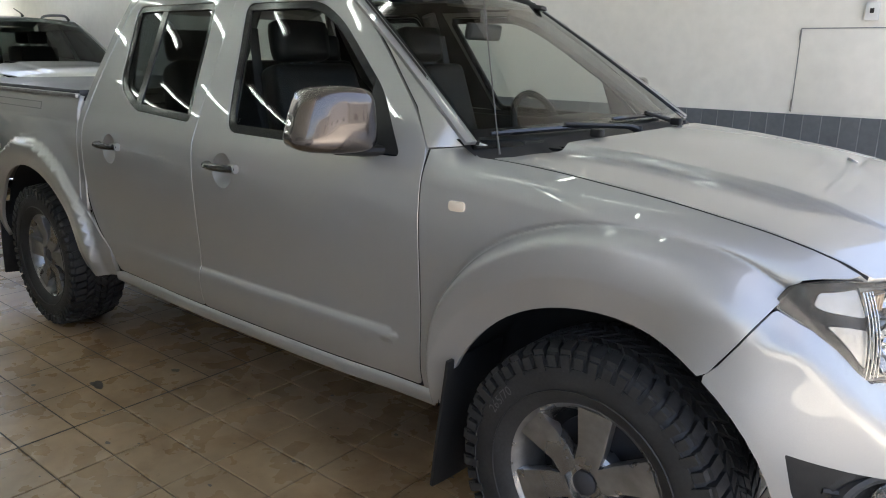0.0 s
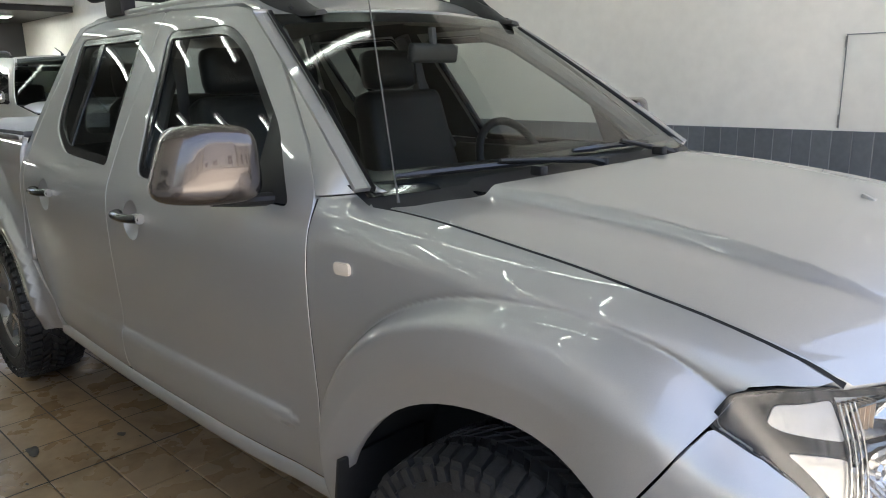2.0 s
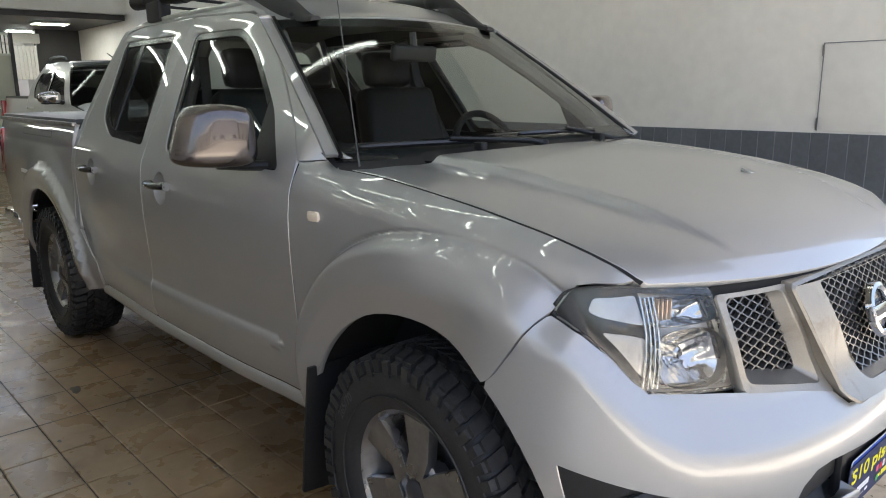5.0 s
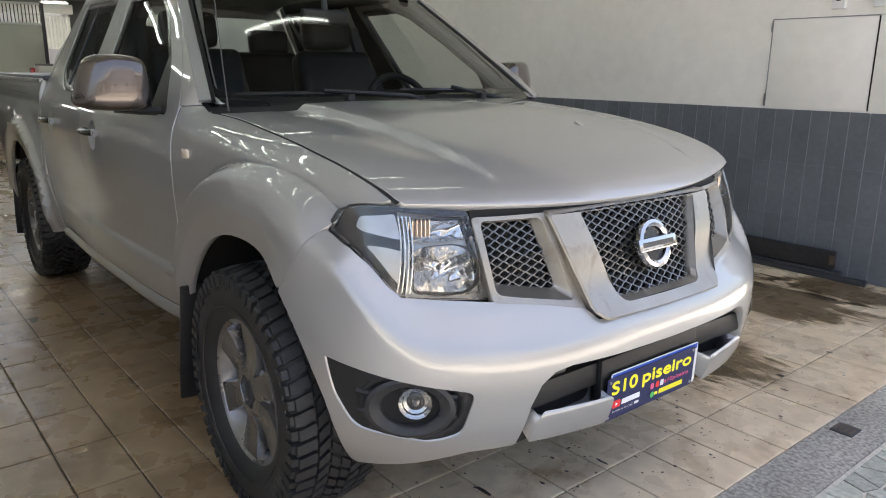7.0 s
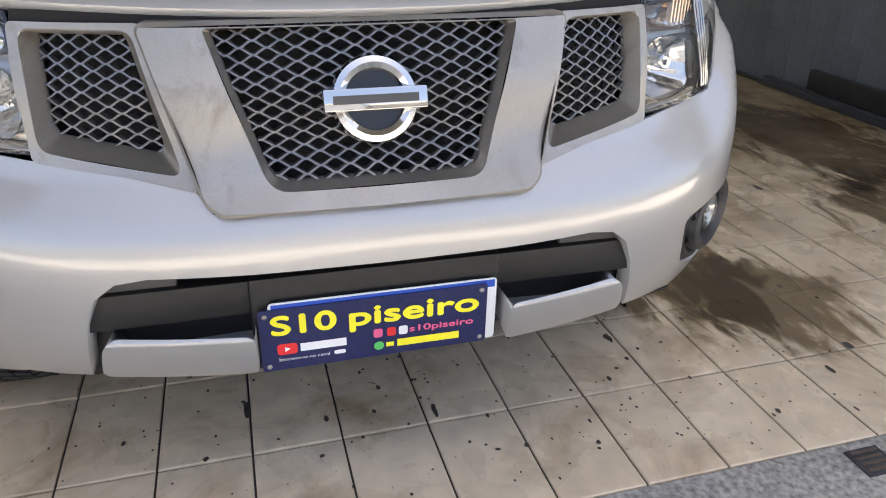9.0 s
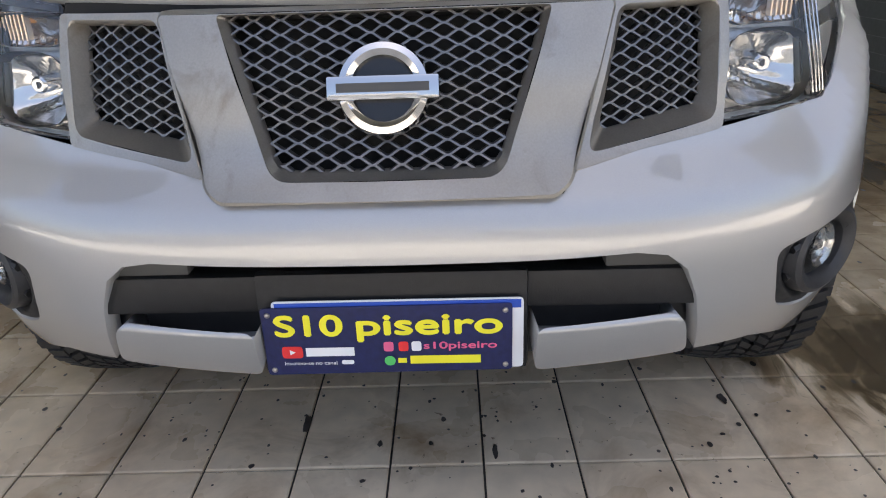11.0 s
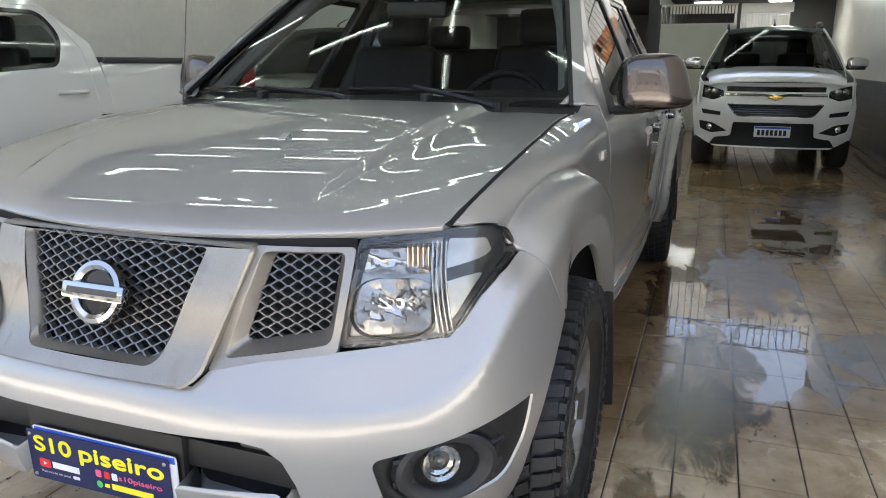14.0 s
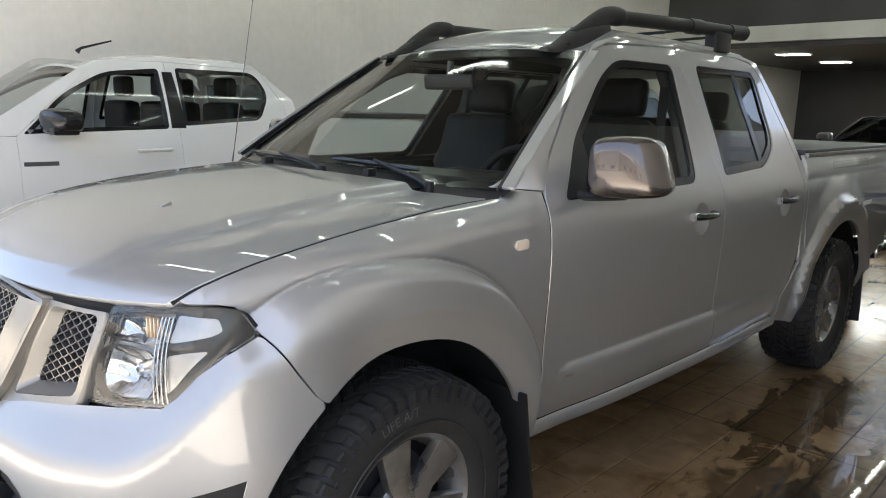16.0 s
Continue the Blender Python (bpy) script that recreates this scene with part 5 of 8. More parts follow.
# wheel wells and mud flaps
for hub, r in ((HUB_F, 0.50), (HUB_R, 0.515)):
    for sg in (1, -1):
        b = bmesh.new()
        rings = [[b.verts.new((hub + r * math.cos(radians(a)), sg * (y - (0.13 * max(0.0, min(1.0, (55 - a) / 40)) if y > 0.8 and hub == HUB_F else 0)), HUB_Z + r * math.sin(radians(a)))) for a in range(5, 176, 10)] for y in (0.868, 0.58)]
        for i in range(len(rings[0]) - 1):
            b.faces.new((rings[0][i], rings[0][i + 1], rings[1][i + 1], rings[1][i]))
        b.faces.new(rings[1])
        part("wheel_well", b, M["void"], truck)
for hub, sg, xf in ((HUB_F, 1, -0.445), (HUB_F, -1, -0.445), (HUB_R, 1, -3.70), (HUB_R, -1, -3.70)):
    out = curve([(0.645, 0.60), (0.645, 0.40), (0.66, 0.21), (0.68, 0.175), (0.90, 0.185), (0.925, 0.22), (0.918, 0.45), (0.912, 0.60)], 3)
    b = prism([(y, z) for y, z in out], 0.010, bevel=0.002)
    lean = 6 if hub == HUB_F else 2
    bmesh.ops.transform(b, matrix=Matrix.Translation((xf, 0, 0)) @ Matrix.Diagonal((1, sg, 1, 1)) @ Matrix(((0, 0, 1, 0), (1, 0, 0, 0), (0, 1, 0, 0), (0, 0, 0, 1))), verts=b.verts)
    bmesh.ops.rotate(b, cent=(xf, 0, 0.6), matrix=Matrix.Rotation(radians(lean), 3, "Y"), verts=b.verts)
    bmesh.ops.recalc_face_normals(b, faces=b.faces)
    part("mud_flap", b, M["black"], truck, "black rubber mud flap")


def text_mesh(text, size, depth=0.0006, stretch=1.0):
    c = bpy.data.curves.new("t", "FONT")
    c.body, c.size, c.extrude, c.align_x, c.align_y = text, size, depth, "LEFT", "BOTTOM_BASELINE"
    c.space_character = stretch
    ob = bpy.data.objects.new("t", c)
    scene.collection.objects.link(ob)
    bpy.context.view_layer.update()
    me = bpy.data.meshes.new_from_object(ob.evaluated_get(bpy.context.evaluated_depsgraph_get()))
    bpy.data.objects.remove(ob)
    bpy.data.curves.remove(c)
    bm = bmesh.new()
    bm.from_mesh(me)
    bpy.data.meshes.remove(me)
    return bm


# wheels
def build_wheel():
    R, W = 0.377, 0.1325
    wheel = new("wheel")
    wheel.parent = truck
    tagged(wheel, "alloy wheel with a chunky all-terrain tyre")
    prof = [(0.214, -0.100), (0.236, -0.118), (0.275, -W), (0.315, -W + 0.002), (0.345, -0.120), (0.358, -0.104), (0.364, -0.06), (0.366, 0.0),
            (0.364, 0.06), (0.358, 0.104), (0.345, 0.120), (0.315, W - 0.002), (0.275, W), (0.236, 0.118), (0.214, 0.100)]
    dense = []
    for (r0, h0), (r1, h1) in zip(prof, prof[1:]):
        dense += [(r0 + (r1 - r0) * k / 2, h0 + (h1 - h0) * k / 2) for k in range(2)]
    tyre = part("tyre", lathe(dense + [prof[-1]], 72, "y"), M["rubber"], wheel, "black all-terrain tyre", smooth=50)
    tread = bmesh.new()
    rnd = random.Random(4)
    n = 56

    def block(a, da, y0, y1, r0, r1, skew=0.0, drop=0.0):
        q = bmesh.new()
        vs = []
        for rr in (r0, r1):
            for yy, sk, dd in ((y0, -skew, 0.0), (y1, skew, drop)):
                for s_ in (-1, 1):
                    k = 0.94 if rr == r1 else 1.0
                    an = a + (s_ * da * k + sk)
                    vs.append(q.verts.new(((rr - dd) * math.cos(an), yy, (rr - dd) * math.sin(an))))
        for f in ((0, 1, 3, 2), (4, 6, 7, 5), (0, 4, 5, 1), (2, 3, 7, 6), (0, 2, 6, 4), (1, 5, 7, 3)):
            q.faces.new([vs[i] for i in f])
        bmesh.ops.recalc_face_normals(q, faces=q.faces)
        add(tread, q)

    for k in range(n):
        a = 2 * math.pi * k / n
        for sg in (1, -1):
            o = 0 if sg > 0 else math.pi / n
            lug = 0.128 if k % 2 else 0.120
            block(a + o, 0.042, sg * 0.074, sg * lug, 0.352, R - 0.001, sg * 0.016, 0.008)
            # lugs run down the shoulder
            q0, q1 = (0.350, 0.318) if k % 2 else (0.350, 0.330)
            block(a + o + sg * 0.016, 0.035, sg * 0.112, sg * (W + 0.004), q1, q0 + 0.010, 0.0, 0.006)
            block(a + o + 0.03, 0.038, sg * 0.036, sg * 0.068, 0.355, R - 0.0005, sg * 0.030)
            block(a + o + 0.07, 0.038, sg * 0.003, sg * 0.031, 0.355, R, -sg * 0.030)
    part("tread", tread, M["rubber"], tyre, smooth=30)
    for word, a0 in (("LIFE A/T", math.pi / 2), ("265/70", -math.pi / 2)):
        letters = text_mesh(word, 0.036, 0.0)
        wide = max(v.co.x for v in letters.verts)
        for v in letters.verts:
            an, rr = a0 + (v.co.x - wide / 2) / 0.30, 0.286 + v.co.y
            v.co = (rr * math.cos(an), W + 0.0015, rr * math.sin(an))
        part("sidewall_lettering", letters, M["letter_rubber"], tyre, "raised scuffed lettering", smooth=0)
    for rr in (0.262, 0.322):
        part("sidewall_rib", lathe([(rr - 0.002, W - 0.001), (rr, W + 0.002), (rr + 0.002, W - 0.001)], 72, "y"), M["rubber"], tyre)
    rim_prof = [(0.205, -0.095), (0.222, -0.095), (0.224, -0.088), (0.208, -0.080), (0.190, -0.03), (0.188, 0.05), (0.206, 0.078), (0.212, 0.088), (0.225, 0.096), (0.226, 0.103), (0.219, 0.105), (0.206, 0.095), (0.196, 0.070), (0.180, 0.045), (0.180, -0.02)]
    rim = part("rim", lathe(rim_prof, 64, "y"), M["rim"], wheel, "dark grey six-spoke alloy rim")
    for k in range(6):
        sp = prism([(-0.034, 0.045), (-0.038, 0.10), (-0.050, 0.206), (0.050, 0.206), (0.038, 0.10), (0.034, 0.045)], 0.034, bevel=0.006, seg=2)
        for v in sp.verts:
            v.co.z += 0.010 * ((v.co.y - 0.10) / 0.10) ** 2 + (0.012 if v.co.y < 0.07 else 0)
        bmesh.ops.transform(sp, matrix=pose(0, 0, 0, 0, 60 * k, 0) @ Matrix.Translation((0, 0.054, 0)) @ Matrix(((1, 0, 0, 0), (0, 0, 1, 0), (0, 1, 0, 0), (0, 0, 0, 1))), verts=sp.verts)
        bmesh.ops.recalc_face_normals(sp, faces=sp.faces)
        part("spoke", sp, M["rim"], rim)
    part("hub", lathe([(0.0001, 0.088), (0.040, 0.088), (0.075, 0.082), (0.088, 0.070), (0.090, 0.03), (0.0001, 0.03)], 40, "y"), M["rim"], rim)
    cap = part("centre_cap", lathe([(0.0001, 0.100), (0.026, 0.099), (0.033, 0.094), (0.035, 0.080)], 28, "y"), M["dark_steel"], rim, "round centre cap with a plain ring badge")
    for k in range(6):
        a = radians(60 * k + 30)
        part("wheel_nut", tube([(0.057 * math.cos(a), 0.070, 0.057 * math.sin(a)), (0.057 * math.cos(a), 0.096, 0.057 * math.sin(a))], [0.012, 0.010], 6), M["chrome"], rim)
    part("brake_disc", lathe([(0.06, -0.01), (0.150, -0.01), (0.150, 0.008), (0.06, 0.008)], 40, "y", closed=True), M["dark_steel"], wheel, "dark brake disc")
    # black disc paints the shade into the gaps between the spokes
    part("inner_drum", lathe([(0.0001, -0.004), (0.186, -0.004)], 40, "y"), M["void"], wheel)
    return wheel


wheel = build_wheel()
wheel.matrix_basis = pose(HUB_F, 0.778, HUB_Z, 0, 12, 0)
copy_thing(wheel, pose(HUB_R, 0.778, HUB_Z + 0.002, 0, 40, 0))
copy_thing(wheel, pose(HUB_F, -0.778, HUB_Z, 0, -125, 180))
copy_thing(wheel, pose(HUB_R, -0.778, HUB_Z + 0.002, 0, 25, 180))


# head lamps
LAMP = rounded([(0.503, 0.757), (0.717, 0.777), (0.736, 0.792), (0.806, 0.920), (0.805, 0.934), (0.791, 0.978), (0.766, 0.989), (0.725, 0.992), (0.538, 0.970)], [0.012, 0.03, 0.03, 0.012, 0.012, 0.02, 0.02, 0.03, 0.008], 4)


def oval(cy, cz, ry, rz, power=5, n=28):
    out = []
    for k in range(n):
        c, s_ = math.cos(2 * math.pi * k / n), math.sin(2 * math.pi * k / n)
        f = 1 / (abs(c) ** power + abs(s_) ** power) ** (1 / power)
        out.append((cy + ry * c * f, cz + rz * s_ * f))
    return out


def lamp_in(y, z, back):
    """A point behind the lamp's face, straight in from it."""
    y, z = np.asarray(y, float), np.asarray(z, float)
    e = 0.004
    dy = (lamp_x(y + e, z) - lamp_x(y - e, z)) / (2 * e)
    dz = (lamp_x(y, z + e) - lamp_x(y, z - e)) / (2 * e)
    k = back / np.sqrt(1 + dy**2 + dz**2)
    return lamp_x(y, z) - k, y + dy * k, z + dz * k


for mirror in (False, True):
    sg = -1 if mirror else 1
    lamp = panel("headlamp", LAMP, lambda y, z: (lamp_x(y, z), y, z), M["lens"], truck, size=0.03, depth=0, mirror=mirror, label="clear headlamp with chrome reflectors")
    lamp.visible_shadow = False
    c = np.mean(np.array(LAMP), 0)
    big = [tuple(c + (np.array(p) - c) * 1.014) for p in LAMP]
    panel("seal", big, lambda y, z: lamp_in(y, z, 0.005), M["gloss_black"], lamp, holes=[[tuple(c + (np.array(p) - c) * 0.985) for p in LAMP]], size=0.03, depth=0.014, mirror=mirror)
    small = [tuple(c + (np.array(p) - c) * 0.985) for p in LAMP]
    panel("housing", small, lambda y, z: lamp_in(y, z, 0.030), M["lamp_bed"], lamp, holes=[oval(0.615, 0.838, 0.081, 0.061, 3), oval(0.612, 0.932, 0.077, 0.0262)], size=0.02, depth=-0.024, mirror=mirror, label="grey lamp housing")
    # low beam bowl with its shield, indicator bowl
    def bowl(cy, cz, ry, rz, depth, name, power=5):
        def fn(y, z):
            r_ = np.clip(((np.abs(y - cy) / ry) ** power + (np.abs(z - cz) / rz) ** power) ** (1 / power), 0, 1)
            wave = 0.0013 * np.abs(np.sin((y - cy) * math.pi / 0.015)) + 0.0016 * np.sin((z - cz) * 2 * math.pi / 0.034 + 9 * (y - cy) / ry)
            return lamp_in(y, z, 0.031 + depth * (1 - r_**2.2) + wave * (1 - r_**6))
        return panel(name, oval(cy, cz, ry, rz, power), fn, M["reflector"], lamp, size=0.005, depth=0, mirror=mirror)
    main = bowl(0.615, 0.838, 0.082, 0.062, 0.058, "reflector", 3)
    bx = float(lamp_x(0.612, 0.838, 0.0))
    part("bulb_shield", tube([(bx - 0.085, sg * 0.608, 0.838), (bx - 0.046, sg * 0.613, 0.838), (bx - 0.042, sg * 0.613, 0.838)], [0.016, 0.015, 0.011], 16), M["chrome"], main)
    part("shield_rim", tube([(bx - 0.0419, sg * 0.613, 0.838), (bx - 0.0412, sg * 0.6132, 0.838)], 0.006, 16), M["dark_steel"], main)
    turn = bowl(0.612, 0.932, 0.078, 0.027, 0.034, "indicator_reflector")
    bulb = [(float(lamp_x(y, 0.944, 0.048)), sg * y, 0.944) for y in (0.605, 0.617, 0.640, 0.652)]
    part("indicator_bulb", tube(bulb, [0.004, 0.008, 0.008, 0.004], 10), M["amber"], turn)
    for k in range(7):
        y = 0.622 + 0.0095 * k
        x0 = float(lamp_x(y, 0.94, 0.022))
        flute = boxes((x0 - 0.02, x0, min(sg * y, sg * (y + 0.003)), max(sg * y, sg * (y + 0.003)), 0.910, 0.957), bevel=0.001)
        part("flute", flute, M["pale_amber"], lamp, "amber tinted vertical flute", smooth=0)
    # black lining inside the lens, band along its top, mask round its outer end
    lining = rounded([(0.521, 0.768), (0.700, 0.784), (0.690, 0.870), (0.684, 0.966), (0.546, 0.962)], [0.014, 0.02, 0.01, 0.006, 0.006], 4)
    panel("lamp_lining", lining, lambda y, z: lamp_in(y, z, 0.021), M["gloss_black"], lamp, holes=[band(lining, 0.0065)], size=0.03, depth=0.012, mirror=mirror)
    panel("top_band", rounded([(0.540, 0.9585), (0.725, 0.9795), (0.782, 0.9735), (0.776, 0.981), (0.766, 0.986), (0.725, 0.989), (0.540, 0.968)], 0.003, 2), lambda y, z: lamp_in(y, z, 0.003), M["gloss_black"], lamp, size=0.03, depth=0.006, mirror=mirror)
    panel("lamp_mask", rounded([(0.712, 0.779), (0.738, 0.795), (0.804, 0.921), (0.803, 0.934), (0.789, 0.976), (0.764, 0.986), (0.700, 0.986), (0.694, 0.974)], 0.006, 3), lambda y, z: lamp_in(y, z, 0.016), M["gloss_black"], lamp, size=0.03, depth=0.01, mirror=mirror)
    for o in (-0.012, -0.004, 0.004, 0.012):
        ridge = [(lamp_x(y + o, z, 0.006), sg * (y + o), z) for y, z in curve([(0.712, 0.788), (0.700, 0.85), (0.690, 0.91), (0.684, 0.965)], 4)]
        part("chrome_ridge", tube([tuple(float(q) for q in p) for p in ridge], 0.0019, 6), M["reflector"], lamp)
    panel("outer_reflector", rounded([(0.722, 0.808), (0.733, 0.824), (0.770, 0.898), (0.738, 0.896), (0.708, 0.888)], 0.006, 3), lambda y, z: lamp_in(y, z, 0.012), M["lamp_bed"], lamp, size=0.02, depth=0.01, mirror=mirror)
    panel("side_lamp", rounded([(0.704, 0.914), (0.766, 0.928), (0.779, 0.938), (0.768, 0.966), (0.704, 0.973)], 0.007, 3), lambda y, z: lamp_in(y, z, 0.012), M["lamp_bed"], lamp, size=0.02, depth=0.01, mirror=mirror)

# grille
def nose_out(k):
    return lambda s, z: nose(s, z, k)


CENTRE = rounded([N(-0.168, 0.727), N(0.168, 0.727), N(0.256, 0.947), N(-0.256, 0.947)], [0.03, 0.03, 0.01, 0.01], 5)
V = [N(-0.250, 0.690), N(0.250, 0.690), N(0.280, 0.708), N(0.370, 0.947), N(0.363, 0.958), N(-0.363, 0.958), N(-0.370, 0.947), N(-0.280, 0.708)]
V_OUT = rounded(V, [0.01, 0.01, 0.02, 0.03, 0.01, 0.01, 0.03, 0.02], 4)
V_IN = band(V_OUT, 0.006)
C_OUT = rounded([N(-0.174, 0.720), N(0.174, 0.720), N(0.264, 0.951), N(-0.264, 0.951)], [0.03, 0.03, 0.01, 0.01], 5)
grille = panel("grille_surround", V_IN, nose_out(0.024), M["satin"], truck, holes=[C_OUT], size=0.03, depth=0.002, label="satin nickel V-shaped grille surround")


def loop_strip(name, rows, mat, parent):
    """A strip between like outlines, each at its own height over the nose."""
    bm = bmesh.new()
    rings = []
    for poly, out in rows:
        q = nose(np.array([p[0] for p in poly]), np.array([p[1] for p in poly]), out)
        rings.append([bm.verts.new(c) for c in zip(*(np.broadcast_to(a, len(poly)).tolist() for a in q))])
    for a, b in zip(rings, rings[1:]):
        for k in range(len(a)):
            bm.faces.new((a[k], a[(k + 1) % len(a)], b[(k + 1) % len(a)], b[k]))
    bmesh.ops.recalc_face_normals(bm, faces=bm.faces)
    return part(name, bm, mat, parent, smooth=30)


loop_strip("surround_rim", [(V_IN, 0.024), (V_OUT, 0.018), (V_OUT, -0.030)], M["satin"], grille)
loop_strip("surround_rim", [(C_OUT, 0.024), (C_OUT, 0.021), (CENTRE, 0.010), (CENTRE, -0.012)], M["satin"], grille)
sides = []
for sg in (1, -1):
    outer = [(sg * s_of_y(y), z) for y, z in ((0.285, 0.716), (0.40, 0.738), (0.555, 0.756), (0.599, 0.955), (0.363, 0.955))]
    hole_pts = ((0.343, 0.760), (0.534, 0.790), (0.565, 0.940), (0.400, 0.938))
    rim_pts = ((0.312, 0.737), (0.543, 0.772), (0.577, 0.946), (0.381, 0.945))
    hole = [(sg * s_of_y(y), z) for y, z in hole_pts]
    if sg < 0:
        outer, hole = outer[::-1], hole[::-1]
    sides.append((outer, rounded(hole, 0.022, 4)))
    rim_line = rounded([(sg * s_of_y(y), z) for y, z in rim_pts], 0.02, 4)
    mesh_line = rounded([(sg * s_of_y(y), z) for y, z in hole_pts], 0.02, 4)
    frame_ob = panel("side_grille_frame", rounded(outer, 0.012, 3), nose_out(0.002), M["satin"], grille, holes=[rim_line], size=0.03, depth=0.035, label="satin nickel side grille frame")
    loop_strip("chamfer", [(rim_line, 0.002), (rim_line, -0.001), (mesh_line, -0.030), (mesh_line, -0.036)], M["satin"], frame_ob)


def wire_mesh(name, poly, out, w=0.046, h=0.0205):
    """Flattened honeycomb of flat wires that fills a polygon of the nose."""
    q = np.array(poly)
    lo, hi = q.min(0), q.max(0)
    bm = bmesh.new()

    def at(p, k):
        return Vector(tuple(float(c[0]) for c in nose(np.array([p[0]]), np.array([p[1]]), k)))

    def bar(a, b):
        t = 0.0016
        d = np.array((b[0] - a[0], b[1] - a[1]))
        d /= np.linalg.norm(d)
        nn = np.array((-d[1], d[0])) * t
        v = []
        for p in (np.array(a) - d * t, np.array(b) + d * t):
            for sd, k in ((1, out), (-1, out), (-1, out - 0.012), (1, out - 0.012)):
                v.append(bm.verts.new(at(p + nn * sd, k)))
        for f in ((0, 1, 5, 4), (1, 2, 6, 5), (3, 0, 4, 7)):
            bm.faces.new([v[i] for i in f])

    rows = int((hi[1] - lo[1]) / h) + 2
    cols = int((hi[0] - lo[0]) / w) + 2
    c0 = (lo + hi) / 2
    for r in range(-rows, rows + 1):
        for c in range(-cols, cols + 1):
            ox, oz = c0[0] + c * w, c0[1] + r * h
            # one cell: a flat, two slopes
            pts = [(-0.44, 0.0), (-0.06, 0.5), (0.06, 0.5), (0.44, 0.0), (0.56, 0.0)]
            pp = [(ox + a * w, oz + b * h) for a, b in pts]
            low = (ox + 0.06 * w, oz - 0.5 * h), (ox - 0.06 * w, oz - 0.5 * h)
            for a, b in ((pp[0], pp[1]), (pp[1], pp[2]), (pp[2], pp[3]), (pp[3], pp[4]), (pp[3], low[0]), (pp[0], low[1])):
                mx, mz = (a[0] + b[0]) / 2, (a[1] + b[1]) / 2
                if inside(np.array([mx]), np.array([mz]), poly)[0]:
                    bar(a, b)
    bmesh.ops.recalc_face_normals(bm, faces=bm.faces)
    return part(name, bm, M["grille"], grille, "dark honeycomb wire mesh", smooth=0)


wire_mesh("grille_mesh", CENTRE, 0.000)
for outer, hole in sides:
    wire_mesh("grille_mesh", hole, -0.030)
# black sheet stands for the shade behind the mesh
panel("grille_back", [N(-0.56, 0.69), N(0.56, 0.69), N(0.60, 0.975), N(-0.60, 0.975)], nose_out(-0.055), M["void"], grille, size=0.06, depth=0, label="flat black sheet for the shade behind the mesh")
# black strips painted in for the shade under the bonnet's lip and under the V
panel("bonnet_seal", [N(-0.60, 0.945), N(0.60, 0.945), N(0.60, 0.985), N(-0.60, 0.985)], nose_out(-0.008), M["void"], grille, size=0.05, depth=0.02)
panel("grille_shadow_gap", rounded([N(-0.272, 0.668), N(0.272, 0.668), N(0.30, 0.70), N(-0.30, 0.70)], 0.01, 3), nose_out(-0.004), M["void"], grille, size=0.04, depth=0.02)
# badge: plain ring and bar
ex, ey, ez = (float(c[0]) for c in nose(np.array([0.0]), np.array([0.842]), 0.018))
tilt = Matrix.Translation((ex, 0, ez)) @ pose(0, 0, 0, 0, -18, 0) @ Matrix.Diagonal((1.1, 1.2, 1.2, 1))
b = lathe([(0.038, 0.004), (0.040, 0.012), (0.047, 0.017), (0.055, 0.014), (0.058, 0.002)], 48, "x")
bmesh.ops.transform(b, matrix=tilt, verts=b.verts)
badge = part("badge_ring", b, M["chrome"], grille, "chrome ring badge")
b = lathe([(0.0001, 0.004), (0.040, 0.004)], 40, "x")
bmesh.ops.transform(b, matrix=tilt, verts=b.verts)
part("badge_back", b, M["gloss_black"], badge)
b = boxes((0.004, 0.022, -0.068, 0.068, -0.0145, 0.0145), bevel=0.003)
bmesh.ops.transform(b, matrix=tilt, verts=b.verts)
part("badge_bar", b, M["chrome"], badge)
b = boxes((0.0215, 0.0226, -0.056, 0.056, -0.0055, 0.0055))
bmesh.ops.transform(b, matrix=tilt, verts=b.verts)
part("badge_mark", b, M["trim"], badge, "plain dark bar on the badge", smooth=0)

# lower intake: black inserts, pads, plate holder and sign
insert = bmesh.new()
for y0, y1, z0, z1, x in ((-0.50, 0.50, 0.49, 0.555, 0.745), (-0.50, 0.50, 0.38, 0.50, 0.70)):
    box(insert, x - 0.05, x, y0, y1, z0, z1, bevel=0.008)
part("intake_bar", insert, M["black"], bumper, "black plastic crossbar in the intake")
for sg in (1, -1):
    part("intake_cheek", boxes((0.64, 0.735, min(sg * 0.335, sg * 0.50), max(sg * 0.335, sg * 0.50), 0.555, 0.61), bevel=0.004), M["trim"], bumper)
# black sheet stands for the shade deep in the intake
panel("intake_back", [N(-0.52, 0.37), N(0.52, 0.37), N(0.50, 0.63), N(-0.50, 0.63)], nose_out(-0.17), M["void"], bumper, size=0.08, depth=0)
for sg in (1, -1):
    poly = [(sg * s_of_y(y), z) for y, z in ((0.222, 0.395), (0.480, 0.402), (0.462, 0.468), (0.445, 0.486), (0.222, 0.482))]
    if sg < 0:
        poly = poly[::-1]
    pad = panel("bumper_pad", rounded(poly, 0.016, 4), lambda s, z: nose(s, z, 0.010 - 0.022 * (1 - np.clip((0.492 - z) / 0.018, 0, 1)) ** 2), M["silver"], bumper, size=0.014, depth=0.09, label="silver lower bumper pad")
holder = boxes((0.735, 0.762, -0.225, 0.212, 0.385, 0.565), bevel=0.012)
part("plate_holder", holder, M["black"], bumper, "black number plate holder")

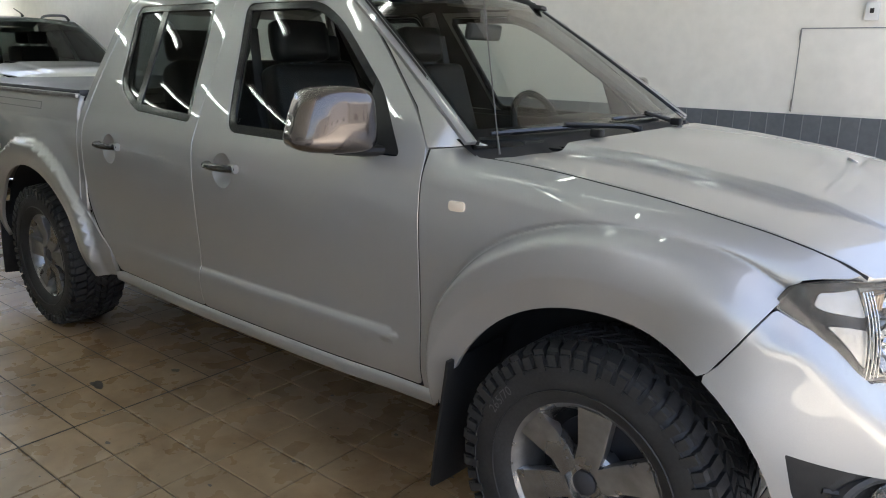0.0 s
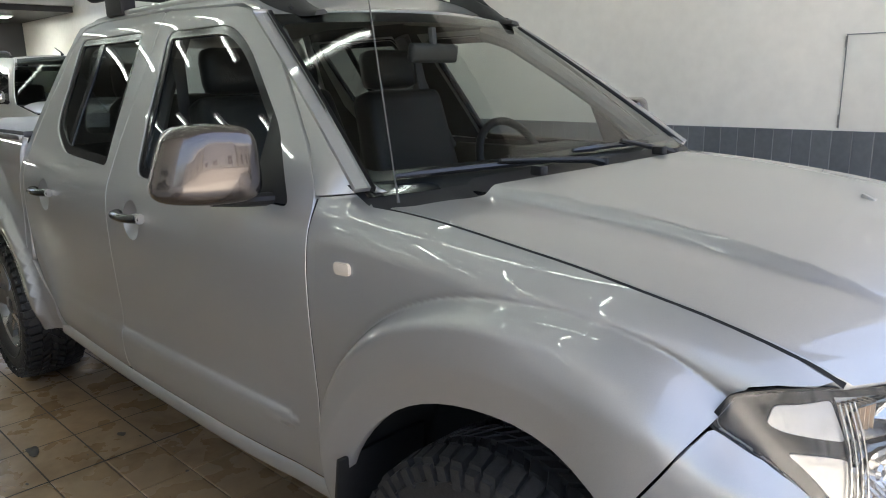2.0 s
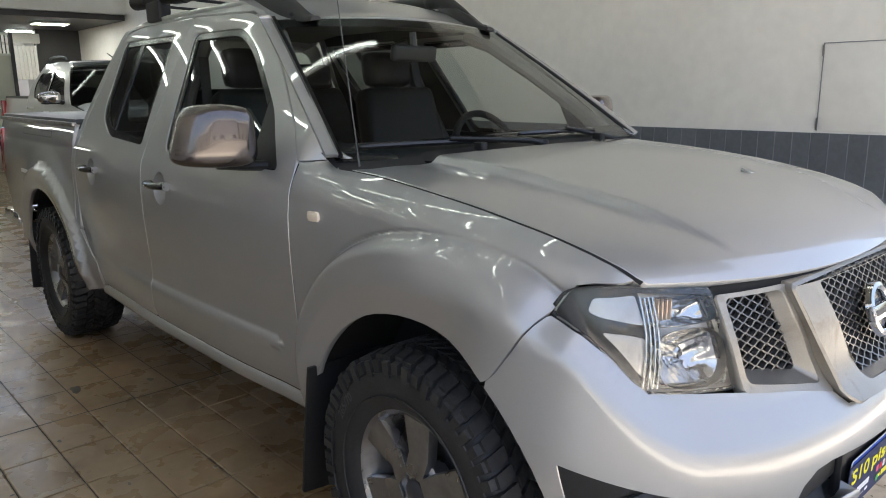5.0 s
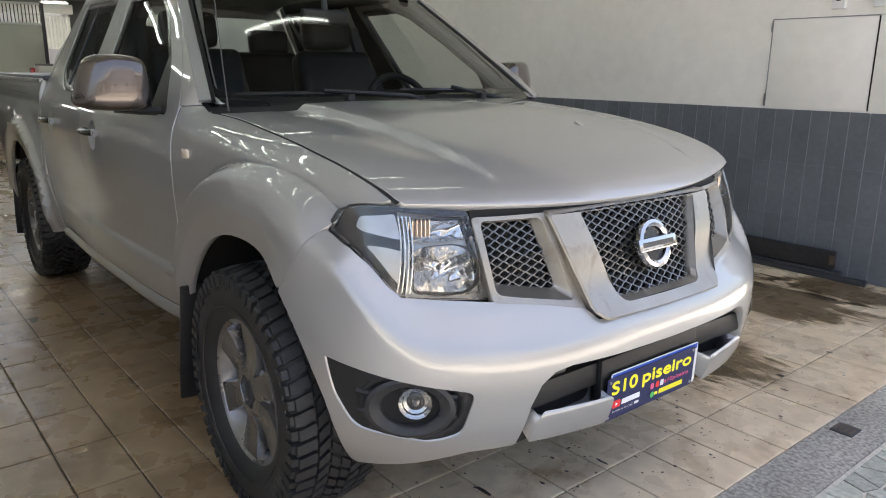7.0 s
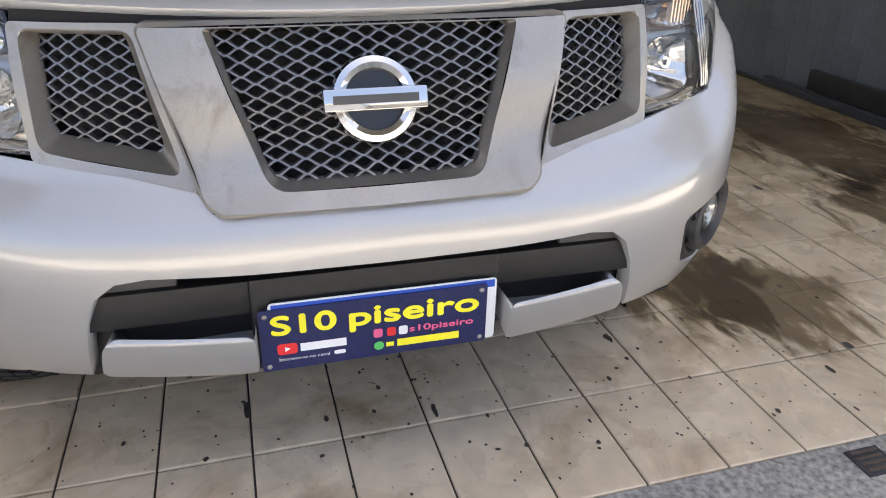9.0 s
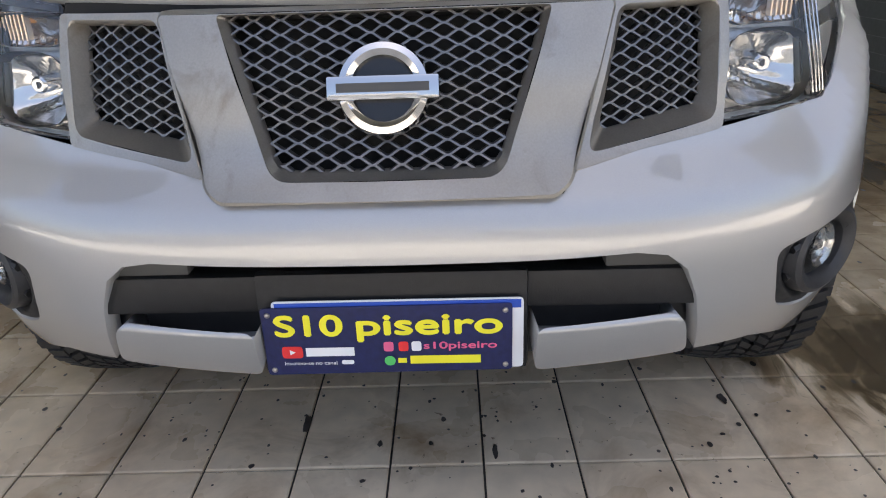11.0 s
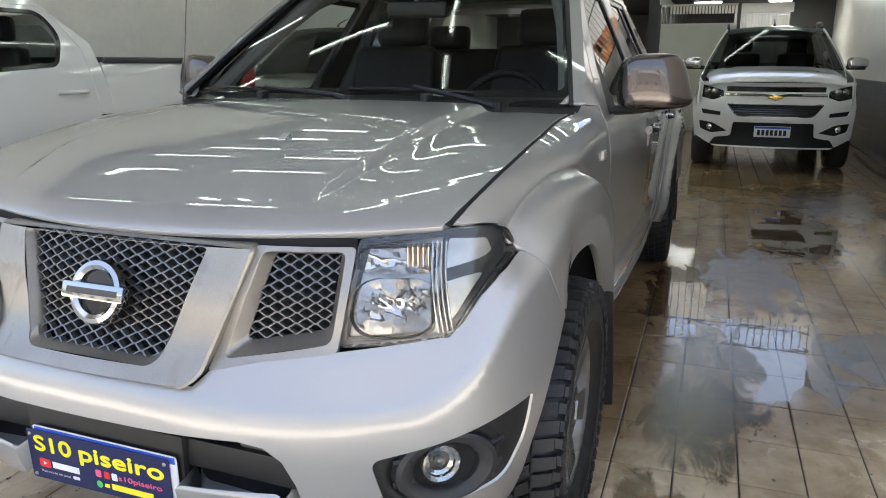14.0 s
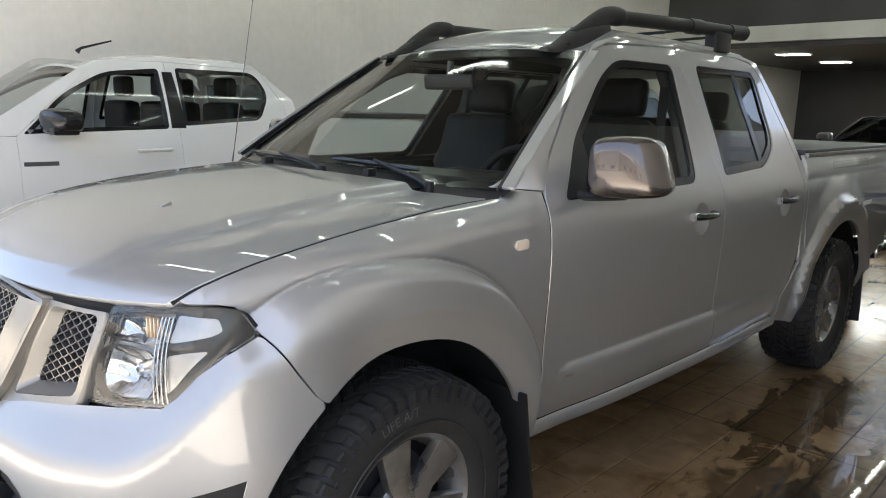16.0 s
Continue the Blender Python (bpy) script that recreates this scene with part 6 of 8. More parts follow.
# fog lamps in black bezels
for mirror in (False, True):
    sg = -1 if mirror else 1
    def sunk(u, v):
        r_ = np.hypot((np.abs(u) - s_of_y(0.745)) / 0.125, (v - 0.525) / 0.085)
        return nose(u, v, -0.003 - 0.024 * (1 - step(r_, 0.75, 1.05)) - 0.004 * step(r_, 1.05, 1.15))
    bez = panel("fog_bezel", FOG_HOLE, sunk, M["black"], bumper, size=0.012, depth=0.03, mirror=mirror, label="black fog lamp bezel")
    cx, cy, cz = (float(c[0]) for c in nose(np.array([s_of_y(0.748)]), np.array([0.526]), -0.014))
    aim = Matrix.Translation((cx, sg * cy, cz)) @ pose(0, 0, 0, 0, 0, sg * 40)
    b = lathe([(0.046, -0.03), (0.050, 0.002), (0.057, 0.010), (0.068, 0.014), (0.076, 0.009), (0.080, -0.02)], 40, "x")
    bmesh.ops.transform(b, matrix=aim @ Matrix.Diagonal((1, 1.42, 1.0, 1)), verts=b.verts)
    part("bezel_ring", b, M["bezel"], bez, "dark grey oval ring")
    b = lathe([(0.0001, -0.012), (0.056, -0.010)], 32, "x")
    bmesh.ops.transform(b, matrix=aim @ Matrix.Diagonal((1, 1.40, 0.98, 1)), verts=b.verts)
    part("bezel_dish", b, M["void"], bez)
    seat_at = aim @ Matrix.Translation((0, -sg * 0.012, 0.010))
    fog = lathe([(0.0001, -0.022), (0.010, -0.021), (0.012, -0.016), (0.020, -0.014), (0.022, -0.008), (0.030, -0.004), (0.032, 0.001), (0.040, 0.006)], 14, "x")
    bmesh.ops.transform(fog, matrix=seat_at, verts=fog.verts)
    part("fog_reflector", fog, M["fog_chrome"], bez, smooth=12)
    part("fog_bulb", tube([tuple(seat_at @ Vector(p)) for p in ((-0.02, 0, 0), (0.0, 0, 0), (0.004, 0, 0))], [0.009, 0.009, 0.005], 12), M["dark_steel"], bez)
    lens = lathe([(0.0001, 0.018), (0.020, 0.016), (0.034, 0.010), (0.041, 0.006), (0.043, 0.0)], 32, "x")
    bmesh.ops.transform(lens, matrix=seat_at, verts=lens.verts)
    part("fog_lens", lens, M["lens"], bez, "round clear fog lamp").visible_shadow = False
    for z0 in (0.500, 0.552):
        for y0, y1 in ((0.655, 0.692), (0.795, 0.832)):
            p0 = nose(np.array([s_of_y(y0)]), np.array([z0]), -0.008)
            p1 = nose(np.array([s_of_y(y1)]), np.array([z0 + 0.008]), -0.008)
            part("bezel_rib", tube([(float(p0[0][0]), sg * float(p0[1][0]), z0), (float(p1[0][0]), sg * float(p1[1][0]), z0 + 0.008)], 0.008, 6), M["black"], bez)


# interior
def seat(name, x, y, w, label):
    s_ = new(name)
    s_.parent = truck
    tagged(s_, label)
    back = bmesh.new()
    box(back, -0.07, 0.07, -w / 2, w / 2, 0.0, 0.60, bevel=0.05, seg=3)
    for v in back.verts:
        v.co.y *= 1 - 0.16 * max(0, v.co.z - 0.25) / 0.35
        v.co.x += 0.02 * abs(v.co.y / (w / 2)) ** 2
    bmesh.ops.transform(back, matrix=pose(x, y, 0.80, 0, -16, 0), verts=back.verts)
    part("backrest", back, M["leather"], s_, smooth=60)
    part("cushion", boxes((x - 0.02, x + 0.50, y - w / 2, y + w / 2, 0.66, 0.84), bevel=0.05), M["leather"], s_, smooth=60)
    return s_


for sg in (1, -1):
    s_ = seat("front_seat", -1.50, sg * 0.37, 0.50, "black leather front seat")
    h = boxes((-0.05, 0.05, -0.135, 0.135, -0.085, 0.085), bevel=0.045)
    bmesh.ops.transform(h, matrix=pose(-1.70, sg * 0.37, 1.475, 0, -10, 0), verts=h.verts)
    part("headrest", h, M["leather"], s_, smooth=70)
    for o in (-0.05, 0.05):
        part("headrest_post", tube([(-1.685, sg * 0.37 + o, 1.33), (-1.70, sg * 0.37 + o, 1.42)], 0.006, 8), M["chrome"], s_)
rear_seat = seat("rear_seat", -2.28, 0.0, 1.30, "black leather rear bench")
for y in (-0.40, 0.40):
    h = boxes((-0.045, 0.045, -0.125, 0.125, -0.075, 0.075), bevel=0.04)
    bmesh.ops.transform(h, matrix=pose(-2.47, y, 1.45, 0, -8, 0), verts=h.verts)
    part("headrest", h, M["leather"], rear_seat, smooth=70)
dash = bmesh.new()
box(dash, -0.86, -0.42, -0.70, 0.70, 0.80, 1.155, bevel=0.06, seg=3)
part("dashboard", dash, M["dash"], truck, "black moulded dashboard", smooth=60)
part("instrument_hood", boxes((-0.88, -0.66, 0.20, 0.54, 1.12, 1.195), bevel=0.035), M["dash"], truck, smooth=60)
sw = lathe([(0.180 + 0.016 * math.cos(2 * math.pi * k / 10), 0.016 * math.sin(2 * math.pi * k / 10)) for k in range(10)], 40, "x", closed=True)
bmesh.ops.transform(sw, matrix=pose(-0.985, 0.37, 1.105, 0, -24, 0), verts=sw.verts)
wheel_st = part("steering_wheel", sw, M["leather"], truck, "black steering wheel", smooth=70)
sp = bmesh.new()
box(sp, -0.02, 0.02, -0.06, 0.06, -0.06, 0.05, bevel=0.015)
box(sp, -0.01, 0.01, -0.175, 0.175, -0.02, 0.015, bevel=0.005)
box(sp, -0.01, 0.01, -0.02, 0.02, -0.175, 0.0, bevel=0.005)
bmesh.ops.transform(sp, matrix=pose(-0.965, 0.37, 1.10, 0, -24, 0), verts=sp.verts)
part("steering_spokes", sp, M["dash"], wheel_st)
part("cabin_floor", boxes((-2.62, -0.60, -0.76, 0.76, 0.56, 0.62), (-2.66, -2.58, -0.70, 0.70, 0.6, 1.18)), M["void"], truck, smooth=0)
panel("headlining", [(-1.13, -0.52), (-1.13, 0.52), (-2.60, 0.49), (-2.60, -0.49)], lambda x, y: (x, y, 1.668 + 0.03 * (1 - (y / 0.6) ** 2) - 0.065 * step(x, -1.45, -1.05) - 0.03 * step(-x, 2.3, 2.6)), M["lining"], truck, size=0.1, depth=0, flip=True)
mir = boxes((-0.015, 0.015, -0.125, 0.125, -0.032, 0.032), bevel=0.014)
bmesh.ops.transform(mir, matrix=pose(-1.024, -0.01, 1.518, 0, 10, 8), verts=mir.verts)
rear_view = part("rear_view_mirror", mir, M["dash"], truck, "grey rear view mirror", smooth=60)
part("mirror_stem", tube([(-1.024, -0.01, 1.535), (-1.030, -0.01, 1.60)], 0.014, 8), M["trim"], rear_view)
for sg in (1, -1):
    part("pillar_lining", tube([(-1.72, sg * 0.755, 1.10), (-1.77, sg * 0.625, 1.40), (-1.78, sg * 0.525, 1.62)], [0.045, 0.035, 0.035], 10), M["trim"], truck)
    part("belt_strap", tube([(-1.73, sg * 0.575, 1.52), (-1.66, sg * 0.60, 1.2), (-1.55, sg * 0.58, 0.85)], 0.022, 6, flat=0.12), M["dash"], truck)
    part("pillar_cover", tube([(-0.60, sg * 0.700, 1.19), (-0.73, sg * 0.672, 1.285), (-0.94, sg * 0.615, 1.435), (-1.14, sg * 0.548, 1.570), (-1.27, sg * 0.520, 1.615)], [0.028, 0.030, 0.032, 0.036, 0.036], 10), M["lining"], truck, "light lining along the windscreen pillar")
    part("sun_visor", boxes((-1.34, -1.19, min(sg * 0.14, sg * 0.50), max(sg * 0.14, sg * 0.50), 1.632, 1.650), bevel=0.007), M["lining"], truck)
    part("door_lining", boxes((-1.70, -0.70, sg * 0.80 - 0.02, sg * 0.80 + 0.02, 0.60, 1.13), (-2.45, -1.78, sg * 0.80 - 0.02, sg * 0.80 + 0.02, 0.60, 1.15), bevel=0.015), M["dash"], truck)
    part("pillar_inner", tube(curve([(-0.66, sg * 0.735, 1.19), (-0.87, sg * 0.675, 1.36), (-1.09, sg * 0.595, 1.545), (-1.21, sg * 0.545, 1.625)], 4), 0.022, 8), M["trim"], truck)


# ---- the advertising plate on the pickup ----
def fit_text(text, x0, x1, base, height, thick=0.0):
    """Letters stretched to run from x0 to x1, with capitals of that height."""
    bm = text_mesh(text, 1.0, 0.0)
    xs = [v.co.x for v in bm.verts]
    ks, kh = (x1 - x0) / (max(xs) - min(xs)), height / 0.729
    for v in bm.verts:
        v.co = ((v.co.x - min(xs)) * ks + x0, base + v.co.y * kh, 0)
    return bm


SIGN = Matrix.Translation((0.7735, -0.012, 0.455)) @ pose(0, 0, 0, 0, 2, 0) @ Matrix(((0, 0, 1, 0), (1, 0, 0, 0), (0, 1, 0, 0), (0, 0, 0, 1)))
real_plate = prism(rounded([(-0.185, -0.060), (0.215, -0.060), (0.215, 0.068), (-0.185, 0.068)], 0.008, 3), 0.002)
bmesh.ops.transform(real_plate, matrix=SIGN @ Matrix.Translation((0, 0, -0.004)), verts=real_plate.verts)
plate_ob = part("number_plate", real_plate, M["plate_white"], truck, "white number plate behind the sign")
bb = prism([(-0.180, 0.050), (0.211, 0.050), (0.211, 0.065), (-0.180, 0.065)], 0.0004)
bmesh.ops.transform(bb, matrix=SIGN @ Matrix.Translation((0, 0, -0.0018)), verts=bb.verts)
part("plate_band", bb, M["plate_blue"], plate_ob)
face = prism(rounded([(-0.203, -0.066), (0.197, -0.062), (0.197, 0.060), (-0.203, 0.058)], 0.006, 3), 0.0015)
bmesh.ops.transform(face, matrix=SIGN, verts=face.verts)
sign = part("advert_plate", face, M["navy"], truck, "navy advertising plate with yellow lettering")


def ink(name, bm, mat, lift=0.0022):
    bmesh.ops.transform(bm, matrix=SIGN @ Matrix.Translation((0, 0, lift)), verts=bm.verts)
    return part(name, bm, mat, sign, smooth=0)


def thicken(bm, t):
    """Fattens flat letters by laying shifted copies over them."""
    me = bpy.data.meshes.new("t")
    bm.to_mesh(me)
    for k, (dx, dy) in enumerate(((t, 0), (-t, 0), (0, t), (0, -t))):
        c = bmesh.new()
        c.from_mesh(me)
        bmesh.ops.translate(c, vec=(dx, dy, 0.00008 * (k + 1)), verts=c.verts)
        add(bm, c)
    bpy.data.meshes.remove(me)
    return bm


ink("lettering", thicken(fit_text("S10", -0.182, -0.075, 0.008, 0.038), 0.0019), M["yellow_ink"])
ink("lettering", thicken(fit_text("piseiro", -0.050, 0.180, 0.008, 0.038), 0.0019), M["yellow_ink"])
ink("lettering", thicken(fit_text("s10piseiro", 0.055, 0.172, -0.020, 0.013), 0.0005), M["pink_ink"])
ink("number_bar", prism([(0.032, -0.048), (0.146, -0.048), (0.146, -0.033), (0.032, -0.033)], 0.0002), M["yellow_ink"])
ink("code_bar", prism([(0.012, -0.046), (0.026, -0.046), (0.026, -0.037), (0.012, -0.037)], 0.0002), M["yellow_ink"])
ink("red_icon", prism(rounded([(-0.176, -0.034), (-0.142, -0.034), (-0.142, -0.012), (-0.176, -0.012)], 0.006, 3), 0.0002), M["red_ink"])
ink("play_mark", prism([(-0.163, -0.028), (-0.163, -0.018), (-0.154, -0.023)], 0.0002), M["white_ink"], 0.0026)
ink("word_bar", prism([(-0.137, -0.031), (-0.058, -0.031), (-0.058, -0.015), (-0.137, -0.015)], 0.0002), M["white_ink"])
ink("lettering", fit_text("Inscreva-se no canal", -0.174, -0.088, -0.047, 0.007), M["white_ink"])
ink("small_icon", prism(rounded([(-0.080, -0.047), (-0.060, -0.047), (-0.060, -0.039), (-0.080, -0.039)], 0.003, 2), 0.0002), M["white_ink"])
for x0, mt in ((-0.010, "pink_ink"), (0.014, "red_ink"), (0.035, "white_ink")):
    ink("small_icon", prism(rounded([(x0, -0.024), (x0 + 0.016, -0.024), (x0 + 0.016, -0.006), (x0, -0.006)], 0.004, 2), 0.0002), M[mt])
ink("green_icon", lathe([(0.0001, 0.0), (0.009, 0.0)], 20, "z"), M["green_ink"]).location = (0, -0.001, -0.041)
for x, y in ((-0.192, -0.056), (0.186, -0.052), (0.186, 0.048), (-0.192, 0.046)):
    b = lathe([(0.0001, 0.003), (0.004, 0.002), (0.005, 0.0)], 12, "z")
    bmesh.ops.translate(b, vec=(x, y, 0), verts=b.verts)
    ink("screw", b, M["steel"])


# ---- the other vehicles ----
def vehicle(name, label, category, paint, at, spec, wheel_mat="steel"):
    """A parked car or pickup, nose to +x, its front axle over the origin. spec holds its measures."""
    g = dict(wb=3.085, fo=0.93, ro=1.20, w=0.905, belt=1.12, roof=1.76, bonnet=1.10, ws0=-0.42, ws1=-1.12, rr=-2.35, cab=-2.62, r=0.375, bed=True, wins=None, sill=0.47, chrome_mirror=True, grille=0)
    g.update(spec)
    car = thing(name, label, category, at)
    mat = M[paint]
    rx = -g["wb"]
    ar = g["r"] + 0.075

    def gy(x, z):
        x, z = np.asarray(x, float), np.asarray(z, float)
        y = g["w"] - 0.02 * ((z - 0.85) / 0.35) ** 2 * (z < 0.85) - 0.05 * np.clip((z - 0.85) / max(0.05, g["belt"] - 0.85), 0, 1) ** 2
        y = y - 0.27 * np.clip((z - g["belt"]) / (g["roof"] - g["belt"]), 0, 1.05) ** 1.25
        y = y - 0.10 * step(x, 0.15, 0.95) - 0.03 * step(-x, g["wb"] + 0.5, g["wb"] + 1.2)
        for hx in (0.0, rx):
            rr = np.hypot(x - hx, z - g["r"])
            y = y + 0.035 * (1 - step(rr, ar + 0.02, ar + 0.13))
        return y

    def side(x, z):
        return x, gy(x, z), z

    def pair(nm, outline, m=mat, parent=car, holes=(), off=0.0, depth=0.015, lab="", size=0.05):
        return [panel(nm, outline, lambda x, z: (x, gy(x, z) + off, z), m, parent, holes=holes, size=size, depth=depth, mirror=mi, flip=True, label=lab) for mi in (False, True)]

    def wheel_arch(hx):
        return [p for p in arc(hx, g["r"], ar, 200, -20, 20) if p[1] > g["sill"] - 0.08]

    bz, b0 = g["bonnet"], g["belt"]
    dsplit, dfront = g.get("dsplit", (g["ws0"] + g["cab"]) / 2 - 0.15), g.get("dfront", g["ws0"] - 0.06)
    nose_x = g["fo"]
    front = [(dfront + 0.003, g["sill"])] + wheel_arch(0.0) + [(nose_x - 0.42, 0.60), (nose_x - 0.30, 0.80), (nose_x - 0.20, 0.93), (nose_x - 0.24, bz - 0.13), (0.2, bz - 0.05), (g["ws0"] + 0.02, b0 + 0.01), (dfront + 0.003, b0)]
    pair("fender", front)
    wf = rounded([(dfront - 0.13, b0 + 0.02), (dsplit + 0.06, b0 + 0.06), (dsplit + 0.03, g["roof"] - 0.13), (g["ws1"] + 0.02, g["roof"] - 0.15)], [0.03, 0.03, 0.03, 0.18], 5)
    wr = rounded([(dsplit - 0.06, b0 + 0.06), (g["cab"] + 0.30, b0 + 0.09), (g["cab"] + 0.16, g["roof"] - 0.34), (g["cab"] + 0.26, g["roof"] - 0.15), (dsplit - 0.05, g["roof"] - 0.13)], [0.03, 0.08, 0.10, 0.08, 0.03], 5)
    if g["wins"]:
        wf, wr = (rounded(w, r, 5) for w, r in zip(g["wins"], ([0.02, 0.03, 0.03, 0.10, 0.10], [0.03, 0.06, 0.10, 0.08, 0.03])))
    top = [(g["ws1"] + 0.02, g["roof"] - 0.085), (g["ws1"] - 0.15, g["roof"] - 0.055)]
    df = [(dfront, g["sill"] + 0.02), (dfront, b0), (dfront - 0.25, b0 + 0.22)] + top + [(dsplit, g["roof"] - 0.05), (dsplit, g["sill"] + 0.02)]
    rear_edge = g["cab"] + 0.10
    dr = [(dsplit - 0.006, g["sill"] + 0.02), (dsplit - 0.006, g["roof"] - 0.05), (g["cab"] + 0.26, g["roof"] - 0.07), (rear_edge, g["roof"] - 0.34), (rear_edge, 0.95), (max(rx + ar + 0.10, rear_edge + 0.1), g["sill"] + 0.02)]
    for nm, d, w in (("front_door", df, wf), ("rear_door", dr, wr)):
        doors = pair(nm, d, holes=[w])
        for mi, dd in enumerate(doors):
            sg = -1 if mi else 1
            pn = panel("window", w, lambda x, z: (x, gy(x, z) - 0.012, z), M[g.get("glass", "tint")], dd, size=0.08, depth=0, mirror=bool(mi), flip=True)
            pn.visible_shadow = False
            panel("window_rubber", w, lambda x, z: (x, gy(x, z) - 0.004, z), M["gloss_black"], dd, holes=[band(w, 0.028)], size=0.06, depth=0.008, mirror=bool(mi), flip=True)
            xh = (dsplit + 0.20) if nm == "front_door" else rear_edge + 0.20
            zh = b0 - (0.10 if nm == "front_door" else 0.06)
            yh = sg * float(gy(xh, zh))
            part("handle", tube([(xh - 0.12, yh, zh), (xh - 0.08, yh + sg * 0.035, zh), (xh + 0.08, yh + sg * 0.035, zh), (xh + 0.12, yh, zh)], 0.017, 8, flat=0.8), M["chrome"] if g.get("chrome_handle") else mat, dd)
    pair("b_pillar", [(dsplit + 0.055, b0 + 0.05), (dsplit - 0.055, b0 + 0.05), (dsplit - 0.045, g["roof"] - 0.12), (dsplit + 0.03, g["roof"] - 0.12)], M["gloss_black"], off=0.004, depth=0.006)
    pair("roof_side", [(dfront, b0 + 0.004), (g["ws0"] + 0.03, b0 + 0.012), (g["ws1"] + 0.10, g["roof"] - g.get("drop", 0.07)), (g["ws1"], g["roof"] - g.get("drop", 0.07) + 0.04), (dsplit, g["roof"] - 0.005), (g["cab"] + 0.30, g["roof"] - 0.03), (g["cab"], g["roof"] - 0.30), (g["cab"] - 0.03, 0.95), (rear_edge - 0.006, 0.95), (rear_edge - 0.006, g["roof"] - 0.34), (g["cab"] + 0.25, g["roof"] - 0.064), (dsplit, g["roof"] - 0.044), top[1], top[0], (dfront - 0.25, b0 + 0.226)])
    pair("sill", [(ar * -1 - 0.02, g["sill"] - 0.07), (-ar - 0.02, g["sill"] + 0.014), (rx + ar + 0.02, g["sill"] + 0.014), (rx + ar + 0.02, g["sill"] - 0.07)])
    tail = rx - g["ro"]
    btop = b0 + g.get("bed_up", 0.08) if g["bed"] else b0 + 0.02
    rear = [(rx + ar + 0.11, g["sill"] - 0.01)] + wheel_arch(rx)[::-1][::1]
    rear = [(max(rx + ar + 0.104, rear_edge + 0.09), g["sill"] + 0.01)] + [p for p in arc(rx, g["r"], ar, -20, 200, 20) if p[1] > g["sill"] - 0.05] + [(tail + 0.05, 0.52), (tail, 0.75), (tail + 0.01, btop), (g["cab"] - 0.03, btop), (g["cab"] - 0.03, 0.95), (rear_edge - 0.006, 0.94)]
    pair("rear_quarter", rear)
    # roof, bonnet, windscreen, back
    rw = g["w"] - 0.27 - 0.05
    panel("roof", [(g["ws1"] + 0.07, -rw), (g["ws1"] + 0.10, 0), (g["ws1"] + 0.07, rw), (g["ws1"] - 0.2, rw + 0.02), (g["cab"] + 0.35, rw + 0.02), (g["cab"] + 0.14, rw - 0.02), (g["cab"] + 0.14, -rw + 0.02), (g["cab"] + 0.35, -rw - 0.02), (g["ws1"] - 0.2, -rw - 0.02)], lambda x, y: (x, y, g["roof"] + 0.03 - 0.05 * (y / rw) ** 2 - g.get("drop", 0.07) * step(x, g["ws1"] - 0.55, g["ws1"] + 0.1) - 0.09 * step(-x, -g["cab"] - 0.35, -g["cab"] - 0.12)), mat, car, size=0.08)

    def bz_fn(x, y):
        d = np.clip((nose_x - 0.06 - 0.16 * (np.abs(y) / 0.75) ** 2.3 - x), 0, 3)
        return bz - 0.14 * np.exp(-d / 0.22) + (b0 - bz + 0.03) * step(-x, -0.3, 0.5) + 0.03 * (1 - (y / 0.8) ** 2) + 0.012 * step(0.52 - np.abs(y), 0, 0.06) - 0.05 * np.clip((np.abs(y) - 0.62) / 0.2, 0, 1) ** 2

    yb = np.linspace(-0.76, 0.76, 17)
    hood_l = [(nose_x - 0.08 - 0.16 * (abs(y) / 0.75) ** 2.3, y) for y in yb] + [(0.1, 0.82), (g["ws0"] + 0.06, 0.80)] + [(g["ws0"] + 0.06 + 0.12 * (1 - (y / 0.8) ** 2), y) for y in np.linspace(0.7, -0.7, 9)] + [(g["ws0"] + 0.06, -0.80), (0.1, -0.82)]
    panel("bonnet", hood_l, lambda x, y: (x, y, bz_fn(x, y)), mat, car, size=0.06)

    def scr(y, v):
        half = g["w"] - 0.09 - 0.24 * v
        k = 1 - (y / half) ** 2
        return g["ws0"] + (g["ws1"] + 0.06 - g["ws0"]) * v + 0.12 * k, y, b0 + 0.015 + (g["roof"] - b0 + 0.015 - g.get("drop", 0.07)) * v + 0.03 * k * v

    sc = [(-(g["w"] - 0.09 - 0.24 * v), v) for v in np.linspace(0, 1, 6)] + [((g["w"] - 0.09 - 0.24 * v), v) for v in np.linspace(1, 0, 6)]
    sc = [(-(g["w"] - 0.09), 0)] + [(y, 0) for y in np.linspace(-0.7, 0.7, 8)] + sc[6:][::-1] + [(y, 1.0) for y in np.linspace(0.45, -0.45, 6)] + sc[:6][::-1][:-1]
    pn = panel("windscreen", sc, scr, M["glass"] if g.get("drop") else M["tint"], car, size=0.08, depth=0, label="clear windscreen" if g.get("drop") else "dark tinted windscreen")
    pn.visible_shadow = False
    part("wiper", tube([tuple(float(q) + (0.02 if i != 1 else 0) for i, q in enumerate(scr(np.float64(y), np.float64(0.03)))) for y in (-0.6, -0.2, 0.2)], 0.01, 6), M["black"], car)
    back = [(-0.80, 0.95), (0.80, 0.95), (rw, g["roof"] - 0.10), (-rw, g["roof"] - 0.10)]
    hole = rounded([(-0.62, b0 + 0.12), (0.62, b0 + 0.12), (rw - 0.10, g["roof"] - 0.17), (-rw + 0.10, g["roof"] - 0.17)], 0.05, 3)
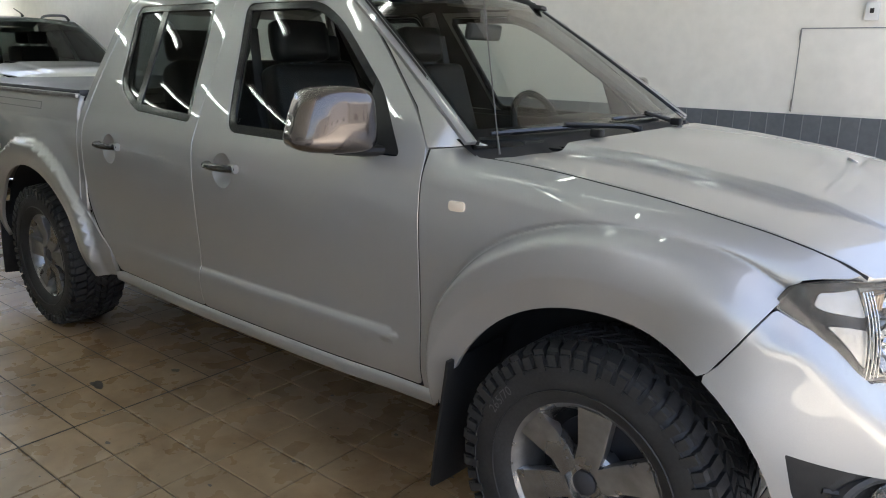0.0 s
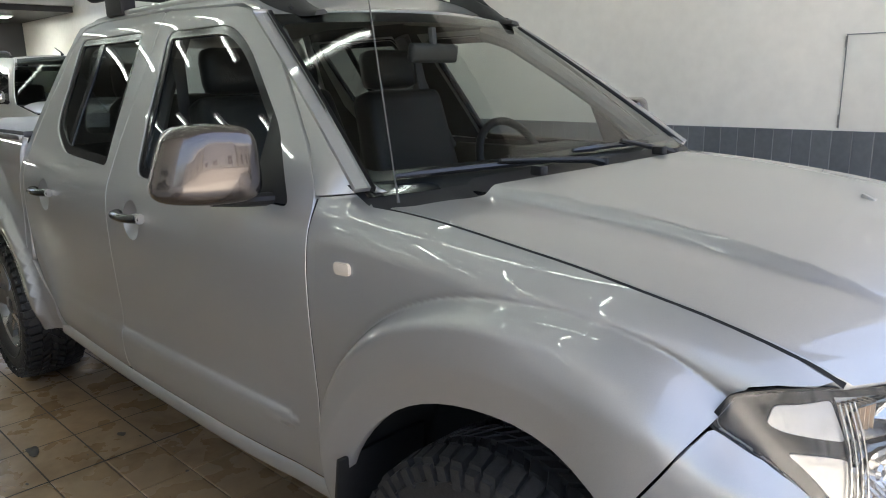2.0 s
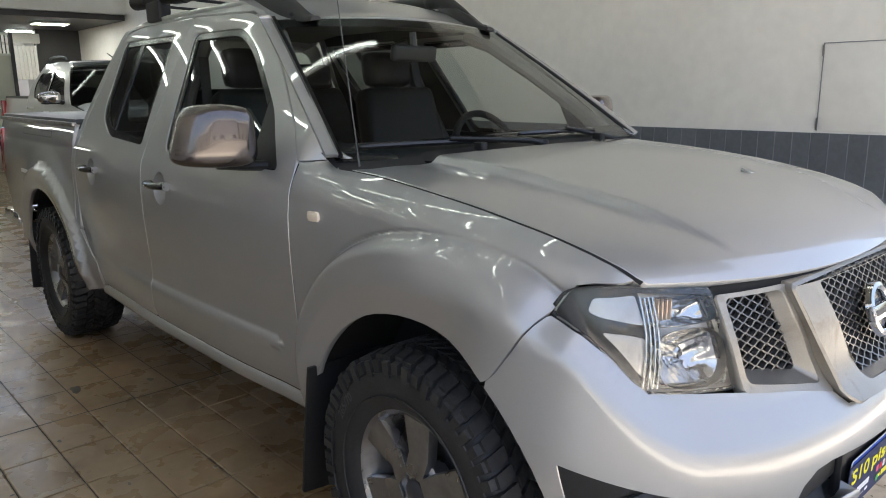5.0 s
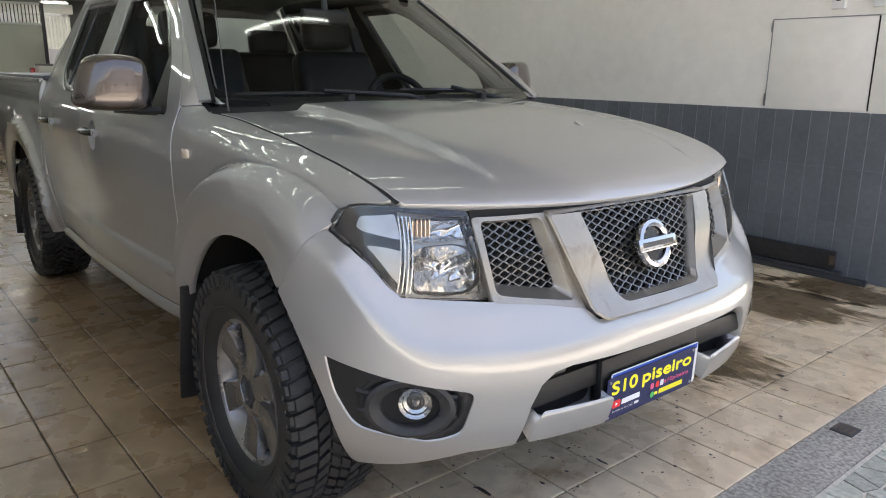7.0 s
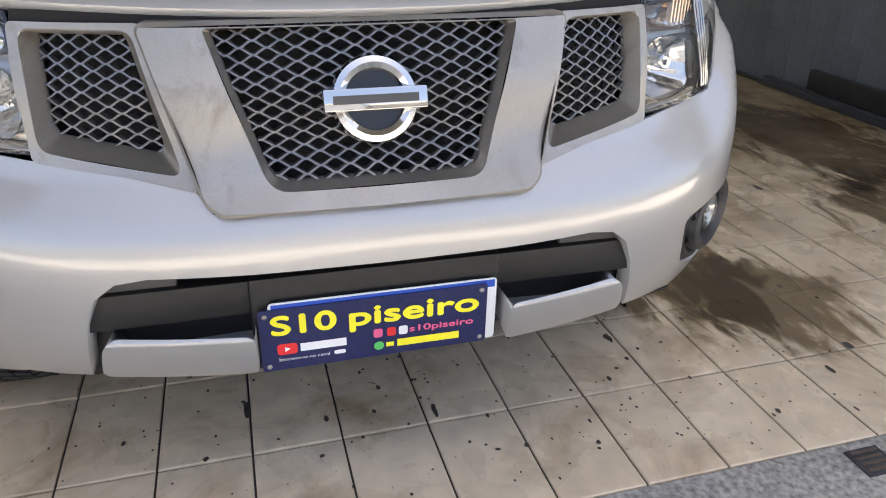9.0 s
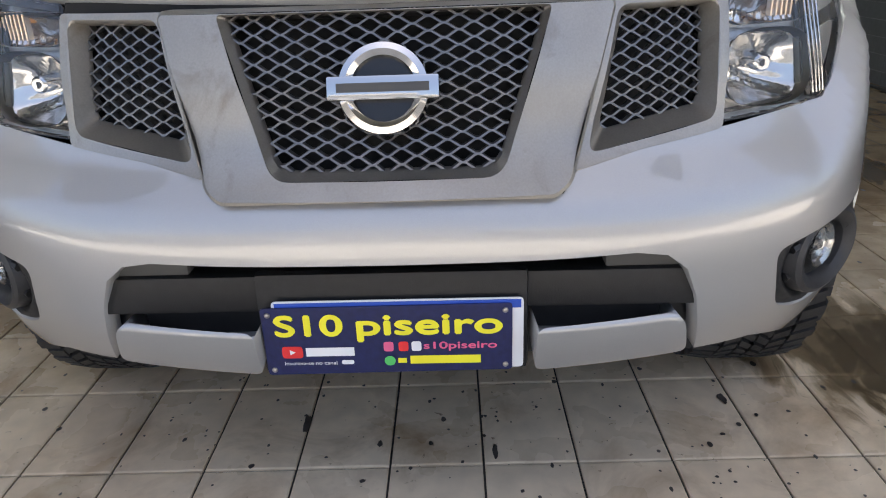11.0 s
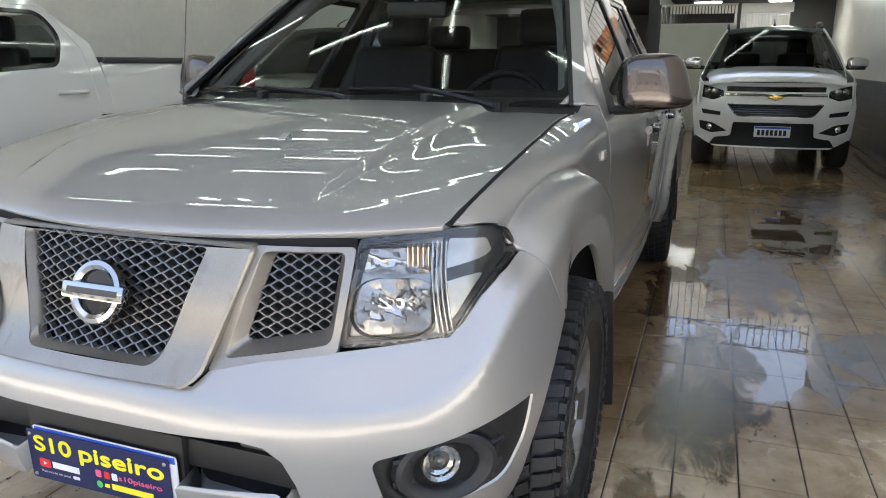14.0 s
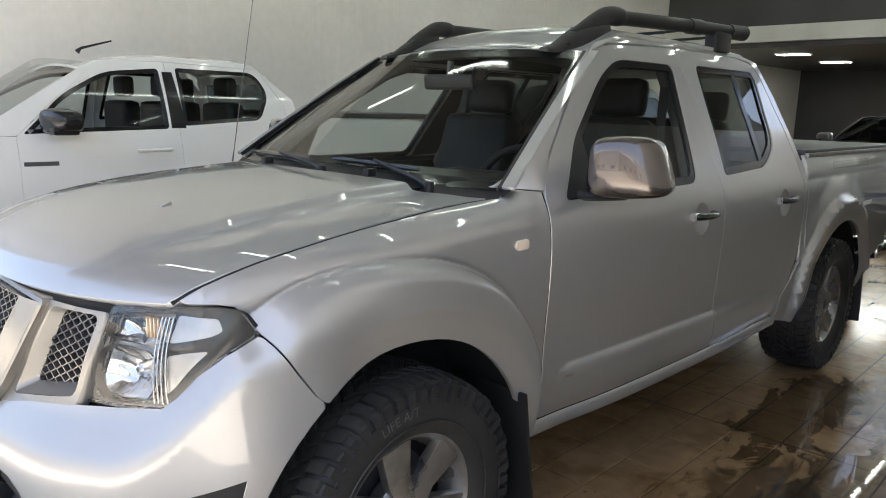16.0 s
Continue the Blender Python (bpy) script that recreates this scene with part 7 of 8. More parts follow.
    bf = lambda y, z: (g["cab"] - 0.02 + 0.20 * np.clip((z - b0) / (g["roof"] - b0), 0, 1), y, z)
    cb = panel("cab_back", back, bf, mat, car, holes=[hole], size=0.1, flip=True)
    panel("rear_window", hole, bf, M["tint"], cb, size=0.1, depth=0, flip=True).visible_shadow = False
    # nose: bumper, grille, lamps
    up = g.get("lift", 0.0)

    def nz(y, z, o=0.0):
        a = np.abs(y)
        bulge = 0.05 * np.exp(-((z - 0.62) / 0.16) ** 2)
        return nose_x + bulge - 0.05 - 0.34 * (a / g["w"]) ** 3.2 - 0.12 * np.clip((z - 0.75) / 0.3, 0, 1) + o, y, z + up

    hi = bz - 0.115 - up
    w_ = g["w"] - 0.035
    slits, slot = [], []
    low_z = 0.27
    if g["grille"]:
        low_z = 0.24
        intake = rounded([(-0.72, 0.255), (0.72, 0.255), (0.66, 0.345), (0.47, 0.375), (0.45, 0.545), (-0.45, 0.545), (-0.47, 0.375), (-0.66, 0.345)], 0.03, 4)
        fogs = [rounded([(sg * 0.50, 0.43), (sg * 0.70, 0.395), (sg * 0.84, 0.44), (sg * 0.855, 0.545), (sg * 0.68, 0.525)], 0.02, 3) for sg in (1, -1)]
        slits = [rounded([(sg * 0.60, 0.615), (sg * 0.82, 0.632), (sg * 0.845, 0.690), (sg * 0.60, 0.664)], 0.012, 3) for sg in (1, -1)]
        slot = [rounded([(-0.55, 0.905), (0.55, 0.905), (0.56, 0.972), (-0.56, 0.972)], 0.015, 3)]
        face = rounded([(-0.42, 0.620), (0.42, 0.620), (0.53, 0.765), (-0.53, 0.765)], [0.05, 0.05, 0.02, 0.02], 4)
        lamps = [rounded([(sg * 0.575, 0.845), (sg * 0.70, 0.800), (sg * (w_ - 0.025), 0.835), (sg * (w_ - 0.03), 0.985), (sg * 0.70, 0.955), (sg * 0.585, 0.915)], 0.02, 3) for sg in (1, -1)]
    else:
        intake = rounded([(-0.62, 0.36), (0.62, 0.36), (0.66, 0.56), (-0.66, 0.56)], 0.05, 4)
        fogs = [rounded([(sg * 0.70, 0.46), (sg * 0.84, 0.52), (sg * 0.84, 0.66), (sg * 0.68, 0.60)], 0.03, 3) for sg in (1, -1)]
        face = rounded([(-0.54, 0.66), (0.54, 0.66), (0.60, hi - 0.02), (-0.60, hi - 0.02)], [0.06, 0.06, 0.02, 0.02], 4)
        lamps = [rounded([(sg * 0.60, hi - 0.17), (sg * (w_ - 0.02), hi - 0.12), (sg * (w_ - 0.03), hi - 0.01), (sg * 0.60, hi - 0.03)], 0.02, 3) for sg in (1, -1)]
    bump = panel("front_bumper", rounded([(-w_, 0.36), (-0.66, low_z), (0.66, low_z), (w_, 0.36), (w_, hi + (0.01 if g["grille"] else -0.10)), (0.62, hi), (-0.62, hi), (-w_, hi + (0.01 if g["grille"] else -0.10))], 0.03, 3), nz, mat, car, holes=[intake, face] + fogs + lamps + slits + slot, size=0.035, depth=0.03)
    panel("intake", intake, lambda y, z: nz(y, z, -0.03), M["black"], bump, size=0.08, depth=0)
    gr = panel("grille", face, lambda y, z: nz(y, z, -0.02), M["gloss_black"], bump, size=0.08, depth=0, label="gloss black grille")
    for q_ in slits:
        panel("air_slit", q_ if q_[0][0] > 0 else q_[::-1], lambda y, z: nz(y, z, -0.025), M["black"], bump, size=0.06, depth=0)
    for q_ in slot:
        panel("upper_grille", q_, lambda y, z: nz(y, z, -0.025), M["gloss_black"], gr, size=0.06, depth=0)
    if g["grille"]:
        for k in range(5):
            z = 0.640 + 0.026 * k
            part("grille_bar", tube([tuple(float(q) for q in nz(np.float64(y), np.float64(z), -0.010)) for y in np.linspace(-0.42 - 0.02 * k, 0.42 + 0.02 * k, 9)], 0.006, 6), M["black"], gr)
        part("chrome_strip", tube([tuple(float(q) for q in nz(np.float64(y), np.float64(0.868 - 0.030 * (1 - min(1, abs(y) / 0.16)) ** 2), 0.006)) for y in np.linspace(-0.56, 0.56, 25)], 0.017, 8), M["chrome"], gr, "chrome strip across the nose")
        part("grille_rim", tube([tuple(float(q) for q in nz(np.float64(y), np.float64(z), 0.004)) for y, z in face + face[:1]], 0.008, 6), M["chrome"], gr)
        em = prism(rounded([(-0.085, -0.014), (-0.03, -0.016), (-0.025, -0.034), (0.025, -0.034), (0.03, -0.016), (0.085, -0.014), (0.075, 0.018), (0.03, 0.018), (0.025, 0.034), (-0.025, 0.034), (-0.03, 0.018), (-0.075, 0.018)], 0.004, 2), 0.014, bevel=0.002)
        bmesh.ops.transform(em, matrix=Matrix.Translation((float(nz(0.0, 0.842)[0]) + 0.012, 0, 0.842 + up)) @ Matrix(((0, 0, 1, 0), (1, 0, 0, 0), (0, 1, 0, 0), (0, 0, 0, 1))), verts=em.verts)
        part("badge", em, M["gold"], gr, "gold badge")
    else:
        for z in (0.74, 0.84):
            part("grille_bar", tube([tuple(float(q) for q in nz(np.float64(y), np.float64(z), -0.005)) for y in np.linspace(-0.55, 0.55, 9)], 0.016, 8), M["black"], gr)
        bz_ = (hi + 0.66) / 2
        em = lathe([(0.040, 0.0), (0.046, 0.010), (0.054, 0.0)], 24, "x")
        bmesh.ops.transform(em, matrix=Matrix.Translation((float(nz(0.0, bz_)[0]) - 0.01, 0, bz_)) @ Matrix.Diagonal((1, 1.3, 0.9, 1)), verts=em.verts)
        part("badge", em, M["steel"], gr)
    lamp_z, fog_z = (0.905, 0.475) if g["grille"] else (hi - 0.085, 0.56)
    for sg, lo, fo in ((1, lamps[0], fogs[0]), (-1, lamps[1], fogs[1])):
        hl = panel("headlamp", lo if sg > 0 else lo[::-1], lambda y, z: nz(y, z, -0.002), M["lens"], bump, size=0.06, depth=0)
        hl.visible_shadow = False
        panel("lamp_back", lo if sg > 0 else lo[::-1], lambda y, z: nz(y, z, -0.05), M["gloss_black"], hl, size=0.06, depth=-0.04)
        for o in (0.68, 0.77):
            q = nz(np.float64(o), np.float64(lamp_z), -0.045)
            part("projector", lathe([(0.0001, 0.03), (0.03, 0.02), (0.042, 0.0)], 20, "x"), M["reflector"], hl).location = (float(q[0]), sg * o, lamp_z + up)
        fb = panel("fog_surround", fo if sg > 0 else fo[::-1], lambda y, z: nz(y, z, -0.02), M["black"], bump, size=0.06, depth=0)
        fy = 0.715 if g["grille"] else 0.765
        q = nz(np.float64(fy), np.float64(fog_z), -0.02)
        part("fog_lamp", lathe([(0.0001, 0.02), (0.025, 0.018), (0.04, 0.0)], 20, "x"), M["reflector"], fb).location = (float(q[0]), sg * fy, fog_z + up)
    # plate with bars for its characters
    px, pz = float(nz(0.0, 0.50)[0]) + 0.012, -0.065 + up if g["grille"] else 0.0
    pl = part("number_plate", boxes((px - 0.006, px, -0.20, 0.20, 0.44 + pz, 0.57 + pz), bevel=0.004), M["plate_white"], car, "white number plate with dark bars")
    part("plate_band", boxes((px - 0.001, px + 0.002, -0.195, 0.195, 0.54 + pz, 0.566 + pz)), M["plate_blue"], pl)
    for k in range(7):
        part("plate_bar", boxes((px - 0.001, px + 0.002, -0.165 + 0.048 * k, -0.132 + 0.048 * k, 0.46 + pz, 0.525 + pz)), M["black"], pl)
    # mirrors
    for sg in (1, -1):
        b = bmesh.new()
        bmesh.ops.create_cube(b, size=1)
        bmesh.ops.subdivide_edges(b, edges=b.edges[:], cuts=5, use_grid_fill=True)
        for v in b.verts:
            p = v.co * 2
            p = p / (abs(p.x) ** 4 + abs(p.y) ** 4 + abs(p.z) ** 4) ** 0.25
            v.co = (dfront - 0.22 + 0.085 * p.x - 0.03 * p.y, sg * (g["w"] + 0.11 + 0.13 * p.y), b0 + 0.10 + 0.080 * p.z * (1 - 0.25 * max(0.0, p.y)))
        bmesh.ops.recalc_face_normals(b, faces=b.faces)
        mm = part("wing_mirror", b, M["chrome"] if g["chrome_mirror"] is True else (M["gloss_black"] if g["chrome_mirror"] == "black" else mat), car, smooth=80)
        part("mirror_skirt", boxes((dfront - 0.30, dfront - 0.14, min(sg * (g["w"] - 0.01), sg * (g["w"] + 0.20)), max(sg * (g["w"] - 0.01), sg * (g["w"] + 0.20)), b0 + 0.015, b0 + 0.065), bevel=0.02), M["gloss_black"], mm)
        part("mirror_arm", tube([(dfront - 0.20, sg * (g["w"] - 0.08), b0 + 0.03), (dfront - 0.21, sg * (g["w"] + 0.05), b0 + 0.05)], 0.028, 8), M["black"], mm)
    # seats, dark floor and cabin back
    for sg in (1, -1):
        for xs in (dsplit - 0.05, g["cab"] + 0.45):
            part("seat", boxes((xs - 0.10, xs + 0.05, sg * 0.37 - 0.24, sg * 0.37 + 0.24, 0.7, b0 + 0.24), bevel=0.06), M["leather"], car, smooth=60)
            part("headrest", boxes((xs - 0.10, xs, sg * 0.37 - 0.12, sg * 0.37 + 0.12, b0 + 0.27, b0 + 0.44), bevel=0.04), M["leather"], car, smooth=60)
    part("cabin_floor", boxes((g["cab"] + 0.05, g["ws0"] - 0.05, -0.80, 0.80, 0.45, 0.75), (g["ws0"] - 0.35, g["ws0"] + 0.25, -0.76, 0.76, 0.75, b0 - 0.01)), M["void"], car, smooth=0)
    part("engine_bay", boxes((g["ws0"], nose_x - 0.25, -0.62, 0.62, 0.40, bz - 0.16)), M["void"], car, smooth=0)
    # tail
    part("tailgate", boxes((tail, tail + 0.06, -0.80, 0.80, 0.60, btop - 0.01), bevel=0.02), mat, car)
    for sg in (1, -1):
        yq = sg * (g["w"] - 0.075)
        tl = part("tail_lamp", boxes((tail - 0.015, tail + 0.16, min(yq, yq + sg * 0.075), max(yq, yq + sg * 0.075), btop - 0.36, btop - 0.03), bevel=0.02), M["red"], car, "red tail lamp")
        part("lamp_strip", boxes((tail - 0.018, tail + 0.163, min(yq + sg * 0.04, yq + sg * 0.078), max(yq + sg * 0.04, yq + sg * 0.078), btop - 0.28, btop - 0.22), bevel=0.01), M["red_glow"] if g.get("lit") else M["red"], tl)
    part("rear_bumper", boxes((tail - 0.10, tail + 0.06, -0.80, 0.80, 0.46, 0.62), bevel=0.03), M["chrome"] if g["bed"] else mat, car)
    if g["bed"]:
        part("bed_box", boxes((tail + 0.05, g["cab"] - 0.05, -0.78, 0.78, 0.60, btop - 0.03)), M["void"], car, smooth=0)
        part("bed_cover", boxes((tail + 0.02, g["cab"] - 0.04, -0.83, 0.83, btop - 0.01, btop + 0.035), bevel=0.012), M["cover"], car, "black bed cover")
    else:
        panel("boot_lid", [(g["cab"] + 0.05, -0.78), (g["cab"] + 0.05, 0.78), (tail + 0.02, 0.76), (tail + 0.02, -0.76)], lambda x, y: (x, y, b0 + 0.03 - 0.03 * (y / 0.8) ** 2), mat, car, size=0.1, flip=True)
    if g.get("rails"):
        for sg in (1, -1):
            part("roof_rail", tube(curve([(g["ws1"] - 0.15, sg * rw, g["roof"] - 0.01), (g["ws1"] - 0.30, sg * rw, g["roof"] + 0.05), (g["cab"] + 0.60, sg * rw, g["roof"] + 0.06), (g["cab"] + 0.42, sg * rw, g["roof"] - 0.01)], 5), 0.018, 8), M["dark_steel"], car)
    part("aerial", tube([(g["ws1"] - 0.10, 0, g["roof"] + 0.02), (g["ws1"] - 0.13, 0, g["roof"] + 0.05), (g["ws1"] - 0.36, 0, g["roof"] + 0.12)], [0.02, 0.01, 0.006], 8), M["black"], car)
    # wheels
    wh = new("wheel")
    wh.parent = car
    rr = g["r"]
    prof = [(rr * 0.60, -0.11), (rr * 0.75, -0.125), (rr * 0.92, -0.12), (rr - 0.004, -0.09), (rr, 0), (rr - 0.004, 0.09), (rr * 0.92, 0.12), (rr * 0.75, 0.125), (rr * 0.60, 0.11)]
    part("tyre", lathe(prof, 48, "y"), M["rubber"], wh, smooth=60)
    rim = part("rim", lathe([(rr * 0.62, 0.112), (rr * 0.58, 0.10), (rr * 0.55, 0.06), (rr * 0.54, -0.05)], 40, "y"), M[wheel_mat], wh)
    for k in range(6):
        sp = prism([(-0.018, 0.03), (-0.034, rr * 0.58), (-0.016, rr * 0.58), (0.0, 0.10), (0.016, rr * 0.58), (0.034, rr * 0.58), (0.018, 0.03)], 0.03)
        bmesh.ops.transform(sp, matrix=pose(0, 0, 0, 0, 60 * k, 0) @ Matrix.Translation((0, 0.065, 0)) @ Matrix(((1, 0, 0, 0), (0, 0, 1, 0), (0, 1, 0, 0), (0, 0, 0, 1))), verts=sp.verts)
        bmesh.ops.recalc_face_normals(sp, faces=sp.faces)
        part("spoke", sp, M[wheel_mat], rim)
    part("hub", lathe([(0.0001, 0.105), (0.05, 0.10), (0.06, 0.06)], 24, "y"), M[wheel_mat], rim)
    part("brake_drum", lathe([(0.0001, 0.02), (rr * 0.53, 0.02)], 32, "y"), M["void"], wh)
    wh.matrix_basis = pose(0, g["w"] - 0.125, rr)
    copy_thing(wh, pose(rx, g["w"] - 0.125, rr, 0, 20, 0))
    copy_thing(wh, pose(0, -g["w"] + 0.125, rr, 0, 0, 180))
    copy_thing(wh, pose(rx, -g["w"] + 0.125, rr, 0, 35, 180))
    for hx in (0.0, rx):
        for sg in (1, -1):
            b = bmesh.new()
            rings = [[b.verts.new((hx + (ar + 0.02) * math.cos(radians(a)), sg * y, rr + (ar + 0.02) * math.sin(radians(a)))) for a in range(5, 176, 10)] for y in (g["w"] - 0.05, 0.55)]
            for i in range(len(rings[0]) - 1):
                b.faces.new((rings[0][i], rings[0][i + 1], rings[1][i + 1], rings[1][i]))
            b.faces.new(rings[1])
            part("wheel_well", b, M["void"], car)
    if g.get("mark"):
        letters = text_mesh(g["mark"], 0.125, 0.0)
        for v in letters.verts:
            x, z = tail + 0.385 - v.co.x - 0.2 * v.co.y, btop - 0.205 + v.co.y
            v.co = (x, float(gy(x, z)) + 0.008, z)
        part("bed_print", letters, M["trim"], car, "dark printed lettering on the bed", smooth=0)
    return car


M["gold"] = material("gold_badge", (0.65, 0.45, 0.12), 0.25, 0.8)
M["red_glow"] = material("red_lens_bright", (0.75, 0.03, 0.06), 0.12, 0.0, 1.0)
HILUX_AT = pose(0.22, -3.85, 0)
white_pickup = vehicle("white_pickup", "white double-cab pickup parked alongside on the tiles", "pickup truck", "white", HILUX_AT, dict(lit=True, mark="4x4", chrome_mirror="black", glass="glass", drop=0.105, bed_up=0.14, belt=1.17, roof=1.74, bonnet=1.12, ws0=-0.20, ws1=-1.02, cab=-2.53, dsplit=-1.50, dfront=-0.43,
    wins=([(-0.47, 1.185), (-1.43, 1.215), (-1.45, 1.645), (-1.05, 1.605), (-0.74, 1.440)], [(-1.545, 1.235), (-2.19, 1.278), (-2.32, 1.48), (-2.24, 1.650), (-1.58, 1.655)])))
word = panel("door_mark", [(-0.45, 0.985), (-0.655, 0.985), (-0.655, 1.012), (-0.45, 1.012)], lambda x, z: (x, 0.905 - 0.05 * np.clip((z - 0.85) / 0.32, 0, 1) ** 2 + 0.002, z), M["trim"], white_pickup, size=0.05, depth=0.003, flip=True, label="plain dark bar for the door lettering")
vehicle("pearl_pickup", "pearl white pickup with tinted glass facing the street", "pickup truck", "pearl", pose(-8.72, 1.74, 0), dict(grille=1, rails=True, w=0.93, chrome_mirror=True, lit=False, belt=1.21, bonnet=1.195, roof=1.81, lift=0.07))
vehicle("grey_pickup", "grey pickup with a black grille in the row", "pickup truck", "silver_green", pose(-5.95, -3.75, 0), dict(chrome_handle=True))
vehicle("dark_saloon", "dark silver saloon car in the rear bay", "car", "graphite", pose(-11.7, -1.12, 0), dict(bed=False, wb=2.65, fo=0.85, ro=0.95, w=0.87, belt=0.98, roof=1.45, bonnet=0.98, ws0=-0.30, ws1=-1.05, cab=-2.75, r=0.32, sill=0.34, chrome_mirror=False), "rim")


# ---- floor and wall tiles ----
def slab(w, d, h, edge=0.004):
    """One tile with its edges eased."""
    bm = bmesh.new()
    lo = [bm.verts.new((x, y, 0)) for x, y in ((0, 0), (w, 0), (w, d), (0, d))]
    mi = [bm.verts.new((x, y, h - edge * 0.5)) for x, y in ((0, 0), (w, 0), (w, d), (0, d))]
    hi = [bm.verts.new((x, y, h)) for x, y in ((edge, edge), (w - edge, edge), (w - edge, d - edge), (edge, d - edge))]
    for a, b in ((lo, mi), (mi, hi)):
        for k in range(4):
            bm.faces.new((a[k], a[(k + 1) % 4], b[(k + 1) % 4], b[k]))
    bm.faces.new(hi)
    me = bpy.data.meshes.new("tile")
    bm.to_mesh(me)
    bm.free()
    return me


TX, TY, JOINT, FAR = 0.3165, 0.203, 0.0050, 0.0062
tile_mesh = slab(TX - JOINT, TY - JOINT, 0.009)
tile_mesh.materials.append(M["tile"])
rest = bmesh.new()
rnd = random.Random(11)
for i in range(-1, 62):
    for j in range(-60, 17):
        x, y = 0.522 - TX * (i + 1), -0.071 + TY * j
        if y > WALL_Y + 0.05 or x < -18:
            continue
        if -2.2 < x and -2.1 < y < 3.25:
            o = new("tile", tile_mesh)
            o.parent, o.location = floor, (x + JOINT / 2, y + JOINT / 2, -0.009 + rnd.uniform(-0.0006, 0.0006))
            o.rotation_euler = (rnd.uniform(-0.0015, 0.0015), rnd.uniform(-0.0015, 0.0015), 0)
        else:
            u, v, w, d = x + FAR / 2, y + FAR / 2, TX - FAR, TY - FAR
            c = [rest.verts.new((u + a * w, v + b * d, 0.0)) for a, b in ((0, 0), (1, 0), (1, 1), (0, 1))]
            rest.faces.new(c)
far_tiles = part("far_tiles", rest, M["tile"], floor, "far beige floor tiles", smooth=0)
far_tiles["kind"] = "stuff"

# dado: dark planks of tile on the tall wall
TW, TH = 0.120, 0.353
wt = slab(TW - 0.0070, TH - 0.0004, 0.006, 0.0012)
wt.materials.append(M["wall_tile"])
part("dado_joint", boxes((BACK_X - 0.5, 0.94, WALL_Y - 0.008, WALL_Y - 0.0005, 0, 1.060)), M["wall_grout"], wall_left, smooth=0)
UPRIGHT = Matrix(((1, 0, 0, 0), (0, 0, -1, 0), (0, 1, 0, 0), (0, 0, 0, 1)))
for i in range(34):
    for j in range(3):
        o = new("wall_tile", wt)
        o.parent, o.matrix_basis = wall_left, Matrix.Translation((0.935 - TW * (i + 1), WALL_Y - 0.006, TH * j + 0.001)) @ UPRIGHT
# further in they lie flat, in courses
LYING = 0.935 - TW * 34
rest = bmesh.new()
long_tile = slab(0.60 - 0.002, TW - 0.0035, 0.008, 0.0015)
long_tile.materials.append(M["wall_tile"])
for i in range(18):
    for j in range(9):
        x, z = LYING - 0.60 * (i + 1), 1.060 - TW * (j + 1) + 0.0015
        m = Matrix.Translation((x, WALL_Y - 0.006, max(z, 0.0015))) @ UPRIGHT @ Matrix.Diagonal((1, 1 if z > 0 else (TW + z - 0.002) / TW, 1, 1))
        if i < 8:
            o = new("wall_tile", long_tile)
            o.parent, o.matrix_basis = wall_left, m
        else:
            t = bmesh.new()
            t.from_mesh(long_tile)
            add(rest, t, m)
far_dado = part("far_wall_tiles", rest, M["wall_tile"], wall_left, "far dark wall tiles", smooth=0)
far_dado["kind"] = "stuff"


# ---- wet patches and stains on the floor ----
def blot(bm, cx, cy, rx, ry, z, n=40, rough=0.28, seed=0):
    """A flat patch with an uneven outline."""
    off = Vector((seed * 7.31, seed * 3.17, 0.5))
    ring = []
    for k in range(n):
        a = 2 * math.pi * k / n
        d = Vector((math.cos(a), math.sin(a), 0))
        r = 1 + rough * (noise.noise(d * 1.1 + off) + 0.4 * noise.noise(d * 3.0 + off))
        ring.append(bm.verts.new((cx + rx * r * d.x, cy + ry * r * d.y, z)))
    c = bm.verts.new((cx, cy, z))
    for k in range(n):
        bm.faces.new((c, ring[k], ring[(k + 1) % n]))


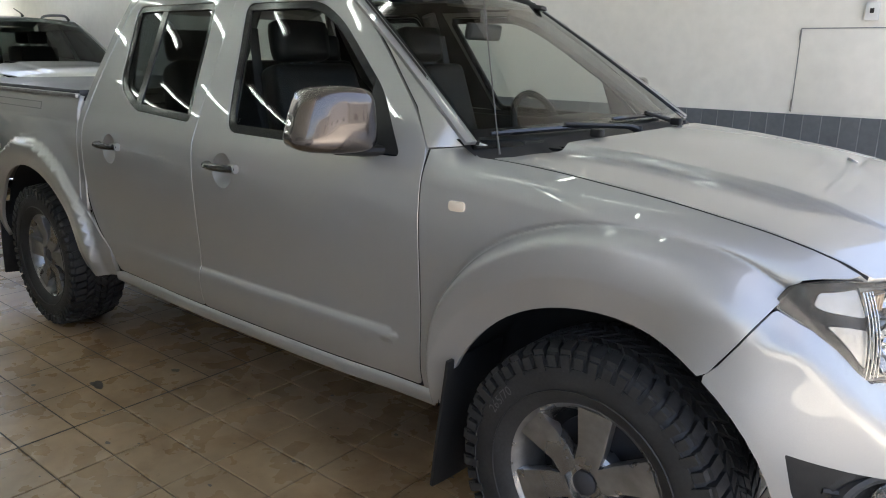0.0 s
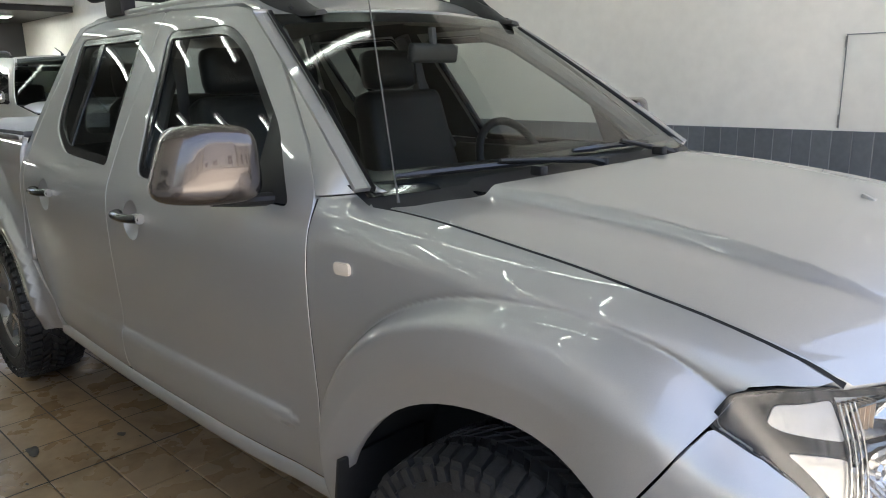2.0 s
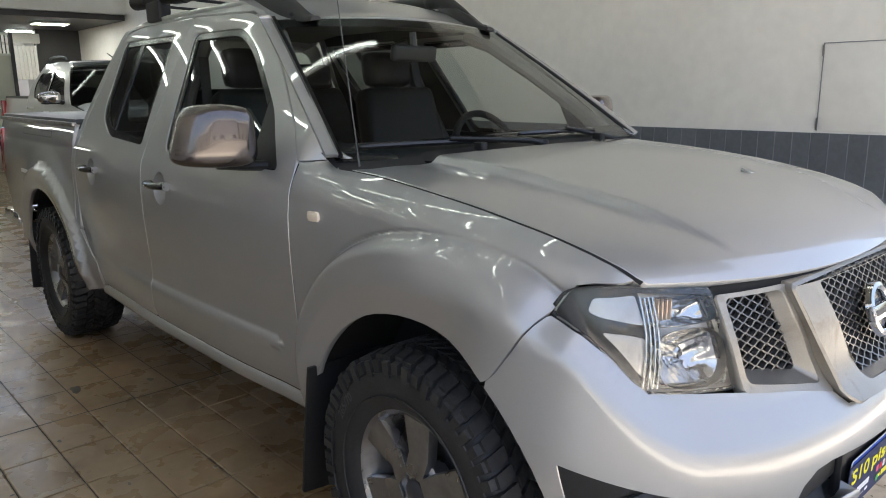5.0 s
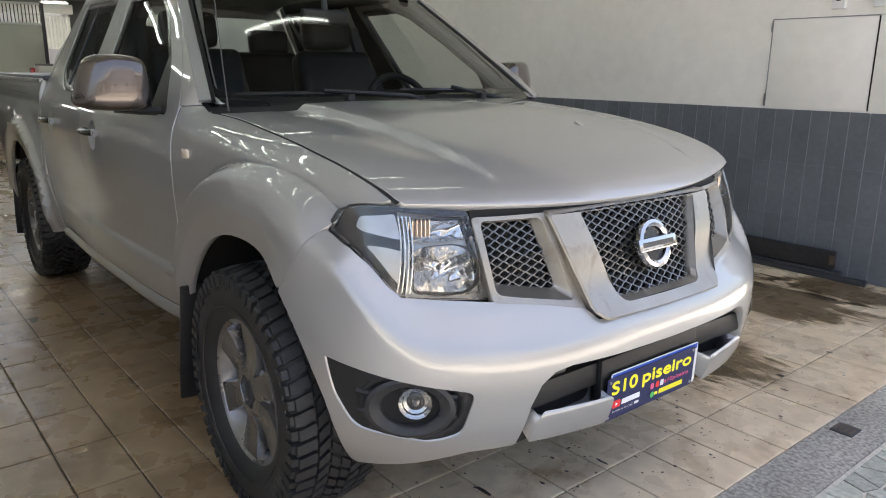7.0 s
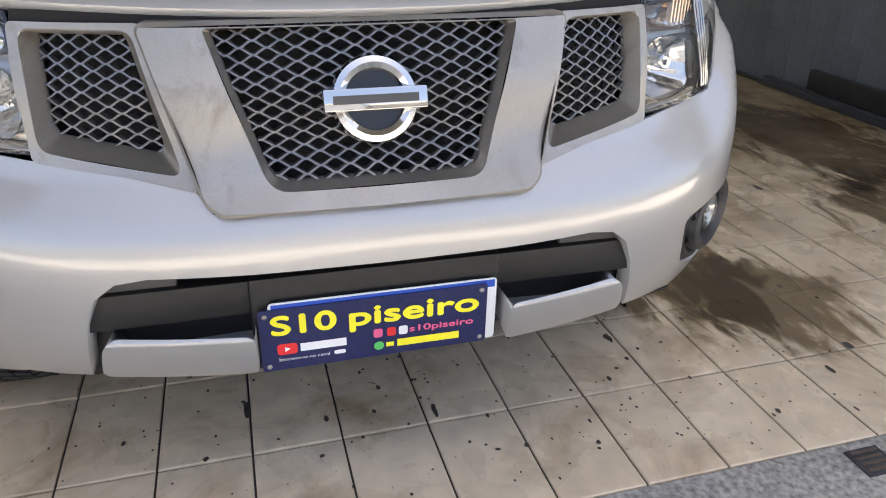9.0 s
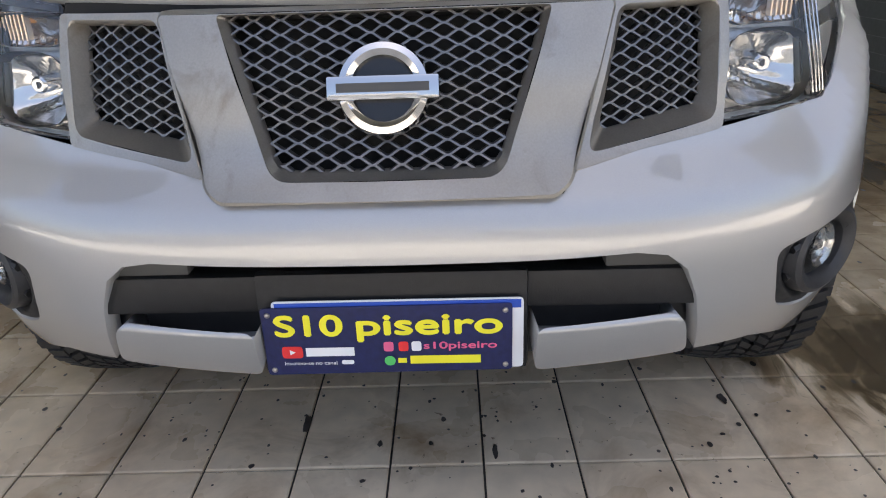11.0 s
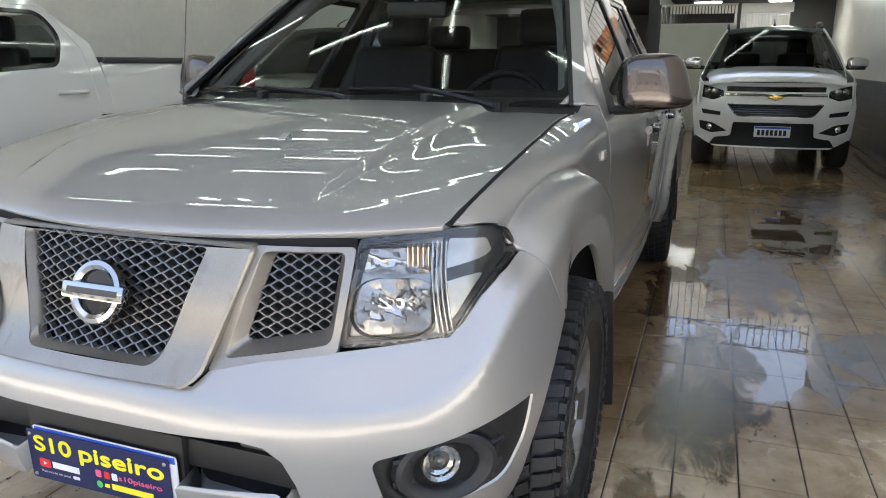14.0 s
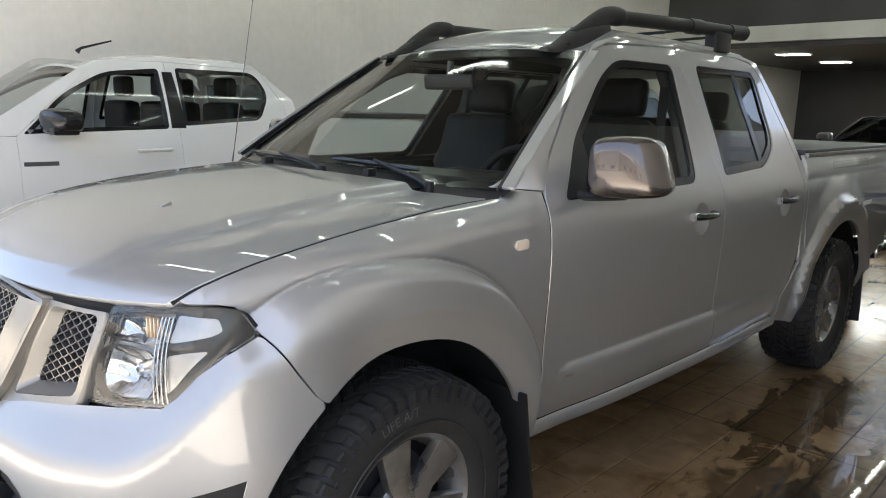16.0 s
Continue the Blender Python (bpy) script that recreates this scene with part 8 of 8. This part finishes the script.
def wet_material(name, tint, shine, lo, hi, scale, stretch=(1, 1, 1), dull=0.02):
    """A thin film of water that thins out raggedly towards the rim of its unit disc."""
    m = pane_material(name, tint, shine)
    nt = m.node_tree
    next(n for n in nt.nodes if n.type == "BSDF_GLOSSY").inputs["Roughness"].default_value = dull
    gl, bump, rip, at = next(n for n in nt.nodes if n.type == "BSDF_GLOSSY"), nt.nodes.new("ShaderNodeBump"), nt.nodes.new("ShaderNodeTexNoise"), nt.nodes.new("ShaderNodeNewGeometry")
    rip.inputs["Scale"].default_value, rip.inputs["Detail"].default_value = 7.0, 2
    bump.inputs["Distance"].default_value = 0.0004
    nt.links.new(at.outputs["Position"], rip.inputs["Vector"])
    nt.links.new(rip.outputs["Fac"], bump.inputs["Height"])
    nt.links.new(bump.outputs["Normal"], gl.inputs["Normal"])
    out = next(n for n in nt.nodes if n.type == "OUTPUT_MATERIAL")
    film_socket = out.inputs["Surface"].links[0].from_socket
    co, geo, ln, n, mp, sm, r, mix, dry = (nt.nodes.new("ShaderNode" + k) for k in ("TexCoord", "NewGeometry", "VectorMath", "TexNoise", "Mapping", "Math", "MapRange", "MixShader", "BsdfTransparent"))
    ln.operation, sm.operation = "LENGTH", "SUBTRACT"
    nt.links.new(co.outputs["Object"], ln.inputs[0])
    mp.inputs["Scale"].default_value = stretch
    nt.links.new(geo.outputs["Position"], mp.inputs["Vector"])
    nt.links.new(mp.outputs["Vector"], n.inputs["Vector"])
    n.inputs["Scale"].default_value, n.inputs["Detail"].default_value, n.inputs["Roughness"].default_value, n.inputs["Distortion"].default_value = scale, 6, 0.6, 0.8
    nt.links.new(n.outputs["Fac"], sm.inputs[0])
    half = nt.nodes.new("ShaderNodeMath")
    half.operation = "MULTIPLY"
    half.inputs[1].default_value = 0.55
    nt.links.new(ln.outputs["Value"], half.inputs[0])
    nt.links.new(half.outputs[0], sm.inputs[1])
    r.inputs["From Min"].default_value, r.inputs["From Max"].default_value = lo, hi
    nt.links.new(sm.outputs[0], r.inputs["Value"])
    nt.links.new(r.outputs["Result"], mix.inputs[0])
    nt.links.new(dry.outputs[0], mix.inputs[1]), nt.links.new(film_socket, mix.inputs[2])
    nt.links.new(mix.outputs[0], out.inputs["Surface"])
    return m


disc = bmesh.new()
bmesh.ops.create_circle(disc, cap_ends=True, segments=40, radius=1.0)
disc_mesh = bpy.data.meshes.new("puddle")
disc.to_mesh(disc_mesh)
disc.free()
pool_mesh = disc_mesh.copy()
disc_mesh.materials.append(wet_material("damp_film", (0.55, 0.51, 0.45), 1.2, 0.08, 0.20, 5.2, (0.7, 1.8, 1), 0.25))
pool_mesh.materials.append(wet_material("standing_water", (0.62, 0.60, 0.57), 3.6, 0.09, 0.12, 4.4, (0.7, 1.3, 1)))
for k, (cx, cy, rx, ry, pool) in enumerate((
        (-1.66, 1.55, 0.80, 0.42, 1), (-2.45, 1.04, 0.90, 0.26, 1), (-1.72, 1.95, 0.50, 0.28, 1), (-1.2, 1.22, 0.85, 0.32, 0), (-3.0, 1.45, 1.1, 0.40, 0), (-0.85, 1.18, 0.55, 0.30, 0),
        (0.02, 1.12, 0.50, 0.36, 0), (0.20, 1.30, 0.40, 0.40, 0), (-1.15, 2.60, 1.1, 0.55, 0), (-0.15, 2.40, 0.75, 0.50, 0), (0.10, 2.90, 0.55, 0.30, 0),
        (-3.3, 2.5, 1.0, 0.40, 0), (-4.4, 1.8, 1.2, 0.45, 1), (-6.0, 2.2, 1.5, 0.6, 0))):
    ob = new("puddle", pool_mesh if pool else disc_mesh)
    ob.location, ob.scale = (cx, cy, 0.0016 + 0.00012 * k), (rx, ry, 1)
    ob.visible_shadow = False
    tagged(ob, "standing water mirroring the sky on the tiles" if pool else "damp patch of water drying on the tiles", "puddle", group="puddles on the floor")
M["oil"] = material("oil_stain", (0.06, 0.05, 0.042), 0.4, grain=(30, 0.4))
spots = bmesh.new()
rnd = random.Random(23)
for k in range(300):
    x, y = rnd.uniform(-3.2, 0.82), rnd.uniform(-2.4, 3.0)
    r = rnd.choice((0.002, 0.003, 0.003, 0.004, 0.005, 0.008))
    blot(spots, x, y, r * rnd.uniform(0.8, 2.4), r, 0.0013 + 0.000002 * k, 12, 0.35, k)
for k in range(280):
    x, y = rnd.uniform(0.15, 0.82), rnd.gauss(0.2, 0.8)
    r = rnd.choice((0.0015, 0.002, 0.003, 0.003, 0.004, 0.006))
    blot(spots, x, y, r * rnd.uniform(0.8, 1.8), r, 0.0021 + 0.000002 * k, 10, 0.4, 400 + k)
for k, (x, y, a, b) in enumerate(((-2.30, -1.05, 0.05, 0.022), (-2.18, -0.745, 0.02, 0.014), (0.48, 0.16, 0.022, 0.006), (0.36, -0.28, 0.03, 0.008), (0.30, 0.72, 0.02, 0.008), (-0.6, 1.9, 0.03, 0.012), (0.51, 1.36, 0.02, 0.011))):
    blot(spots, x, y, a, b, 0.0020 + 0.00001 * k, 24, 0.5, 300 + k)
stains = part("floor_stains", spots, M["oil"], floor, "small dark oil spots on the tiles", smooth=0)
stains["kind"] = "stuff"

# broken-tile paving beyond the concrete strip
rnd = random.Random(5)
STEP = 0.088
grid = {(i, j): (1.045 + STEP * i + (rnd.uniform(-0.03, 0.03) if i else 0), -1.0 + STEP * j + rnd.uniform(-0.03, 0.03)) for i in range(9) for j in range(37)}
for i in range(8):
    for j in range(36):
        q = [grid[i, j], grid[i + 1, j], grid[i + 1, j + 1], grid[i, j + 1]]
        c = np.mean(np.array(q), 0)
        q = [tuple(c + (np.array(p) - c) * 0.90) for p in q]
        part("paver", prism([(p[0] - c[0], p[1] - c[1]) for p in q], 0.006), M["terrazzo"], drive, smooth=0).location = (c[0], c[1], -0.0065)
